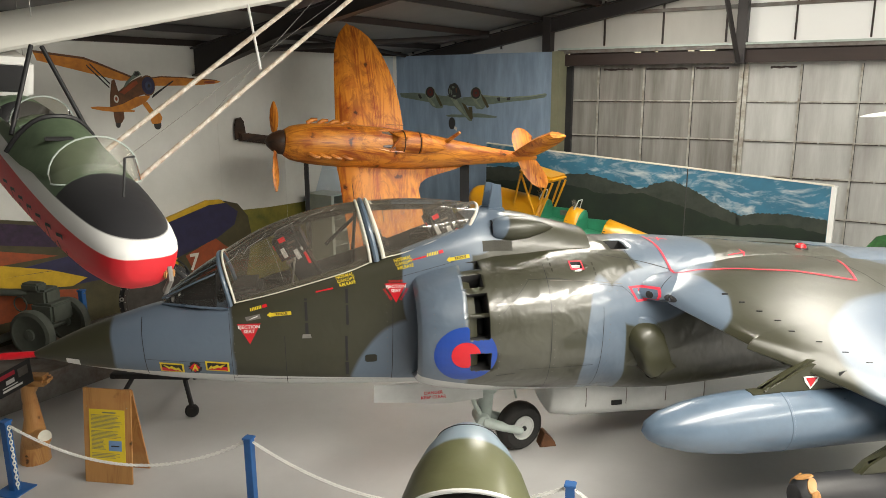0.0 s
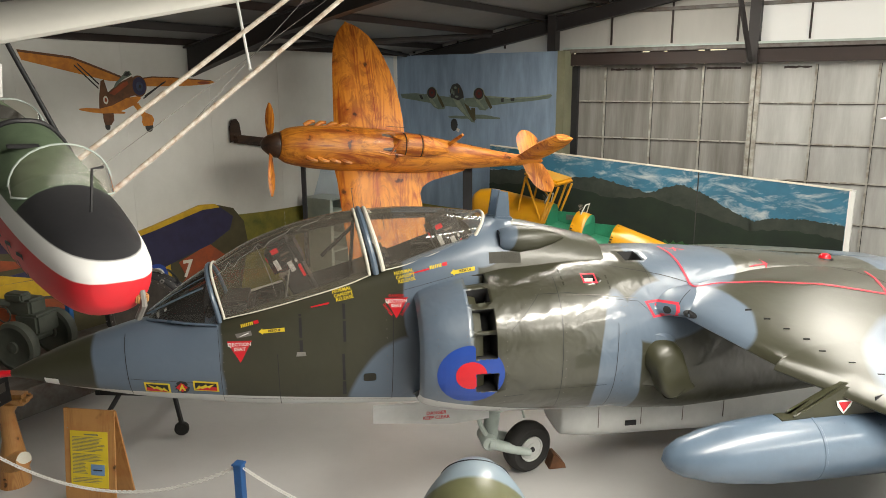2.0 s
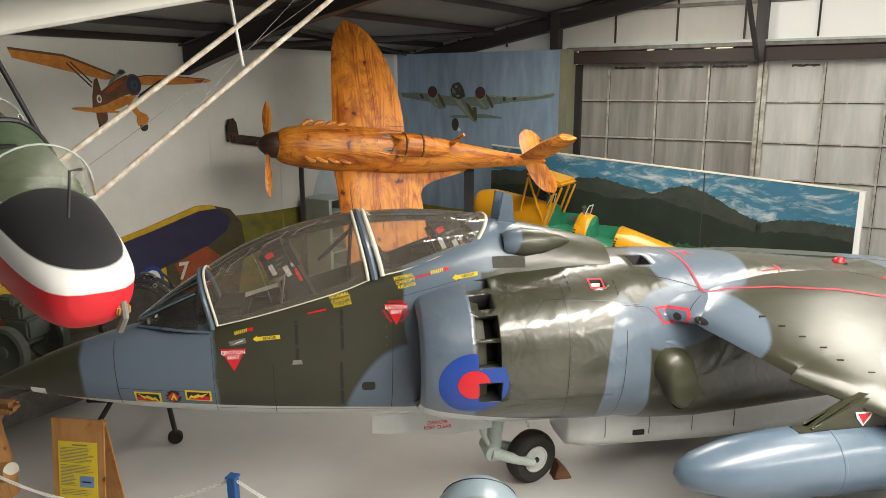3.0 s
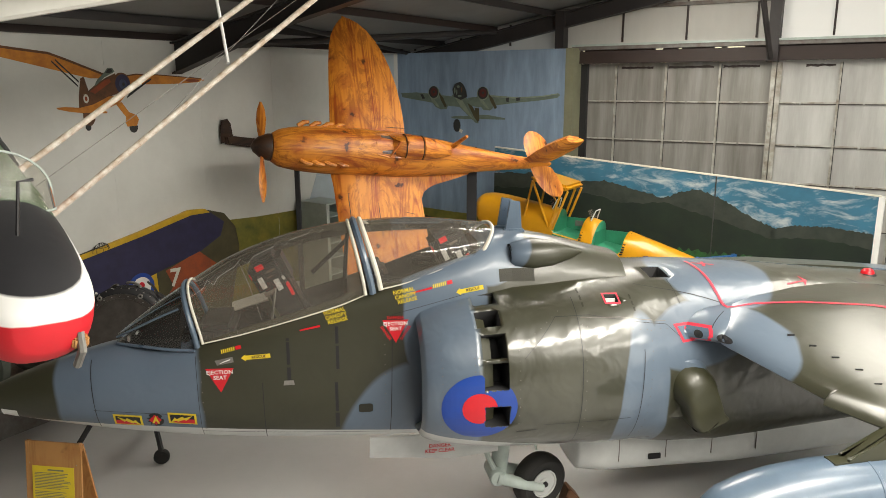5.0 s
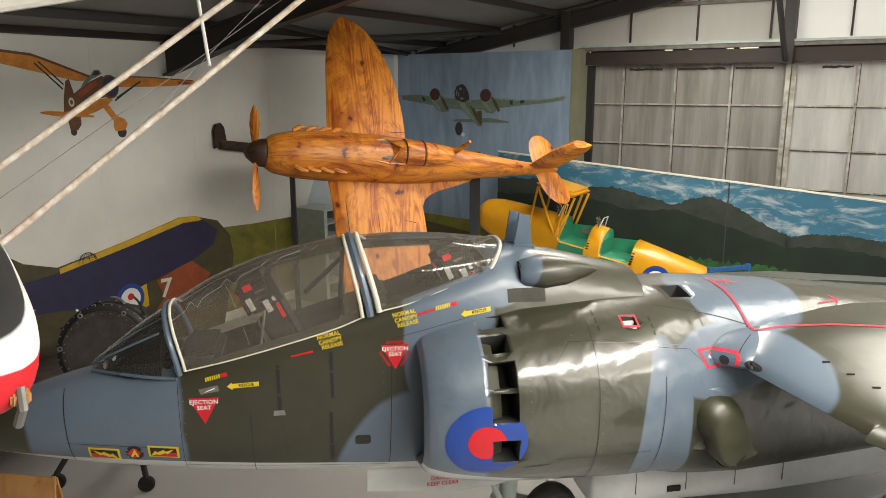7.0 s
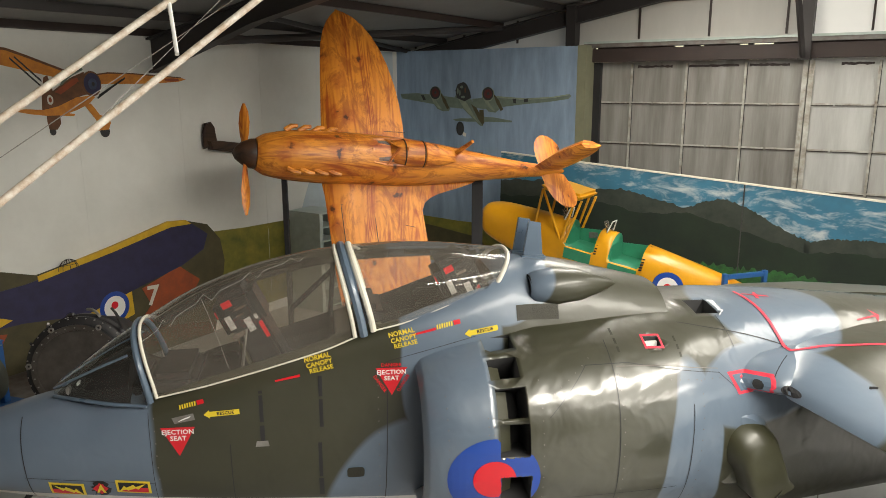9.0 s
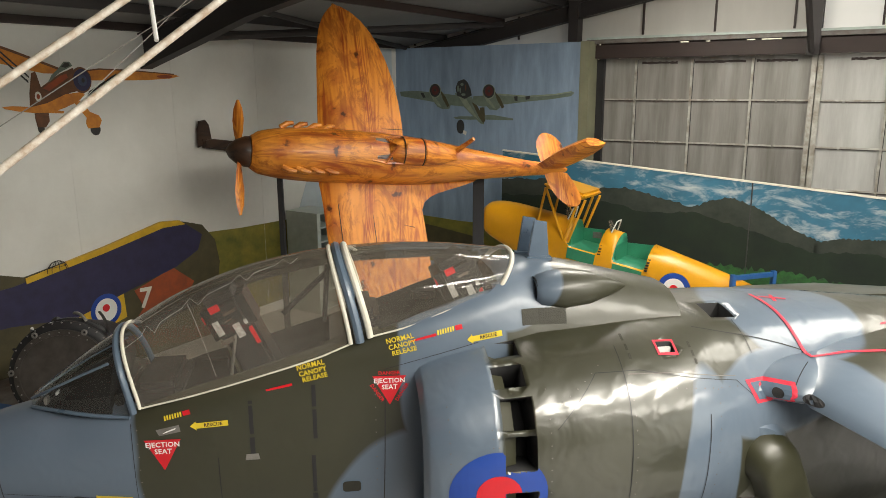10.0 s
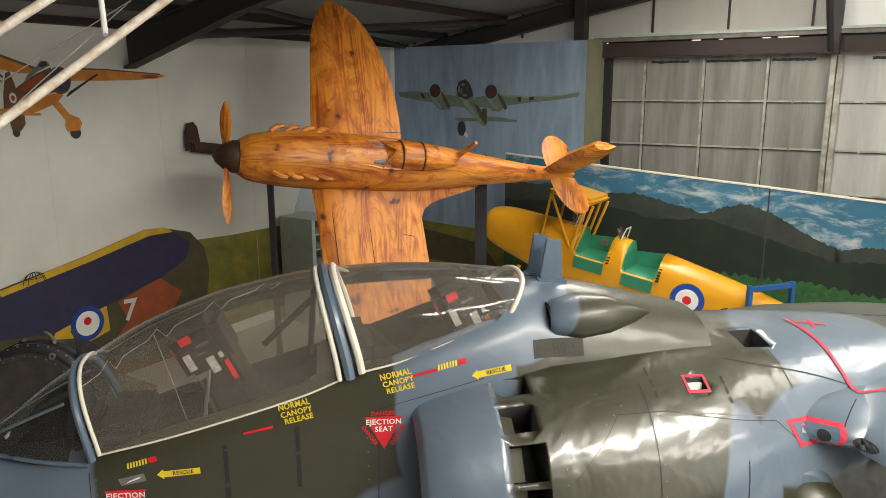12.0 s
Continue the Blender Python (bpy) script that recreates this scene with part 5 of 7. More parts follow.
cr.inputs[1].default_value, cr.inputs[2].default_value, cr.inputs[4].default_value = 0.50, 0.66, 0.85
nt.links.new(cn.outputs[0], cr.inputs[0])
cm.data_type = "RGBA"
nt.links.new(cr.outputs[0], cm.inputs["Factor"])
nt.links.new(nt.nodes["Color Ramp"].outputs[0], cm.inputs["A"])
cm.inputs["B"].default_value = (0.44, 0.47, 0.48, 1)
nt.links.new(cm.outputs["Result"], nt.nodes["Principled BSDF"].inputs["Base Color"])
P_mount = paint("painted_mountain", (0.032, 0.037, 0.030), 0.92, var=0.45, scale=2.4, stain=(0.012, 0.020, 0.014))
P_slope = paint("painted_dark_slope", (0.010, 0.019, 0.010), 0.92, var=0.5, scale=1.6, stain=(0.004, 0.009, 0.006))
P_green = mat("painted_foliage", (0.02, 0.10, 0.02), 0.7, 0, 0.5, 9.0, 0.1, 30, stain=(0.008, 0.03, 0.01))
P_cloud = paint("painted_cloud", (0.52, 0.53, 0.53), var=0.25, scale=6, stain=(0.30, 0.34, 0.38))
LW = HALL @ Matrix(((0, 0, 1, AL), (1, 0, 0, 0), (0, 1, 0, 0), (0, 0, 0, 1)))      # left wall: x along the wall, y up
BW = HALL @ Matrix(((1, 0, 0, 0), (0, 0, -1, 17.38), (0, 1, 0, 0), (0, 0, 0, 1)))  # blue wall


def mural(name, m, label):
    return thing(name, m, label, "mural", kind="")


def patch(par, poly, material, lift, name="patch"):
    bm = bmesh.new()
    prism(bm, poly, lift, Matrix())
    return part(name, bm, material, par, smooth=False)


ly = mural("mural_monoplane", LW, "wall painting of an orange high-wing monoplane in flight")
patch(ly, [(6.72, 5.42), (7.64, 5.33), (7.89, 5.25), (8.22, 5.13), (8.59, 5.0), (8.53, 4.92), (8.35, 4.92), (8.01, 4.99), (7.6, 5.08), (6.78, 5.26)], P_orange, 0.006, "port_wing")
patch(ly, [(6.72, 5.43), (7.64, 5.34), (7.89, 5.26), (8.59, 5.01), (8.57, 4.98), (7.89, 5.22), (7.64, 5.30), (6.73, 5.39)], P_brown, 0.008, "wing_edge")
patch(ly, [(9.03, 4.97), (9.25, 5.0), (9.71, 4.99), (10.18, 4.96), (10.69, 4.93), (10.8, 4.9), (10.63, 4.86), (10.17, 4.83), (9.6, 4.82), (9.11, 4.82)], P_orange, 0.006, "starboard_wing")
patch(ly, [(9.03, 4.98), (9.25, 5.01), (9.71, 5.0), (10.69, 4.94), (10.69, 4.92), (9.71, 4.98), (9.25, 4.985), (9.03, 4.96)], P_brown, 0.008, "wing_edge")
patch(ly, oval(10.49, 4.89, 0.16, 0.028, 18), P_rust, 0.008, "wing_roundel")
patch(ly, [(8.16, 4.92), (8.22, 4.95), (8.24, 4.88), (8.28, 4.72), (8.18, 4.43), (8.08, 4.43), (8.1, 4.64)], P_brown, 0.007, "fin")
patch(ly, [(8.29, 4.72), (8.42, 4.81), (8.6, 4.92), (8.77, 4.99), (8.82, 5.01), (8.87, 4.66), (8.73, 4.63), (8.47, 4.49), (8.26, 4.41), (8.12, 4.43), (8.16, 4.6)], P_brown, 0.009, "fuselage")
patch(ly, [(8.30, 4.70), (8.62, 4.90), (8.70, 4.92), (8.72, 4.86), (8.40, 4.66)], P_rust, 0.0105, "fuselage_light")
patch(ly, oval(8.22, 4.58, 0.05, 0.075, 16), M_cream, 0.0105, "side_roundel")
patch(ly, oval(8.22, 4.58, 0.025, 0.04, 14), P_rust, 0.012, "side_roundel")
patch(ly, [(8.4, 4.79), (8.47, 4.9), (8.61, 5.02), (8.68, 5.1), (8.77, 5.1), (8.81, 5.04), (8.75, 5.01), (8.6, 4.94), (8.44, 4.81)], P_grey_green, 0.011, "cockpit")
patch(ly, [(8.63, 5.02), (8.69, 5.085), (8.75, 5.085), (8.77, 5.04), (8.70, 5.01)], P_dark, 0.0125, "cockpit_glazing")
patch(ly, oval(8.935, 4.825, 0.17, 0.20, 26), P_brown, 0.012, "cowling")
patch(ly, oval(8.945, 4.825, 0.145, 0.17, 26), P_navy, 0.014, "engine_front")
patch(ly, oval(8.95, 4.82, 0.075, 0.09, 18), paint("painted_slate", (0.05, 0.07, 0.13), var=0.4, scale=9), 0.0155, "engine_cylinders")
patch(ly, oval(8.96, 4.82, 0.028, 0.035, 12), P_dark, 0.017, "hub")
patch(ly, [(7.68, 4.44), (7.83, 4.45), (8.1, 4.43), (8.34, 4.48), (8.65, 4.61), (8.91, 4.64), (8.97, 4.61), (8.85, 4.5), (8.63, 4.41), (8.5, 4.37), (8.6, 4.35), (8.58, 4.32), (8.41, 4.33), (8.13, 4.34), (7.9, 4.37), (7.71, 4.41)], P_orange, 0.011, "belly_and_tailplane")
patch(ly, [(8.78, 4.48), (8.89, 4.51), (9.02, 4.33), (9.17, 4.27), (9.21, 4.19), (9.16, 4.08), (8.97, 4.07), (8.94, 4.15), (8.96, 4.24)], P_orange, 0.0125, "undercarriage")
patch(ly, oval(9.09, 4.05, 0.085, 0.095, 18), P_dark, 0.0115, "wheel")
patch(ly, [(8.14, 4.34), (8.35, 4.34), (8.35, 4.21), (8.28, 4.12), (8.16, 4.13), (8.14, 4.25)], P_brown, 0.013, "wheel_spat")
patch(ly, oval(8.21, 4.10, 0.05, 0.065, 16), P_dark, 0.0122, "wheel")
for x0, y0, x1, y1 in ((7.75, 5.20, 8.12, 4.85), (7.68, 5.18, 8.10, 4.78), (9.05, 4.62, 9.55, 4.90), (9.02, 4.58, 9.5, 4.88)):
    patch(ly, [(x0, y0), (x1, y1), (x1, y1 + 0.03), (x0, y0 + 0.03)], P_dark, 0.010, "strut")

ju = mural("mural_bomber", BW, "wall painting of a grey-green twin-engined aeroplane in flight")
patch(ju, [(-12.24, 4.57), (-11.73, 4.59), (-11.33, 4.56), (-10.6, 4.49), (-10.38, 4.45), (-10.39, 4.22), (-10.76, 4.25), (-11.34, 4.34), (-12.0, 4.43), (-12.2, 4.46)], P_grey_green, 0.006, "port_wing")
patch(ju, [(-10.11, 4.46), (-9.84, 4.48), (-9.48, 4.53), (-8.67, 4.48), (-8.0, 4.52), (-7.6, 4.58), (-7.54, 4.54), (-7.62, 4.47), (-8.11, 4.4), (-8.67, 4.35), (-9.24, 4.28), (-9.83, 4.22), (-10.08, 4.27)], P_grey_green, 0.006, "starboard_wing")
P_pale_green = paint("painted_pale_grey_green", (0.23, 0.27, 0.20), var=0.3, scale=7)
patch(ju, [(-9.48, 4.53), (-8.67, 4.48), (-8.0, 4.52), (-7.6, 4.58), (-7.6, 4.555), (-8.0, 4.49), (-8.67, 4.44), (-9.48, 4.49)], P_pale_green, 0.008, "wing_light")
patch(ju, [(-10.65, 3.96), (-10.45, 3.99), (-10.17, 3.99), (-9.83, 4.03), (-9.53, 4.03), (-9.02, 3.96), (-9.03, 3.92), (-9.41, 3.92), (-9.83, 3.92), (-10.2, 3.91), (-10.57, 3.92)], P_grey_green, 0.008, "tailplane")
for dx, dz, poly in ((0.0, 0.0, [(-11.35, 4.58), (-11.01, 4.61), (-10.85, 4.45), (-10.73, 4.24), (-10.77, 4.16), (-10.95, 4.15), (-11.11, 4.21), (-11.27, 4.39)]), (1.50, -0.02, [(-9.84, 4.53), (-9.51, 4.58), (-9.39, 4.35), (-9.37, 4.21), (-9.47, 4.14), (-9.65, 4.16), (-9.79, 4.3)])):
    patch(ju, poly, P_grey_green, 0.010, "nacelle")
    patch(ju, [(-11.02 + dx, 4.60 + dz), (-10.87 + dx, 4.45 + dz), (-10.76 + dx, 4.24 + dz), (-10.82 + dx, 4.20 + dz), (-10.95 + dx, 4.40 + dz)], P_olive, 0.012, "nacelle_shade")
    patch(ju, [(-11.28 + dx, 4.46 + dz), (-11.16 + dx, 4.42 + dz), (-10.98 + dx, 4.20 + dz), (-11.06 + dx, 4.22 + dz), (-11.22 + dx, 4.36 + dz)], P_pale_green, 0.012, "nacelle_light")
    patch(ju, oval(-11.17 + dx, 4.59 + dz, 0.17, 0.17, 22), P_pale_green, 0.014, "engine_cowl")
    patch(ju, oval(-11.17 + dx, 4.60 + dz, 0.15, 0.155, 22), P_dark, 0.016, "engine_mouth")
    patch(ju, oval(-11.165 + dx, 4.60 + dz, 0.105, 0.11, 18), paint("painted_dark_red", (0.10, 0.022, 0.018), var=0.4, scale=12), 0.018, "engine_front")
    patch(ju, oval(-11.16 + dx, 4.605 + dz, 0.035, 0.035, 12), P_dark, 0.020, "hub")
patch(ju, [(-10.6, 4.54), (-10.45, 4.5), (-10.14, 4.45), (-10.05, 4.3), (-9.99, 4.2), (-9.8, 3.94), (-9.8, 3.81), (-9.89, 3.83), (-10.17, 4.06), (-10.32, 4.19), (-10.54, 4.35)], P_grey_green, 0.012, "fuselage")
patch(ju, [(-10.50, 4.46), (-10.30, 4.42), (-10.10, 4.14), (-9.93, 3.90), (-10.17, 4.08), (-10.34, 4.24)], P_pale_green, 0.014, "fuselage_light")
patch(ju, [(-10.13, 4.33), (-9.99, 4.25), (-9.8, 3.97), (-9.8, 3.83), (-9.92, 3.96)], P_olive, 0.014, "fuselage_shade")
patch(ju, [(-10.58, 4.66), (-10.51, 4.81), (-10.35, 4.86), (-10.26, 4.8), (-10.17, 4.63), (-10.14, 4.48), (-10.32, 4.4), (-10.54, 4.48)], P_dark, 0.016, "glazed_nose")
for x, z, rx, rz in ((-10.51, 4.64, 0.025, 0.08), (-10.45, 4.60, 0.02, 0.07), (-10.40, 4.74, 0.045, 0.035), (-10.30, 4.66, 0.02, 0.07), (-10.36, 4.50, 0.06, 0.03)):
    patch(ju, oval(x, z, rx, rz, 10), P_grey_green if x < -10.35 else P_brown, 0.018, "glazing")
patch(ju, [(-9.91, 4.2), (-9.79, 4.21), (-9.77, 3.89), (-9.82, 3.84), (-9.89, 3.99)], P_olive, 0.010, "fin")
for q in ([(-11.6, 4.54), (-11.52, 4.54), (-11.45, 4.43), (-11.53, 4.42)], [(-9.01, 4.46), (-8.92, 4.47), (-8.92, 4.36), (-8.99, 4.37)], [(-8.72, 4.46), (-8.60, 4.48), (-8.62, 4.40), (-8.71, 4.39)]):
    patch(ju, q, P_dark, 0.012, "marking_bar")
bomb = mural("mural_bomb", BW, "small black painted bomb falling on the blue wall")
patch(bomb, oval(-10.45, 3.74, 0.11, 0.17, 18), P_dark, 0.006, "bomb_body")
patch(bomb, [(-10.36, 3.66), (-10.27, 3.62), (-10.30, 3.54), (-10.38, 3.58)], M_cream, 0.007, "bomb_tail")
gw = mural("mural_field", BW, "wall painting of a low yellow-green field and dark hedge")
patch(gw, [(AL + 0.05, 0.3), (-7.5, 0.3), (-7.5, 1.30), (-9.2, 1.42), (-10.5, 1.42), (AL + 0.05, 1.50)], P_hill, 0.004)
patch(gw, [(-12.2, 0.5), (-9.4, 0.5), (-9.9, 1.05), (-11.2, 1.22), (-12.2, 1.32)], P_olive, 0.007)
hl = mural("mural_meadow", LW, "wall painting of a sunlit green and yellow meadow")
patch(hl, [(7.2, 0.2), (17.2, 0.2), (17.2, 1.86), (15.0, 1.93), (13.2, 1.92), (12.0, 1.95), (11.2, 2.0), (9.0, 1.75), (7.2, 1.6)], P_hill, 0.004)
sb = mural("mural_sky_patch", LW, "pale blue sky painted on the white wall")
patch(sb, [(13.6, 1.94), (17.2, 1.90), (17.2, 5.6), (16.4, 5.6), (15.2, 4.2), (14.2, 3.2)], paint("painted_pale_sky", (0.46, 0.53, 0.57), var=0.1, scale=1.5), 0.0035)

# painted cut-out of a fighter's wing and body standing against the wall
cw = thing("painted_wing_cutout", LW, "painted cut-out of a navy wing and orange camouflaged fuselage", "cut-out")
patch(cw, [(3.5, 0.0), (11.0, 0.0), (11.30, 1.10), (11.36, 1.4), (11.28, 1.85), (11.0, 2.18), (10.6, 2.3), (10.15, 2.36), (9.0, 2.12), (7.66, 1.9), (7.1, 2.08), (6.6, 2.45), (5.8, 2.62), (3.5, 2.7)], P_olive, 0.05, "board")
patch(cw, [(3.5, 2.64), (5.8, 2.56), (6.55, 2.39), (6.92, 2.12), (6.7, 1.98), (5.6, 2.22), (3.5, 2.32)], paint("painted_dark_purple", (0.045, 0.022, 0.055), var=0.5, scale=6, stain=(0.015, 0.01, 0.02)), 0.060, "purple_patch")
patch(cw, [(3.5, 1.30), (7.36, 1.20), (8.37, 1.06), (9.5, 1.32), (10.35, 1.50), (10.86, 1.72), (10.98, 2.0), (10.62, 2.26), (10.15, 2.28), (9.0, 2.04), (7.46, 1.80), (3.5, 1.6)], P_navy, 0.058, "navy_wing")
patch(cw, [(7.66, 1.80), (9.0, 2.03), (10.15, 2.26), (10.62, 2.25), (10.5, 2.34), (10.12, 2.37), (9.0, 2.13), (7.66, 1.89)], P_yellow, 0.066, "yellow_leading_edge")
patch(cw, [(9.46, 1.26), (10.28, 1.50), (10.72, 1.15), (10.3, 0.6), (9.3, 0.6), (9.62, 0.92)], P_rust, 0.056, "rust_patch")
patch(cw, [(8.37, 1.05), (9.25, 1.29), (9.27, 0.84), (8.86, 0.74), (8.2, 0.7)], P_yellow, 0.056, "yellow_patch")
patch(cw, oval(8.90, 1.06, 0.28, 0.28, 28), M_mark_blue, 0.0595, "roundel_blue")
patch(cw, oval(8.90, 1.06, 0.20, 0.20, 28), M_white, 0.063, "roundel_white")
patch(cw, oval(8.90, 1.10, 0.065, 0.065, 20), M_mark_red, 0.067, "roundel_red")
text_part("painted_digit", "7", 0.50, pose(9.66, 1.07, 0.062, 0, 0, -4), M_cream, cw)
patch(cw, [(3.5, 1.60), (5.7, 1.62), (6.6, 1.56), (7.2, 1.3), (6.9, 1.2), (5.6, 1.42), (3.5, 1.40)], P_yellow, 0.068, "yellow_flash")
patch(cw, [(3.5, 2.24), (5.6, 2.12), (6.7, 1.82), (5.7, 1.84), (3.5, 1.85)], P_rust, 0.064, "rust_patch")
patch(cw, [(3.5, 1.85), (5.7, 1.84), (6.6, 1.57), (5.7, 1.62), (3.5, 1.61)], P_yellow, 0.062, "yellow_patch")
patch(cw, [(3.5, 0.9), (6.9, 0.8), (7.1, 1.1), (5.6, 1.40), (3.5, 1.38)], P_rust, 0.061, "orange_patch")

wb = thing("wire_dome", LW @ pose(8.15, 1.90, 0.03), "small black wire dome on top of the painted cut-out", "wire cage")
for k in range(4):
    a = radians(45 * k)
    part("hoop", tubed([(0.17 * math.cos(q * math.pi / 12) * math.cos(a), 0.17 * math.sin(q * math.pi / 12), 0.06 + 0.06 * math.cos(q * math.pi / 12) * math.sin(a)) for q in range(13)], 0.005, 5), M_black, wb)
part("ring", tubed([(0.15 * math.cos(q * math.pi / 12), 0.08, 0.06 + 0.05 * math.sin(q * math.pi / 12)) for q in range(25)], 0.004, 5), M_black, wb)
# dark carved tail fixed to the wall
wt = thing("wall_tail", LW, "dark carved wooden tail section fixed to the white wall", "wall ornament")
part("tail_boom", prismed([(11.15, 3.60), (12.6, 3.36), (12.6, 3.58), (11.35, 3.76), (11.1, 3.78)], 0.14, pose(0, 0, 0.02), 0.03), M_darkwood, wt)
part("tail_fin", prismed([(11.02, 3.62), (11.35, 3.70), (11.30, 4.02), (11.22, 4.12), (11.08, 4.10), (11.02, 3.95)], 0.05, pose(0, 0, 0.06), 0.015), M_darkwood, wt)

# ---- landscape panels behind the yellow biplane ----
MB = Matrix.Translation((2.0, 17.28, 0)) @ pose(0, 0, 0, 0, 0, math.degrees(math.atan2(-0.507, 0.862)))
MU = MB @ Matrix(((1, 0, 0, 0), (0, 0, -1, 0), (0, 1, 0, 0), (0, 0, 0, 1)))
lp = thing("landscape_panel", MU, "long free-standing panel painted with mountains, clouds and dark hills", "painted panel")
top = lambda u: 3.20 - 0.068 * u
part("board", prismed([(-1.9, 0), (6.06, 0), (6.06, top(6.06)), (-1.9, top(-1.9))], 0.05, pose(0, 0, -0.055)), P_sky, lp, smooth=False)
part("end_board", boxed(6.06, 6.16, 0, top(6.1), -0.20, 0.01), M_white, lp, smooth=False)
part("top_batten", prismed([(-1.9, top(-1.9)), (6.1, top(6.1)), (6.1, top(6.1) + 0.03), (-1.9, top(-1.9) + 0.03)], 0.07, pose(0, 0, -0.06)), M_cream, lp, smooth=False)
rnd = random.Random(4)


def ridge(keys, z0, rough, n=70):
    out = []
    for i in range(n + 1):
        u = keys[0][0] + (keys[-1][0] - keys[0][0]) * i / n
        z = np.interp(u, [k[0] for k in keys], [k[1] for k in keys]) + rough * (rnd.random() - 0.5)
        out.append((u, min(z, top(u) - 0.01)))
    return [(keys[0][0], z0)] + out + [(keys[-1][0], z0)]


patch(lp, ridge([(-1.9, 2.75), (-0.6, 2.8), (0.2, 2.66), (0.9, 2.74), (1.5, 2.60), (2.0, 2.5), (2.3, 2.42)], 0.02, 0.05), P_mount, 0.010, "mountain")
patch(lp, ridge([(2.0, 2.36), (2.5, 2.60), (2.85, 2.70), (3.3, 2.56), (3.8, 2.28), (4.4, 2.02)], 0.02, 0.04), P_mount, 0.0125, "mountain")
patch(lp, ridge([(4.3, 2.0), (4.7, 2.12), (5.3, 2.16), (6.05, 2.10)], 0.02, 0.03), P_mount, 0.0125, "mountain")
patch(lp, ridge([(-1.9, 2.4), (0.2, 2.48), (1.3, 2.28), (2.2, 2.36), (3.2, 2.12), (4.3, 1.84), (5.2, 1.92), (6.05, 1.82)], 0.015, 0.05), P_slope, 0.016, "hillside")
patch(lp, ridge([(-1.9, 1.40), (0.0, 1.3), (1.5, 1.40), (2.8, 1.42), (4.2, 1.40), (6.05, 1.2)], 0.012, 0.10, 160), P_green, 0.020, "hedge")
part("joint", boxed(3.205, 3.225, 0.012, top(3.2), 0.0, 0.024), P_dark, lp, smooth=False)

# ---- carved wooden fighter, banked on edge ----
X = Vector((math.cos(radians(26.8)), math.sin(radians(26.8)), -0.10)).normalized()
Zd = X.cross(Vector((0, 0, 1))).normalized()
Zd = Matrix.Rotation(radians(-29), 3, X) @ Zd
if Zd.z < 0:
    Zd = Matrix.Rotation(radians(58), 3, X) @ Zd
Yu = Zd.cross(X)
SP = Matrix.Translation((-3.84, 12.93, 3.80)) @ (Matrix((X, Yu, Zd)).transposed() * 0.97).to_4x4()
sp = thing("wooden_fighter", SP, "large carved and varnished wooden fighter aeroplane banked on edge", "wooden aeroplane")


def soval(x, wy, wz, zc=0.0, n=26, e=2.0):
    return [Vector((x, math.copysign(abs(math.cos(a)) ** (2 / e), math.cos(a)) * wy, zc + math.copysign(abs(math.sin(a)) ** (2 / e), math.sin(a)) * wz)) for a in (2 * math.pi * k / n for k in range(n))]


bm = bmesh.new()
skin(bm, [ring(bm, soval(*r)) for r in spline([(0.36, 0.25, 0.26, 0), (0.5, 0.33, 0.34, 0), (1.0, 0.41, 0.42, 0.02), (1.8, 0.43, 0.44, 0.02), (2.7, 0.42, 0.43, 0.0), (3.4, 0.36, 0.38, 0.0), (4.4, 0.23, 0.27, 0.0), (5.2, 0.14, 0.18, 0.0), (5.8, 0.09, 0.12, 0.02), (6.1, 0.03, 0.06, 0.02)], 4)])
part("fuselage", bm, M_wood, sp)
spn = part("spinner", lathed([(0.005, 0), (0.10, 0.05), (0.18, 0.15), (0.235, 0.28), (0.24, 0.35)], pose(0, 0, 0, 0, 90, 0), 24), M_darkwood, sp, "dark stained spinner")
for a in (97, 277):
    bm = bmesh.new()
    rings = []
    for r, w, tw in ((0.12, 0.05, 60), (0.3, 0.09, 50), (0.5, 0.095, 35), (0.68, 0.07, 25), (0.82, 0.02, 20)):
        rings.append(ring(bm, [pose(0.2, 0, 0, a - 90, 0, 0) @ (Vector((0, r * (1.22 if a > 180 else 1.0), 0)) + Vector((math.cos(radians(tw)) * w * c, 0, math.sin(radians(tw)) * w * c)) + Vector((-math.sin(radians(tw)), 0, math.cos(radians(tw)))) * 0.022 * s) for c, s in ((1, 0), (0.5, 0.8), (-0.5, 0.8), (-1, 0), (-0.5, -0.8), (0.5, -0.8))]))
    skin(bm, rings)
    part("propeller_blade", bm, M_wood_y, sp, "carved brown propeller blade")
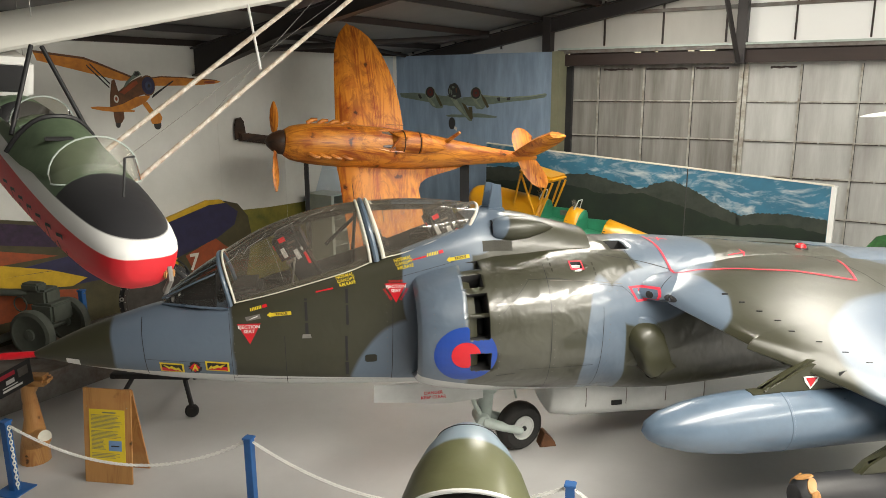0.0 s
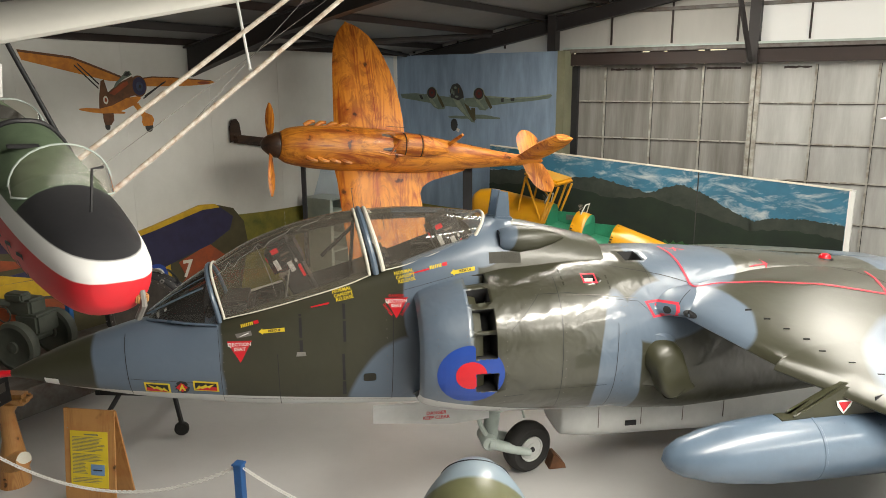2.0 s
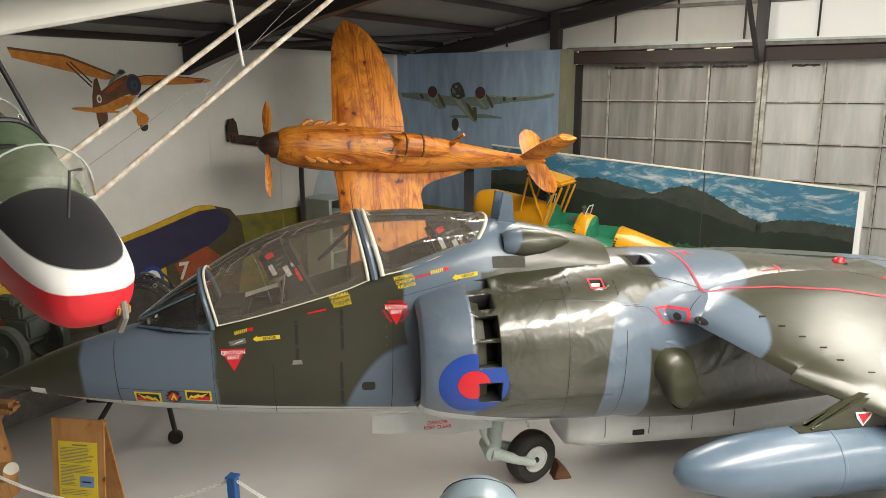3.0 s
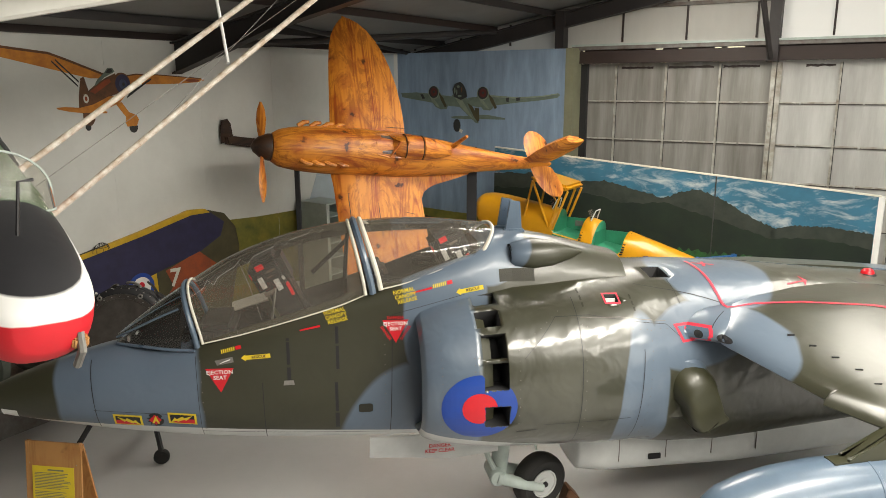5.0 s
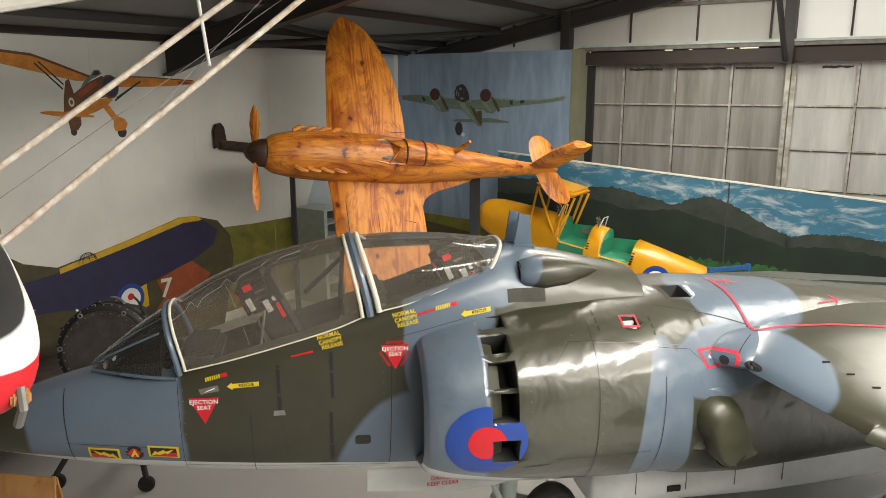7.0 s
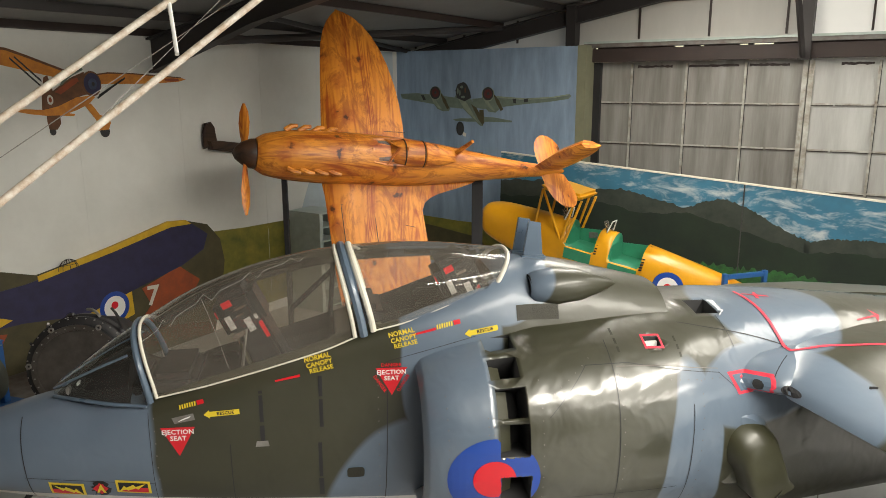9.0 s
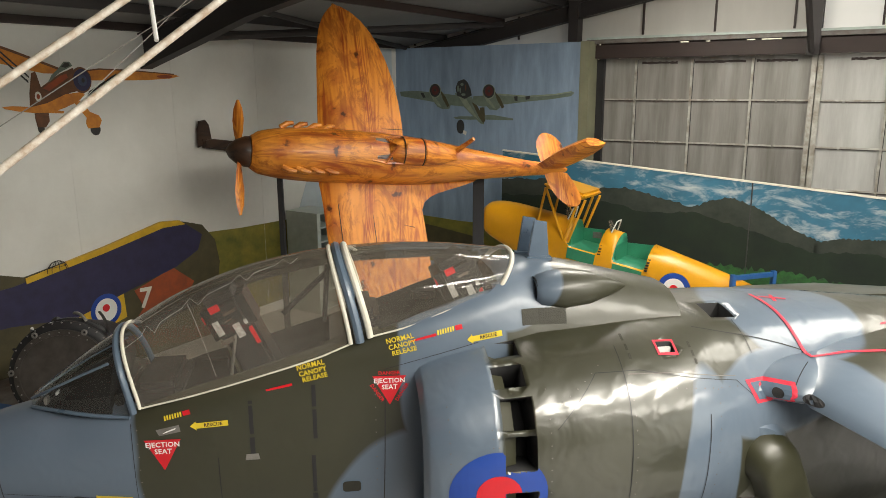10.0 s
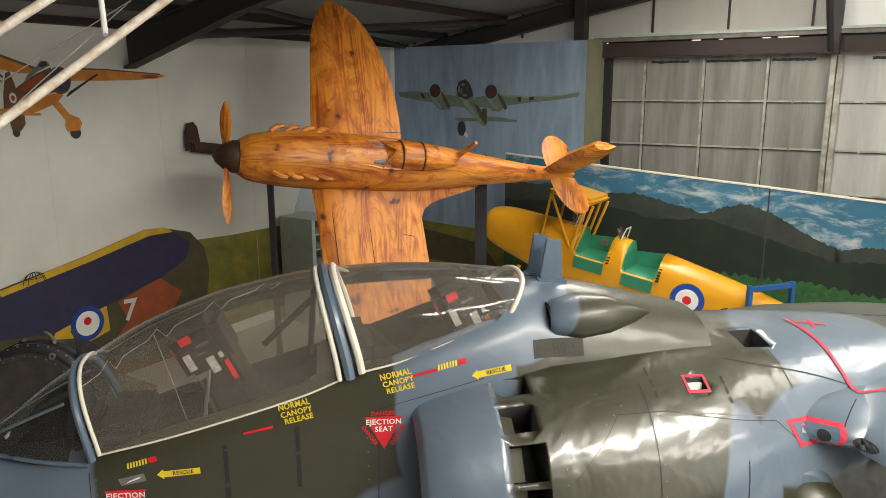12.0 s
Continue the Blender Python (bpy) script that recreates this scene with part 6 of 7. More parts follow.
for sgn in (1, -1):
    bm = bmesh.new()
    rings = []
    rows = ([(0.12, 1.40, 3.65, 0.26), (0.25, 1.46, 3.25, 0.26), (0.32, 1.48, 3.08, 0.25)] if sgn > 0 else [(0.10, 1.38, 4.45, 0.30), (0.24, 1.42, 4.25, 0.30), (0.34, 1.45, 3.98, 0.29), (0.43, 1.46, 3.70, 0.28), (0.50, 1.47, 3.50, 0.27), (0.56, 1.48, 3.38, 0.26), (0.66, 1.49, 3.26, 0.25)]) + [((0.42 if sgn > 0 else 0.80) + (2.60 if sgn > 0 else 2.22) * q, 1.50 + 0.14 * q + 0.32 * q**8, (3.0 if sgn > 0 else 3.2) + 0.14 * q - 1.22 * (1 - math.sqrt(max(0, 1 - q**(2 if sgn > 0 else 4)))), 0.24 * (1 - 0.8 * q)) for q in (0, 0.15, 0.3, 0.45, 0.6, 0.72, 0.82, 0.9, 0.96, 0.99, 1.0)]
    for yy, x0, x1, th in rows:
        rings.append(ring(bm, [(x0 + (x1 - x0) * u, sgn * yy, -0.18 + v * th) for u, v in ((0, 0), (0.06, 0.35), (0.25, 0.5), (0.6, 0.35), (1, 0.02), (0.6, -0.35), (0.25, -0.45), (0.06, -0.3))]))
    skin(bm, rings)
    part("wing", bm, M_wood_y, sp, "broad rounded wooden wing with dark knots")
    bm = bmesh.new()
    rings = []
    for q in (0, 0.3, 0.55, 0.75, 0.9, 0.98, 1.0):
        sw = 0.38 + (0.30 * q if sgn < 0 else -0.02 * q)
        x0, x1 = 5.22 - 0.05 * math.sin(2.6 * q) + 0.16 * q**6 + sw, 5.74 + 0.03 * math.sin(2.8 * q) - 0.22 * q**6 + sw
        rings.append(ring(bm, [(x0 + (x1 - x0) * u, sgn * (0.06 + 0.66 * q), 0.02 + v * 0.12 * (1 - 0.5 * q)) for u, v in ((0, 0), (0.2, 0.4), (0.6, 0.35), (1, 0), (0.6, -0.35), (0.2, -0.4))]))
    skin(bm, rings)
    part("tailplane", bm, M_wood_y, sp)
    for k in range(4):
        part("exhaust_stub", tubed([(0.80 + 0.22 * k, sgn * 0.33, 0.24), (0.90 + 0.22 * k, sgn * 0.395, 0.27), (1.0 + 0.22 * k, sgn * 0.41, 0.27)], [0.045, 0.045, 0.03], 8), M_wood, sp)
bm = bmesh.new()
rings = []
for q in (0, 0.3, 0.6, 0.8, 0.93, 1.0):
    x0, x1 = 5.38 + 0.14 * q + 0.22 * q**4, 6.0 + 0.27 * math.sin(q * 1.7) - 0.10 * q**4
    rings.append(ring(bm, [(x0 + (x1 - x0) * u, v * 0.34 * (1 - 0.45 * q) * min(1.0, 0.35 + 1.6 * q), 0.08 + 1.12 * q) for u, v in ((0, 0), (0.2, 0.4), (0.6, 0.35), (1, 0), (0.6, -0.35), (0.2, -0.4))]))
skin(bm, rings)
part("fin", bm, M_wood, sp)
bm = bmesh.new()
skin(bm, [ring(bm, soval(x, w, h, 0.36, 18)) for x, w, h in ((2.45, 0.10, 0.04), (2.55, 0.20, 0.14), (2.75, 0.235, 0.20), (3.05, 0.23, 0.20), (3.07, 0.20, 0.17), (3.10, 0.225, 0.19), (3.4, 0.19, 0.12), (3.7, 0.10, 0.0))])
part("carved_canopy", bm, M_wood, sp)
for pts in ([(2.42, -0.23, 0.36), (2.60, 0.0, 0.56), (2.42, 0.23, 0.36)], [(2.20, -0.20, 0.38), (2.42, -0.23, 0.36), (2.72, -0.24, 0.38)], [(2.20, 0.20, 0.38), (2.42, 0.23, 0.36), (2.72, 0.24, 0.38)], [(2.20, -0.20, 0.38), (2.18, 0, 0.44), (2.20, 0.20, 0.38)], [(2.72, -0.24, 0.38), (2.74, 0, 0.58), (2.72, 0.24, 0.38)]):
    part("windscreen_frame", tubed(pts, 0.025, 6), M_wood, sp)
# carved joint lines, and a dark block standing for the shade in the hollow cockpit
part("cockpit_shade_block", boxed(2.26, 2.62, -0.18, 0.18, 0.385, 0.425, bevel=0.015), M_darkwood, sp)
for x, w, h in ((2.72, 0.238, 0.203), (3.062, 0.232, 0.202)):
    part("carved_joint", tubed([(x, w * math.cos(radians(a)), 0.36 + h * math.sin(radians(a))) for a in range(0, 181, 15)], 0.012, 6), M_darkwood, sp)
for pts in ([(2.42, 0.62, -0.118), (3.02, 0.66, -0.160)], [(2.42, 0.42, -0.11), (2.42, 0.62, -0.118)], [(1.72, -0.78, -0.085), (2.28, -0.80, -0.09), (2.32, -1.6, -0.10)], [(1.72, -0.78, -0.085), (1.76, -1.6, -0.095)], [(2.50, -0.46, -0.105), (2.54, -1.05, -0.118), (3.02, -1.12, -0.155)]):
    bm = bmesh.new()
    for p0, p1 in zip(pts, pts[1:]):
        tube(bm, [p0, p1], 0.007, 6)
    part("carved_joint", bm, M_darkwood, sp)
part("aerial_mast", tubed([(3.75, 0.10, 0.30), (3.86, 0.12, 0.75)], [0.05, 0.03], 8), M_wood, sp)
for wx, wy, z1 in ((-3.17, 13.35, 3.62), (-2.0, 13.9, 3.5), (-0.14, 15.2, 3.60)):
    wd = 0.04 if wx < -1 else 0.10
    st = thing("display_post", pose(wx, wy, 0), "black painted steel post carrying the wooden aeroplane", "post", "posts under the wooden aeroplane")
    part("upright", boxed(-wd, wd, -0.04, 0.04, 0.02, z1, bevel=0.008), M_black, st)
    part("base_plate", boxed(-0.25, 0.25, -0.25, 0.25, 0, 0.02), M_black, st, smooth=False)

# ---- yellow biplane fuselage ----
TM = Matrix.Translation((0.06, 17.37, 0)) @ pose(0, 0, 0, 0, 0, math.degrees(math.atan2(-0.507, 0.862)))
tm = thing("biplane_fuselage", TM, "bright yellow open-cockpit biplane fuselage with green cockpit interiors", "aircraft")
M_ty = mat("yellow_doped_fabric", (0.66, 0.31, 0.008), 0.35, 0, 0.1, 2.5, 0.1, 8, coat=0.3)
M_tg = mat("cockpit_green", (0.03, 0.22, 0.12), 0.5, 0, 0.2, 4)


def tsec(x, w, top_, bot, k=26):
    out = []
    for i in range(k):
        a = 2 * math.pi * i / k
        c, s = math.cos(a), math.sin(a)
        e = 2.2 if s > 0 else 5.0
        out.append(Vector((x, math.copysign(abs(c) ** (2 / e), c) * w, (top_ + bot) / 2 + math.copysign(abs(s) ** (2 / e), s) * (top_ - bot) / 2)))
    return out


bm = bmesh.new()
skin(bm, [ring(bm, tsec(*r)) for r in spline([(0.0, 0.26, 2.30, 1.86), (0.12, 0.34, 2.38, 1.74), (0.5, 0.37, 2.40, 1.55), (1.2, 0.39, 2.31, 1.29), (1.9, 0.39, 2.20, 1.10), (2.6, 0.39, 2.08, 0.98), (3.5, 0.36, 1.86, 0.86), (4.9, 0.25, 1.45, 0.84), (5.5, 0.17, 1.23, 0.84), (6.3, 0.03, 0.98, 0.86)], 4)])
tf = part("fuselage_skin", bm, M_ty, tm)
cs = [part("cutter", boxed(-0.31, 0.31, -0.60, 0.60, 0, 0.9, pose(2.25, 0, 1.68, 0, 9, 0), bevel=0.03), M_tg, tm), part("cutter", boxed(-0.31, 0.31, -0.60, 0.60, 0, 0.9, pose(3.15, 0, 1.48, 0, 9, 0), bevel=0.03), M_tg, tm)]
carve(tf, cs)
for x0, x1, z0 in ((1.94, 2.56, 1.46), (2.84, 3.46, 1.26)):
    part("cockpit_flap", boxed(-0.29, 0.27, -0.012, 0.0, 0, 0.21, pose((x0 + x1) / 2 - 0.02, -0.405, z0 - 0.01, 0, 9, 0), bevel=0.004), M_tg, tm, "green inside of a lowered cockpit flap")
    part("cockpit_sidewall", boxed(x0, x1, 0.33, 0.34, z0, z0 + 0.50), M_tg, tm, smooth=False)
    part("instrument_panel", boxed(x0 + 0.02, x0 + 0.05, -0.3, 0.3, z0 + 0.1, z0 + 0.55), M_tg, tm, smooth=False)
for k in range(9):
    for x, zb, zt in ((2.565, 1.62, 2.05), (3.46, 1.42, 1.83)):
        z = zb + (zt - zb) * k / 8.5
        part("hazard_patch", boxed(x + 0.01 * k, x + 0.05 + 0.01 * k, -0.396 + 0.030 * k * k / 6, -0.36 + 0.030 * k * k / 6, z, z + 0.026), M_black, tm, smooth=False)
part("data_plate", boxed(2.18, 2.36, 0.322, 0.33, 1.78, 1.90), M_rail, tm, smooth=False)
TMH = tree_of((tf,))
for r, mt, lf in ((0.285, M_mark_blue, 0.008), (0.19, M_white, 0.014), (0.075, M_mark_red, 0.020)):
    bm = bmesh.new()
    skin(bm, [ring(bm, [(x, z, 0) for x, z in oval(4.0, 1.165, r * q, r * q, 28)]) for q in (0.02, 0.4, 0.75, 1.0)], True, (True, False))
    for v in bm.verts:
        h = TMH.ray_cast(Vector((v.co.x, -3, v.co.y)), Vector((0, 1, 0)))
        v.co = (h[0] if h[0] else Vector((v.co.x, -0.33, v.co.y))) + Vector((0, -lf, 0))
    part("roundel", bm, mt, tm, smooth=False)
for sy in (-0.36, 0.36):
    for p0, p1 in (((1.29, sy, 2.02), (1.47, sy, 2.80)), ((1.86, sy, 1.80), (1.47, sy, 2.80)), ((1.86, sy, 1.80), (2.16, sy, 2.66)), ((1.95, sy, 1.78), (2.28, sy, 2.62))):
        part("cabane_strut", tubed([p0, p1], 0.026, 8), M_ty, tm)
part("fuel_tank", boxed(-0.42, 0.44, -0.44, 0.44, -0.06, 0.07, pose(1.86, 0, 2.77, 0, 13, 0), bevel=0.05), M_ty, tm)
for x, z in ((1.86, 2.19), (2.74, 2.02)):
    part("windscreen", prismed([(-0.16, 0), (0.16, 0), (0.10, 0.22), (-0.10, 0.22)], 0.006, pose(x, 0, z, 90, 0, -90) @ pose(0, 0, 0, 25, 0, 0)), M_screen, tm, smooth=False)
    part("screen_frame", tubed([(x, -0.17, z), (x + 0.08, -0.11, z + 0.21), (x + 0.08, 0.11, z + 0.21), (x, 0.17, z)], 0.012, 6), M_belly, tm)
part("undercarriage_leg", tubed([(0.8, -0.3, 1.35), (0.6, -0.6, 0.35)], 0.04, 8), M_ty, tm)
part("undercarriage_leg", tubed([(0.8, 0.3, 1.35), (0.6, 0.6, 0.35)], 0.04, 8), M_ty, tm)
for sy in (-0.66, 0.66):
    part("wheel", lathed([(0.10, -0.05), (0.25, -0.06), (0.30, -0.03), (0.30, 0.03), (0.25, 0.06), (0.10, 0.05)], pose(0.6, sy, 0.30, 90, 0, 0), 24), M_rubber, tm)
tr = thing("tail_trestle", TM @ pose(5.24, 0, 0, 0, 0, -38.7), "blue painted steel trestle holding up the biplane's tail", "trestle")
for sy in (-0.42, 0.42):
    part("upright", boxed(-0.04, 0.04, sy - 0.04, sy + 0.04, 0, 1.56, bevel=0.006), M_post, tr)
part("cross_bar", boxed(-0.04, 0.04, -0.38, 0.38, 1.46, 1.54, bevel=0.006), M_post, tr)
part("sling_bar", boxed(-0.04, 0.04, -0.38, 0.38, 0.74, 0.81, bevel=0.006), M_post, tr)

# ---- hanging two-seat glider ----
A = Vector((-0.707, 0.669, 0.231)).normalized()
S = Vector((-0.678, -0.733, 0.05))
S = (S - A * S.dot(A)).normalized()
Zg = A.cross(S)
GL = Matrix.Translation((-1.976, 3.946, 3.744)) @ Matrix((A, S, Zg)).transposed().to_4x4()
gl = thing("glider", GL, "red, white and black open two-seat training glider hanging from the roof", "glider")
M_gl = mat("glider_dope", (0.58, 0.012, 0.022), 0.5, 0, 0.12, 2.0, 0.05, 12)
nt = M_gl.node_tree
bs = nt.nodes["Principled BSDF"]
tcn = nt.nodes["Texture Coordinate"]
sx = nt.nodes.new("ShaderNodeSeparateXYZ")
nt.links.new(tcn.outputs["Object"], sx.inputs[0])


def step(sock, edge, width=0.004):
    r = nt.nodes.new("ShaderNodeMapRange")
    r.inputs[1].default_value, r.inputs[2].default_value = edge - width, edge + width
    nt.links.new(sock, r.inputs[0])
    return r.outputs[0]


def over(a, bcol, fac):
    mx = nt.nodes.new("ShaderNodeMix")
    mx.data_type = "RGBA"
    nt.links.new(fac, mx.inputs["Factor"])
    nt.links.new(a, mx.inputs["A"])
    mx.inputs["B"].default_value = (*bcol, 1)
    return mx.outputs["Result"]


tilt = nt.nodes.new("ShaderNodeMath")
tilt.operation = "MULTIPLY_ADD"
nt.links.new(sx.outputs[0], tilt.inputs[0])
tilt.inputs[1].default_value = -0.05
nt.links.new(sx.outputs[2], tilt.inputs[2])
col = over(bs.inputs["Base Color"].links[0].from_socket, (0.76, 0.76, 0.75), step(tilt.outputs[0], -0.05))
col = over(col, (0.022, 0.022, 0.025), step(tilt.outputs[0], 0.06))
up = nt.nodes.new("ShaderNodeMath")
up.operation = "MULTIPLY"
nt.links.new(step(tilt.outputs[0], 0.06), up.inputs[0])
nt.links.new(step(sx.outputs[0], 0.86), up.inputs[1])
col = over(col, (0.10, 0.15, 0.09), up.outputs[0])
nt.links.new(col, bs.inputs["Base Color"])


def gsec(x, w, zt, zb, k=32):
    out = []
    for i in range(k):
        a = 2 * math.pi * i / k
        c, s = math.cos(a), math.sin(a)
        e = 2.1 if s > 0 else 2.6
        out.append(Vector((x, math.copysign(abs(c) ** (2 / e), c) * w, -0.05 + (math.copysign(abs(s) ** (2 / e), s) * ((zt + 0.05) if s > 0 else (-0.05 - zb))))))
    return out


bm = bmesh.new()
skin(bm, [ring(bm, gsec(*r)) for r in spline([(0.0, 0.08, -0.02, -0.16), (0.02, 0.16, 0.03, -0.23), (0.10, 0.24, 0.08, -0.31), (0.30, 0.30, 0.16, -0.35), (0.6, 0.34, 0.22, -0.37), (0.95, 0.36, 0.28, -0.37), (1.6, 0.37, 0.32, -0.37), (2.4, 0.36, 0.34, -0.35), (3.4, 0.27, 0.32, -0.22), (5.0, 0.16, 0.24, -0.08), (6.5, 0.08, 0.18, 0.04)], 4)])
gf = part("fuselage", bm, M_gl, gl)
carve(gf, [part("cutter", boxed(1.88, 2.08, -0.26, 0.26, -0.2, 0.6, bevel=0.05), M_black, gl), part("cutter", boxed(2.25, 2.72, -0.24, 0.24, -0.2, 0.6, bevel=0.05), M_black, gl)])


def gscreen(x, w, h, z0, ahead=0.12, aft=0.06):
    bm = bmesh.new()
    rings = []
    for j in range(5):
        t = j / 4
        rings.append(ring(bm, [(x - ahead * (1 - t) * math.sin(math.pi * i / 14) + aft * t, w * math.cos(math.pi * i / 14), z0 - 0.05 * (1 - t) + (0.02 + h * t) * math.sin(math.pi * i / 14)) for i in range(15)]))
    skin(bm, rings, False, (False, False))
    g = part("windscreen", bm, M_screen, gl, "old clear perspex windscreen")
    g.visible_shadow = False
    part("screen_frame", tubed([(x + aft, w * math.cos(math.pi * i / 14), z0 + (0.02 + h) * math.sin(math.pi * i / 14)) for i in range(15)], 0.007, 6), M_gear, g)
    part("screen_base", tubed([(x - ahead * math.sin(math.pi * i / 14), w * math.cos(math.pi * i / 14), z0 - 0.05 + 0.02 * math.sin(math.pi * i / 14)) for i in range(15)], 0.007, 6), M_gear, g)


gscreen(0.95, 0.32, 0.26, 0.22)
gscreen(2.16, 0.25, 0.21, 0.27, 0.16, 0.05)
M_gg = mat("glider_green_canvas", (0.115, 0.16, 0.095), 0.75, 0, 0.2, 4, 0.15, 30, stain=(0.07, 0.105, 0.06))
bm = bmesh.new()
skin(bm, [ring(bm, [(x + 0.06 * abs(y), y * w, z0 + (z1 - z0) * (1 - abs(y) ** 2.4)) for y in (-1 + k / 8 for k in range(17))]) for x, w, z0, z1 in ((1.02, 0.30, 0.17, 0.285), (1.25, 0.335, 0.14, 0.335), (1.5, 0.35, 0.12, 0.385), (1.80, 0.355, 0.12, 0.425))], False, (False, False))
part("cockpit_cover", bm, M_gg, gl, "faded green canvas cockpit cover")
part("cockpit_rim", tubed([(1.81 + 0.06 * abs(k / 8), 0.36 * k / 8, 0.125 + 0.31 * (1 - abs(k / 8) ** 2.4)) for k in range(-8, 9)], 0.022, 8), M_black, gl)
part("sight_tube", tubed([(0.42, 0.02, 0.24), (0.48, 0.0, 0.50), (0.49, -0.07, 0.505)], 0.009, 6), M_black, gl)
part("deck_slot", boxed(1.40, 1.435, 0.02, 0.22, 0.352, 0.378, bevel=0.003), M_black, gl, smooth=False)
part("tow_hook", tubed([(0.03, -0.15, -0.14), (-0.015, -0.15, -0.22), (0.05, -0.15, -0.34)], 0.022, 8), M_steel, gl)
part("tow_hook_plate", boxed(0.0, 0.07, -0.19, -0.11, -0.22, -0.16, bevel=0.01), M_ply, gl)
GH = tree_of((gf,))
for k in range(7):
    x0 = 0.62 + 0.20 * k
    for dx0, z0, dx1, z1 in ((0.0, -0.24, 0.02, -0.10), (0.0, -0.10, 0.11, -0.12), (0.09, -0.23, 0.11, -0.12 if k % 2 else -0.17)):
        dd = Vector((z1 - z0, dx0 - dx1)).normalized() * 0.012
        bm = poly_bm([(x0 + dx0 - dd.x, z0 - dd.y), (x0 + dx1 - dd.x, z1 - dd.y), (x0 + dx1 + dd.x, z1 + dd.y), (x0 + dx0 + dd.x, z0 + dd.y)])
        for v in bm.verts:
            h = GH.ray_cast(Vector((v.co.x, 3, v.co.y)), Vector((0, -1, 0)))
            v.co = (h[0] if h[0] else Vector((v.co.x, 0.36, v.co.y))) + Vector((0, 0.006, 0))
        part("side_letter_bar", bm, P_dark, gl, smooth=False)
part("pylon", boxed(2.95, 3.5, -0.16, 0.30, 0.26, 0.66, bevel=0.06), M_white, gl, "white pylon under the wing")
part("pylon_window", boxed(2.93, 2.952, -0.06, 0.24, 0.36, 0.60, bevel=0.008), M_black, gl)
part("pylon_window", boxed(3.05, 3.42, 0.297, 0.310, 0.36, 0.60, bevel=0.005), M_black, gl)
for sy in (-1, 1):
    part("cabane_strut", tubed([(1.97, sy * 0.30, 0.24), (2.38, sy * 0.04, 0.88)], 0.019, 10), M_black, gl)
GI = GL.inverted()
root, outw = GI @ Vector((-3.98, 5.7, 5.12)), GI @ Vector((-1.79, 7.4, 5.72))
d = (outw - root)
bm = bmesh.new()
rings = []
for t in (-0.9, -0.3, 0.0, 0.5, 1.0, 1.8, 2.4):
    o = root + d * t
    rings.append(ring(bm, [o + Vector((1.45 * u, 0, v * 0.2 + 0.02)) for u, v in ((0, 0), (0.01, 0.25), (0.05, 0.5), (0.15, 0.75), (0.35, 0.85), (0.7, 0.5), (1, 0.02), (0.6, -0.05), (0.2, -0.2), (0.05, -0.25), (0.01, -0.15))]))
skin(bm, rings)
part("wing", bm, mat("white_doped_fabric", (0.66, 0.65, 0.60), 0.5, 0, 0.08, 1.5, 0.1, 10), gl, "white fabric-covered high wing")
for p0, p1 in (((-3.10, 5.50, 3.76), (-0.78, 7.65, 6.07)), ((-3.40, 5.43, 3.99), (-1.28, 7.65, 6.08))):
    part("lift_strut", tubed([GI @ Vector(p0), GI @ Vector(p1)], 0.023, 10), M_lead, gl, "white wing strut with rust spots")
part("jury_strut", tubed([GI @ Vector((-1.96, 6.64, 4.97)), GI @ Vector((-2.16, 7.0, 5.62))], 0.014, 8), M_white, gl)
for p0, p1 in (((-3.2, 5.6, 4.0), (-1.2, 7.7, 5.85)), ((-2.5, 6.1, 4.35), (-1.6, 7.5, 5.7))):
    part("bracing_wire", tubed([GI @ Vector(p0), GI @ Vector(p1)], 0.003, 4), M_steel, gl)
for p in ((-3.9, 6.1, 5.3), (-1.2, 8.3, 6.0), (-4.9, 7.5, 4.6)):
    w = Vector(p)
    hh = HALL.inverted() @ w
    part("hanging_wire", tubed([GI @ w, GI @ Vector((w.x, w.y, roof_z(hh.x) - 0.02))], 0.004, 5), M_steel, gl)

# ---- things on the floor ----
# engine on its trolley behind the jet's nose
en = thing("jet_engine", pose(-4.62, 9.75, 0), "large black and steel jet engine on a wheeled trolley", "engine")
EM = pose(0, 0, 1.66) @ Vector((0.25, -1.0, 0.22)).to_track_quat("Z", "Y").to_matrix().to_4x4() @ Matrix.Diagonal((0.78, 0.78, 0.78, 1))
part("casing", lathed([(0.55, -1.5), (0.60, -1.0), (0.66, -0.5), (0.70, -0.1), (0.73, -0.05), (0.73, 0.03), (0.69, 0.05), (0.68, 0.20), (0.71, 0.24), (0.71, 0.30), (0.66, 0.33), (0.60, 0.33), (0.59, 0.42), (0.54, 0.42), (0.53, 0.35), (0.38, 0.34), (0.36, 0.20), (0.05, 0.18)], EM, 48), M_black, en, "black engine casing with bolted flanges")
part("front_ring", lathed([(0.525, 0.415), (0.53, 0.435), (0.60, 0.435), (0.605, 0.40), (0.59, 0.40)], EM, 48), M_darksteel, en, "bare steel front ring")
for k in range(28):
    a = 2 * math.pi * k / 28
    part("ring_bolt", lathed([(0.010, 0), (0.010, 0.016), (0.004, 0.018)], EM @ pose(0.567 * math.cos(a), 0.567 * math.sin(a), 0.435), 6), M_steel, en)
for a in (radians(60), radians(120), radians(175), radians(5)):
    part("lifting_eye", tubed([EM @ Vector((0.63 * math.cos(a) + 0.03 * math.cos(q * math.pi / 5), 0.63 * math.sin(a) + 0.03 * math.sin(q * math.pi / 5), 0.43)) for q in range(11)], 0.011, 6), M_steel, en)
part("face_plate", boxed(-0.16, 0.10, -0.06, 0.06, 0.0, 0.006, EM @ pose(0.08, 0.44, 0.352)), M_belly, en, "pale riveted data plate", smooth=False)
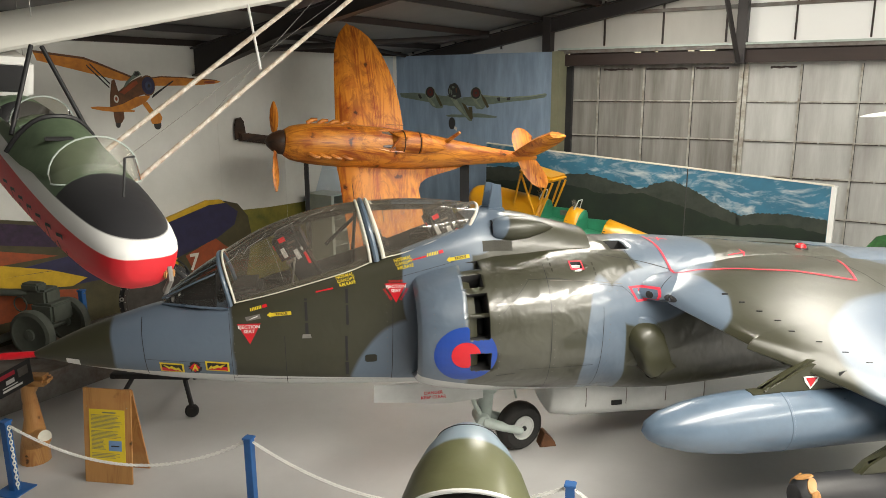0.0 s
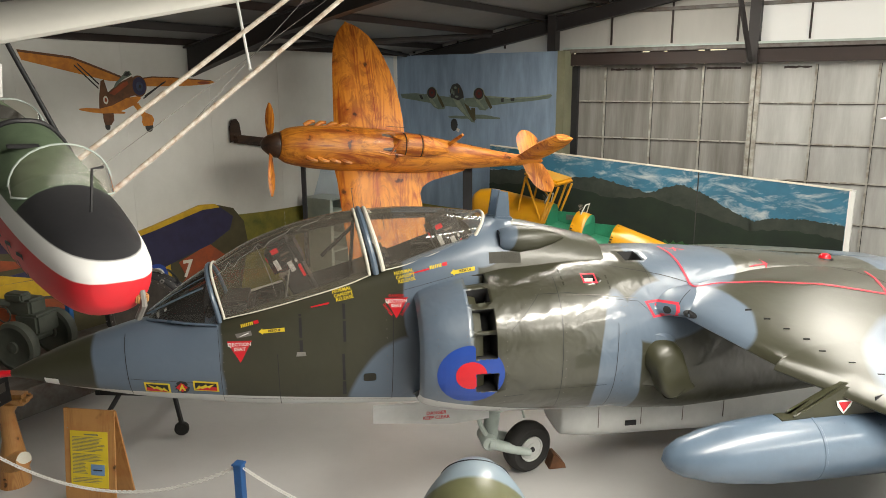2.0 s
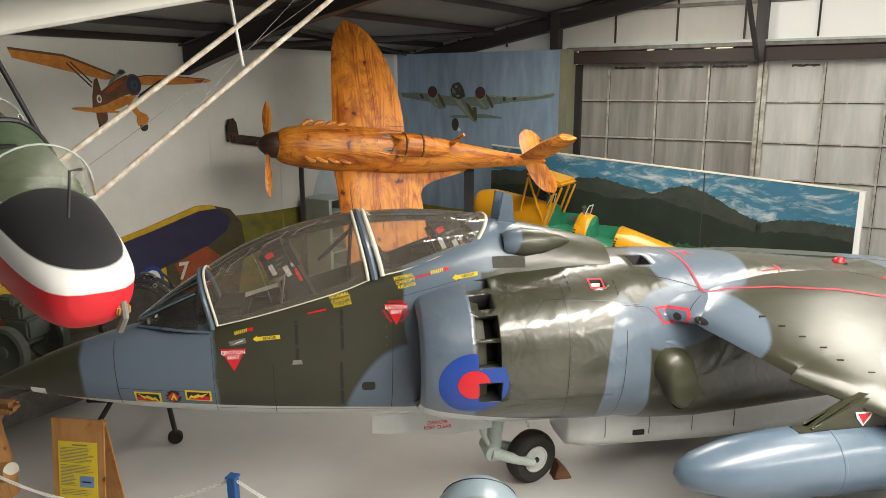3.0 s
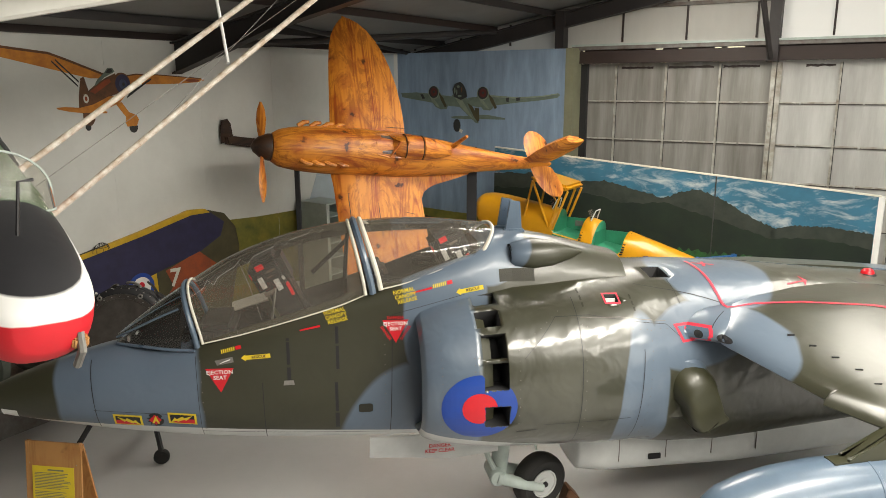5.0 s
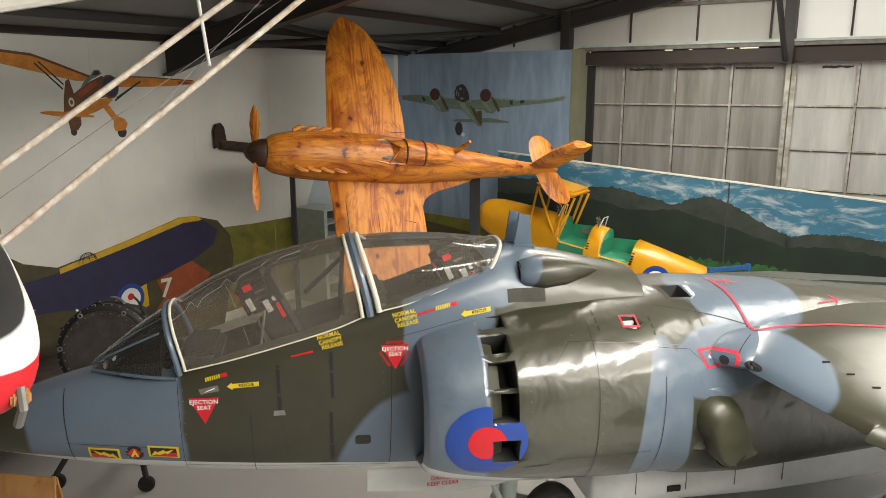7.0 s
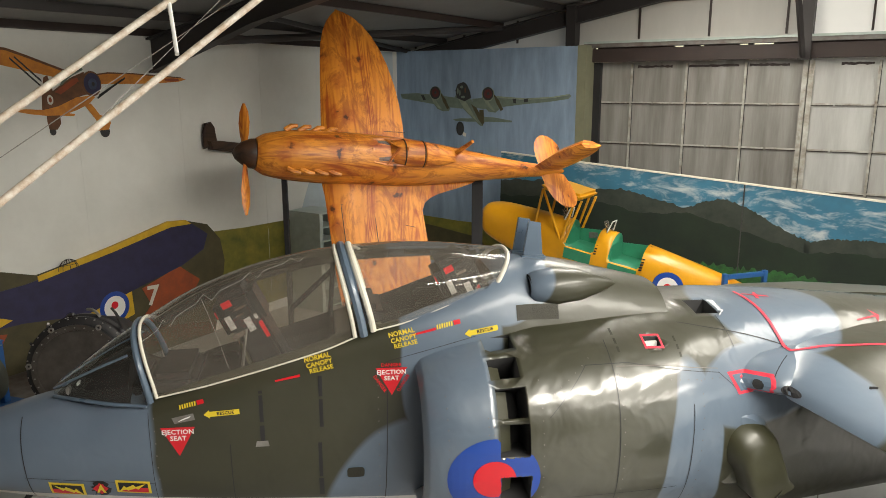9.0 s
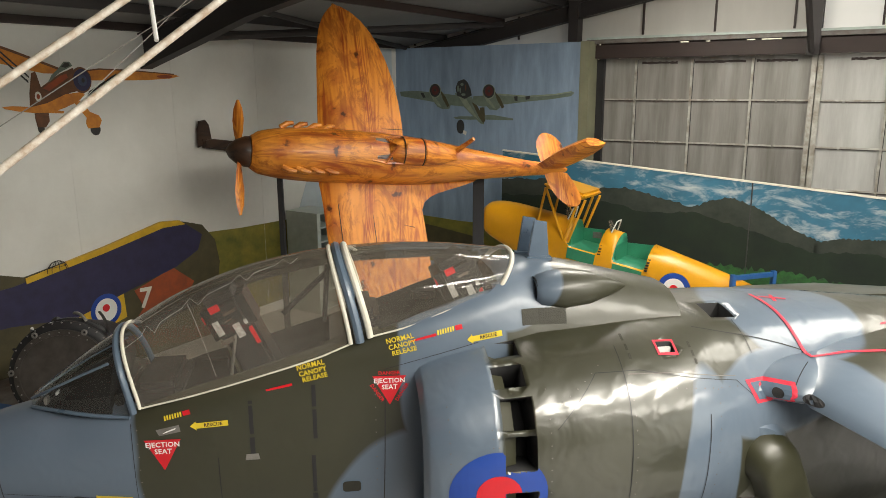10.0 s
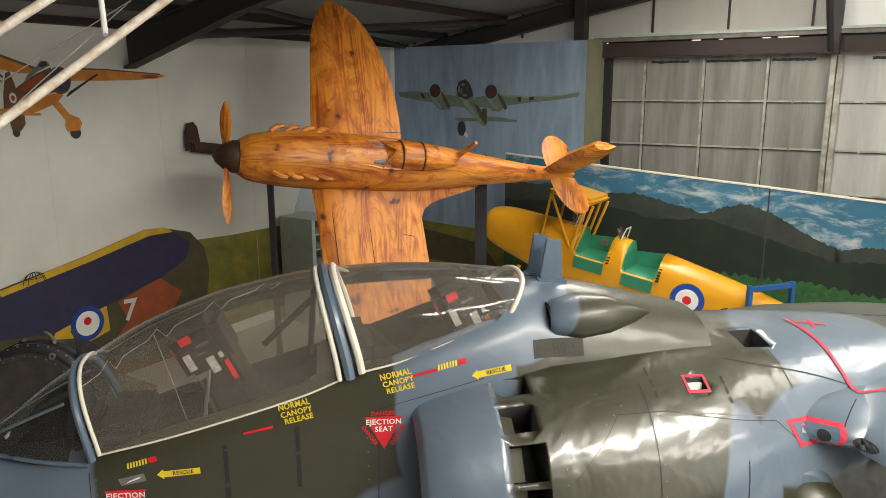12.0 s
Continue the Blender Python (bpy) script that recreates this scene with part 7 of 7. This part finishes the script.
part("bullet", lathed([(0.30, 0.19), (0.27, 0.26), (0.15, 0.33), (0.01, 0.35)], EM, 28), M_black, en)
for k in range(36):
    a = 2 * math.pi * k / 36
    part("flange_bolt", lathed([(0.012, 0), (0.012, 0.022), (0.004, 0.024)], EM @ pose(0.69 * math.cos(a), 0.69 * math.sin(a), 0.30), 6), M_steel, en)
for k in range(14):
    a = 2 * math.pi * k / 14
    part("guide_vane", boxed(0.26, 0.37, -0.008, 0.008, 0.20, 0.30, EM @ pose(0, 0, 0, 0, 0, math.degrees(a))), M_black, en, smooth=False)
for k in range(5):
    a = radians(40 + 28 * k)
    part("pipe", tubed([EM @ Vector((0.75 * math.cos(a + q * 0.15), 0.75 * math.sin(a + q * 0.15), 0.2 - 0.25 * q)) for q in range(5)], 0.018, 6), M_steel if k % 2 else M_black, en)
part("label_plate", boxed(-0.08, 0.12, 0.60, 0.605, 0.05, 0.2, EM @ pose(0, 0, 0, 0, 0, 25) @ pose(0, 0.1, 0)), M_white, en, smooth=False)
for sx in (-0.55, 0.55):
    part("trolley_beam", boxed(sx - 0.04, sx + 0.04, -0.65, 1.5, 0.62, 0.70, bevel=0.01), M_black, en)
    for y in (-0.55, 1.3):
        part("trolley_leg", tubed([(sx * 0.6, y + (0.3 if y < 0 else -0.3), 0.66), (sx * 1.02, y, 0.20), (sx * 1.02, y, 0.14)], 0.035, 8), M_black, en)
        part("castor", lathed([(0.03, -0.03), (0.08, -0.035), (0.10, -0.02), (0.10, 0.02), (0.08, 0.035), (0.03, 0.03)], pose(sx * 1.02, y, 0.10, 90, 0, 20), 18), M_rubber, en)
    part("cradle", tubed([(sx, -0.3, 0.5), (sx * 0.9, -0.3, 1.15)], 0.04, 8), M_black, en)
    part("cradle", tubed([(sx, 1.0, 0.5), (sx * 0.8, 1.0, 1.2)], 0.04, 8), M_black, en)
for y in (-0.6, 1.4):
    part("trolley_cross", boxed(-0.55, 0.55, y - 0.04, y + 0.04, 0.62, 0.70, bevel=0.01), M_black, en)

# A-board
sg = thing("display_board", pose(-4.38, 7.30, 0, 0, 0, -5), "brown plywood A-frame board with a yellow information sheet", "sign board")
LB = pose(0, 0.03, 0, -7.5, 0, 0)
part("front_leaf", boxed(-0.315, 0.315, -0.012, 0.012, 0.0, 1.20, LB, 0.003), M_ply, sg)
part("rear_leaf", boxed(-0.315, 0.315, -0.012, 0.012, 0.0, 1.19, pose(0, 0.43, 0, 10.5, 0, 0), 0.003), M_ply, sg)
for sx in (-1, 1):
    part("hinge_batten", boxed(sx * 0.29 - 0.02, sx * 0.29 + 0.02, 0.165, 0.205, 1.10, 1.19), M_ply, sg, smooth=False)
sheet = part("yellow_sheet", boxed(-0.235, 0.235, -0.020, -0.0165, 0.27, 0.94, LB), M_yellow, sg, "yellow printed information sheet", smooth=False)
part("photo", boxed(0.02, 0.19, -0.023, -0.0205, 0.42, 0.55, LB), mat("photo_blue", (0.16, 0.28, 0.50), 0.4, 0, 0.2, 6), sheet, smooth=False)
part("photo_shape", boxed(0.05, 0.16, -0.0255, -0.0235, 0.475, 0.49, LB), M_black, sheet, smooth=False)
part("text_bar", boxed(-0.06, 0.12, -0.0225, -0.0205, 0.895, 0.91, LB), M_olive, sheet, smooth=False)
rnd = random.Random(3)
for k in range(26):
    z = 0.865 - 0.0165 * k - (0.02 if k > 10 else 0)
    x1 = 0.20 - rnd.random() * 0.12 if z > 0.58 else -0.02 - rnd.random() * 0.05
    part("text_bar", boxed(-0.21, x1, -0.0222, -0.0205, z, z + 0.006), M_olive, sheet, smooth=False).matrix_local = LB
for k in range(4):
    z = 0.38 - 0.018 * k
    part("text_bar", boxed(-0.21, 0.16 - 0.05 * (k % 2), -0.0222, -0.0205, z, z + 0.006), M_olive, sheet, smooth=False).matrix_local = LB
for sx in (-0.265, 0.265):
    for z in (0.23, 0.97):
        part("screw", lathed([(0.006, 0), (0.004, 0.004)], LB @ pose(sx, -0.016, z, 90, 0, 0), 8), M_steel, sg)

# blue rope posts with white chain
POSTS = [(-5.45, 7.11), (-2.40, 6.82), (1.13, 5.98), (3.9, 4.6)]


def rope_post(x, y):
    p = thing("barrier_post", pose(x, y, 0, 0, 0, -14), "blue painted square barrier post on a flat base", "barrier post", "chain barrier posts")
    part("upright", boxed(-0.045, 0.045, -0.045, 0.045, 0.015, 0.90, bevel=0.004), M_post, p)
    part("cap", boxed(-0.058, 0.058, -0.058, 0.058, 0.90, 0.925, bevel=0.006), M_post, p)
    part("base", boxed(-0.17, 0.17, -0.17, 0.17, 0, 0.015, bevel=0.003), M_post, p)
    part("hook", tubed([(0.045, 0, 0.86), (0.065, 0, 0.855), (0.065, 0, 0.87)], 0.006, 6), M_steel, p)
    return p


for x, y in POSTS:
    rope_post(x, y)
rope_post(-6.72, 11.23).location.z = 0.44


def chain(p0, p1, sag, link=0.062):
    """A hanging chain of oval links, every other one turned."""
    p0, p1 = Vector(p0), Vector(p1)
    n = int((p1 - p0).length * (1 + 2.5 * sag * sag) / (link * 0.72))
    ch = thing("barrier_chain", Matrix.Translation(p0), "white plastic link chain hanging between blue posts", "chain", "barrier chains")
    at_ = lambda t: (p1 - p0) * t + Vector((0, 0, -4 * sag * t * (1 - t)))
    me = None
    for k in range(n):
        t = (k + 0.5) / n
        c, d = at_(t), (at_(t + 0.01) - at_(t - 0.01)).normalized()
        if me is None:
            bm = bmesh.new()
            pts = [(0.5 * link * math.cos(a), 0.26 * link * math.sin(a), 0) for a in (2 * math.pi * q / 10 for q in range(10))]
            tube(bm, pts + pts[:1], 0.0065, 5, False)
            ob = part("link", bm, M_chain, ch)
            me = ob.data
        else:
            ob = new("link", me)
            ob.parent = ch
        ob.matrix_local = Matrix.Translation(c) @ d.to_track_quat("X", "Z").to_matrix().to_4x4() @ pose(0, 0, 0, 90 * (k % 2), 0, 0)


chain((-5.40, 7.10, 0.86), (-2.45, 6.83, 0.86), 0.40)
chain((-2.34, 6.81, 0.86), (1.08, 6.0, 0.86), 0.46)
chain((1.18, 5.96, 0.86), (3.85, 4.63, 0.86), 0.40)
chain((-5.40, 7.09, 0.86), (-5.37, 7.06, 0.05), 0.0)

# carved stump stand with a black sign
ss = thing("stump_stand", pose(-5.62, 7.85, 0), "carved tree-trunk stand holding a black sign plate", "sign stand")
bm = bmesh.new()
tube(bm, [(-0.02, 0, 0.0), (0.0, 0, 0.25), (0.02, 0, 0.6), (0.0, 0, 0.95), (0.05, 0, 1.10)], [0.19, 0.17, 0.11, 0.085, 0.12], 16)
part("trunk", bm, M_ply, ss)
part("knot_branch", tubed([(0.0, -0.05, 0.30), (0.16, -0.12, 0.38), (0.24, -0.15, 0.40)], [0.14, 0.11, 0.10], 14), M_ply, ss)
part("cut_end", lathed([(0.10, 0), (0.005, 0.004)], Matrix.Translation((0.24, -0.15, 0.40)) @ Vector((1, -0.4, 0.2)).to_track_quat("Z", "Y").to_matrix().to_4x4(), 16), M_cream, ss)
part("head", boxed(-0.28, 0.30, -0.10, 0.14, 1.06, 1.20, pose(0, 0, 0, 0, 0, 0), 0.05), M_ply, ss)
SG = pose(-0.06, -0.13, 1.20, 48, -28, 10)
sign = part("sign_plate", boxed(-0.24, 0.24, -0.17, 0.17, -0.008, 0.008, SG, 0.003), M_black, ss, "black printed sign plate")
for x0, x1, y0, y1, mt in ((-0.20, 0.02, 0.06, 0.12, M_tape), (-0.18, 0.10, -0.13, -0.10, M_white), (-0.12, 0.0, -0.04, 0.02, M_white), (0.06, 0.20, -0.02, 0.10, M_rail), (-0.18, 0.04, -0.08, -0.065, M_white)):
    part("print_bar", boxed(x0, x1, y0, y1, 0.0085, 0.0105, SG), mt, sign, smooth=False)

# wheel chock by the nose wheel
ck = thing("wheel_chock", pose(1.13, 8.575, 0, 0, 0, 13), "red-brown wooden wheel chock against the tyre", "chock")
part("wedge", prismed([(-0.11, 0), (0.12, 0), (0.10, 0.06), (-0.02, 0.20), (-0.05, 0.20)], 0.20, pose(0, 0.1, 0, 90, 0, 0), 0.012), P_brown, ck)

# wheeled field gun by the wall
pl = thing("display_plinth", HALL @ pose(-11.4, 5.6, 0), "low grey boarded display plinth along the wall", "plinth")
part("top_board", boxed(-0.92, 0.92, -3.2, 3.2, 0.41, 0.44), M_rail, pl, smooth=False)
part("front_board", boxed(0.89, 0.92, -3.2, 3.2, 0, 0.41), M_rail, pl, smooth=False)
part("end_board", boxed(-0.92, 0.89, 3.17, 3.2, 0, 0.41), M_rail, pl, smooth=False)
part("end_board", boxed(-0.92, 0.89, -3.2, -3.17, 0, 0.41), M_rail, pl, smooth=False)
fg = thing("field_gun", pose(-7.10, 10.72, 0.44, 0, 0, -12), "dull green wheeled field gun with a spoked rubber-tyred wheel", "field gun")
M_gun = mat("dull_grey_green_paint", (0.075, 0.085, 0.07), 0.6, 0, 0.3, 4, 0.15, 30)
for y in (-0.35, 0.45):
    w = part("wheel", lathed([(0.30, -0.06), (0.33, -0.085), (0.39, -0.07), (0.41, 0), (0.39, 0.07), (0.33, 0.085), (0.30, 0.06)], pose(0.05, y, 0.41, 90, 0, 0), 36), M_gun, fg)
    part("wheel_disc", lathed([(0.31, -0.03), (0.22, -0.02), (0.20, -0.05), (0.10, -0.05), (0.09, -0.09), (0.005, -0.10), (0.005, 0.05), (0.31, 0.03)], pose(0.05, y, 0.41, 90, 0, 180), 28), M_gun, w)
part("axle", tubed([(0.05, -0.3, 0.41), (0.05, 0.42, 0.41)], 0.05, 10), M_gun, fg)
part("breech", boxed(-0.45, 0.05, 0.0, 0.36, 0.78, 1.05, bevel=0.04), M_gun, fg)
part("optical_box", boxed(-0.40, -0.05, -0.05, 0.18, 1.02, 1.16, bevel=0.03), M_gun, fg)
part("cradle", boxed(-0.25, 0.2, -0.05, 0.45, 0.48, 0.82, bevel=0.04), M_gun, fg)
part("barrel", tubed([(-0.2, 0.15, 0.95), (-1.3, -0.5, 1.10)], [0.07, 0.05], 14), M_gun, fg)
part("trail", tubed([(0.0, 0.15, 0.5), (-1.1, -0.5, 0.08)], 0.07, 10), M_gun, fg)
part("hand_wheel", tubed([(-0.42 + 0.13 * math.cos(a * 0.4488), -0.06, 0.80 + 0.13 * math.sin(a * 0.4488)) for a in range(15)], 0.012, 6), M_gun, fg)
# grey clutter shelf behind it
sh = thing("storage_shelf", HALL @ pose(-12.08, 4.3, 0.44, 0, 0, 90), "grey metal shelf loaded with dull boxes", "shelf")
for z in (0.1, 0.7, 1.3, 1.92):
    part("shelf_board", boxed(-0.7, 0.7, -0.18, 0.18, z, z + 0.03), M_rail, sh, smooth=False)
for sx in (-0.69, 0.69):
    for sy in (-0.17, 0.17):
        part("shelf_post", boxed(sx - 0.015, sx + 0.015, sy - 0.015, sy + 0.015, 0, 1.95), M_rail, sh, smooth=False)
rnd = random.Random(8)
for z in (0.13, 0.73, 1.33):
    x = -0.62
    while x < 0.5:
        wd, h = 0.14 + 0.16 * rnd.random(), 0.18 + 0.25 * rnd.random()
        bx = thing("storage_box", sh.matrix_world @ pose(x + wd / 2, 0, z), "small dull storage box on a metal shelf", "box", "boxes on the shelf")
        part("carton", boxed(-wd / 2, wd / 2, -0.14, 0.14, 0, h, bevel=0.006), (P_brown, P_navy, M_rail, P_olive)[rnd.randrange(4)], bx)
        part("flap_tape", boxed(-0.02, 0.02, -0.142, 0.142, h, h + 0.002), M_cream, bx, smooth=False)
        x += wd + 0.03
# pigeon-hole cabinet in the corner
cb = thing("storage_cabinet", HALL @ pose(-11.75, 13.45, 0), "grey metal cabinet with open pigeon-hole shelves", "cabinet")
part("side_panel", boxed(-0.42, 0.42, -0.36, -0.33, 0, 2.16), M_gear, cb, smooth=False)
part("side_panel", boxed(-0.42, 0.42, 0.33, 0.36, 0, 2.16), M_gear, cb, smooth=False)
part("top_panel", boxed(-0.42, 0.42, -0.33, 0.33, 2.12, 2.16), M_gear, cb, smooth=False)
part("back_panel", boxed(-0.42, -0.40, -0.33, 0.33, 0, 2.12), M_black, cb, smooth=False)
for z in (0.05, 0.45, 0.85, 1.2, 1.52, 1.82):
    part("shelf", boxed(-0.40, 0.42, -0.33, 0.33, z, z + 0.03), M_gear, cb, smooth=False)
part("front_stile", boxed(0.42, 0.44, -0.36, -0.26, 0, 2.16), M_gear, cb, smooth=False)
part("front_stile", boxed(0.42, 0.44, 0.26, 0.36, 0, 2.16), M_gear, cb, smooth=False)

# camouflaged pod standing on a trestle in front of the barrier
pd = thing("wing_pod", pose(0.12, 4.35, 0), "camouflaged tapered wheel pod with a pale open rim", "pod")
M_pod = camo("camouflage_pod", [(0, 0.85, 1.75, 2, 0.60, 2)], (0.10, 0.105, 0.05), (0.20, 0.26, 0.31), coat=0.3, dent=0.08)
PM = Matrix.Translation((0, 0.74, 1.92)) @ Vector((0, -1.0, -0.52)).to_track_quat("Z", "Y").to_matrix().to_4x4() @ Matrix.Diagonal((1.1, 1.1, 0.90, 1))
part("shell", lathed([(0.005, -0.03), (0.10, 0.0), (0.17, 0.05), (0.24, 0.14), (0.33, 0.32), (0.41, 0.55), (0.47, 0.80), (0.50, 1.0), (0.48, 1.0), (0.44, 0.78), (0.02, 0.7)], PM, 40), M_pod, pd)
part("rim", tubed([PM @ Vector((0.49 * math.cos(a), 0.49 * math.sin(a), 1.0)) for a in (2 * math.pi * q / 40 for q in range(41))], 0.018, 8), M_belly, pd)
part("wheel", lathed([(0.2, -0.1), (0.40, -0.12), (0.44, 0), (0.40, 0.12), (0.2, 0.1)], PM @ pose(0, 0, 0.92), 36), M_rubber, pd)
part("seam", tubed([PM @ Vector((0.243 * math.cos(a), 0.243 * math.sin(a), 0.14)) for a in (2 * math.pi * q / 40 for q in range(41))], 0.004, 5), M_black, pd)
for sx in (-0.3, 0.3):
    for y in (-0.2, 0.45):
        part("trestle_leg", tubed([(sx, y, 0), (sx * 0.6, y * 0.8, 1.35 + 0.3 * y)], 0.035, 8), M_post, pd)
    part("trestle_rail", tubed([(sx * 0.8, -0.2, 0.6), (sx * 0.8, 0.42, 0.6)], 0.03, 8), M_post, pd)

# white wing tip reaching in from a neighbouring exhibit, on its stand
wtip = thing("white_wing", pose(8.6, 13.0, 0), "white aircraft wing with a pointed tip on a tall stand", "aircraft wing")
bm = bmesh.new()
skin(bm, [ring(bm, [(x, y0 + (y1 - y0) * u, z + v * th) for u, v in ((0, 0), (0.1, 0.5), (0.4, 0.6), (1, 0), (0.4, -0.3), (0.1, -0.25))]) for x, y0, y1, z, th in ((-1.58, 0.0, 0.06, 4.21, 0.01), (-1.4, -0.1, 0.3, 4.22, 0.07), (-0.8, -0.25, 0.6, 4.26, 0.14), (1.5, -0.3, 1.0, 4.4, 0.22))])
part("panel", bm, M_white, wtip)
part("stand_post", tubed([(0.9, 0.2, 0), (0.9, 0.2, 4.36)], 0.05, 10), M_black, wtip)
part("stand_base", boxed(0.5, 1.3, -0.2, 0.6, 0, 0.03), M_black, wtip, smooth=False)
# leaf-green painted board end by the doors
gb = thing("green_board", pose(7.75, 12.7, 0), "leaf-green painted board with a sloping top edge", "board")
part("panel", prismed([(-0.55, 0), (0.6, 0), (0.6, 2.3), (-0.35, 2.08), (-0.5, 1.9)], 0.04, pose(0, 0, 0, 90, 0, 0)), P_green, gb, smooth=False)
# red beacon on the jet's back
part("beacon_base", lathed([(0.10, 0), (0.09, 0.02), (0.005, 0.022)], pose(3.89, -0.10, 2.615), 20), M_black, jet)
part("beacon", lathed([(0.075, 0), (0.07, 0.03), (0.045, 0.055), (0.005, 0.065)], pose(3.89, -0.10, 2.63), 20), M_mark_red, jet, "red beacon lens")
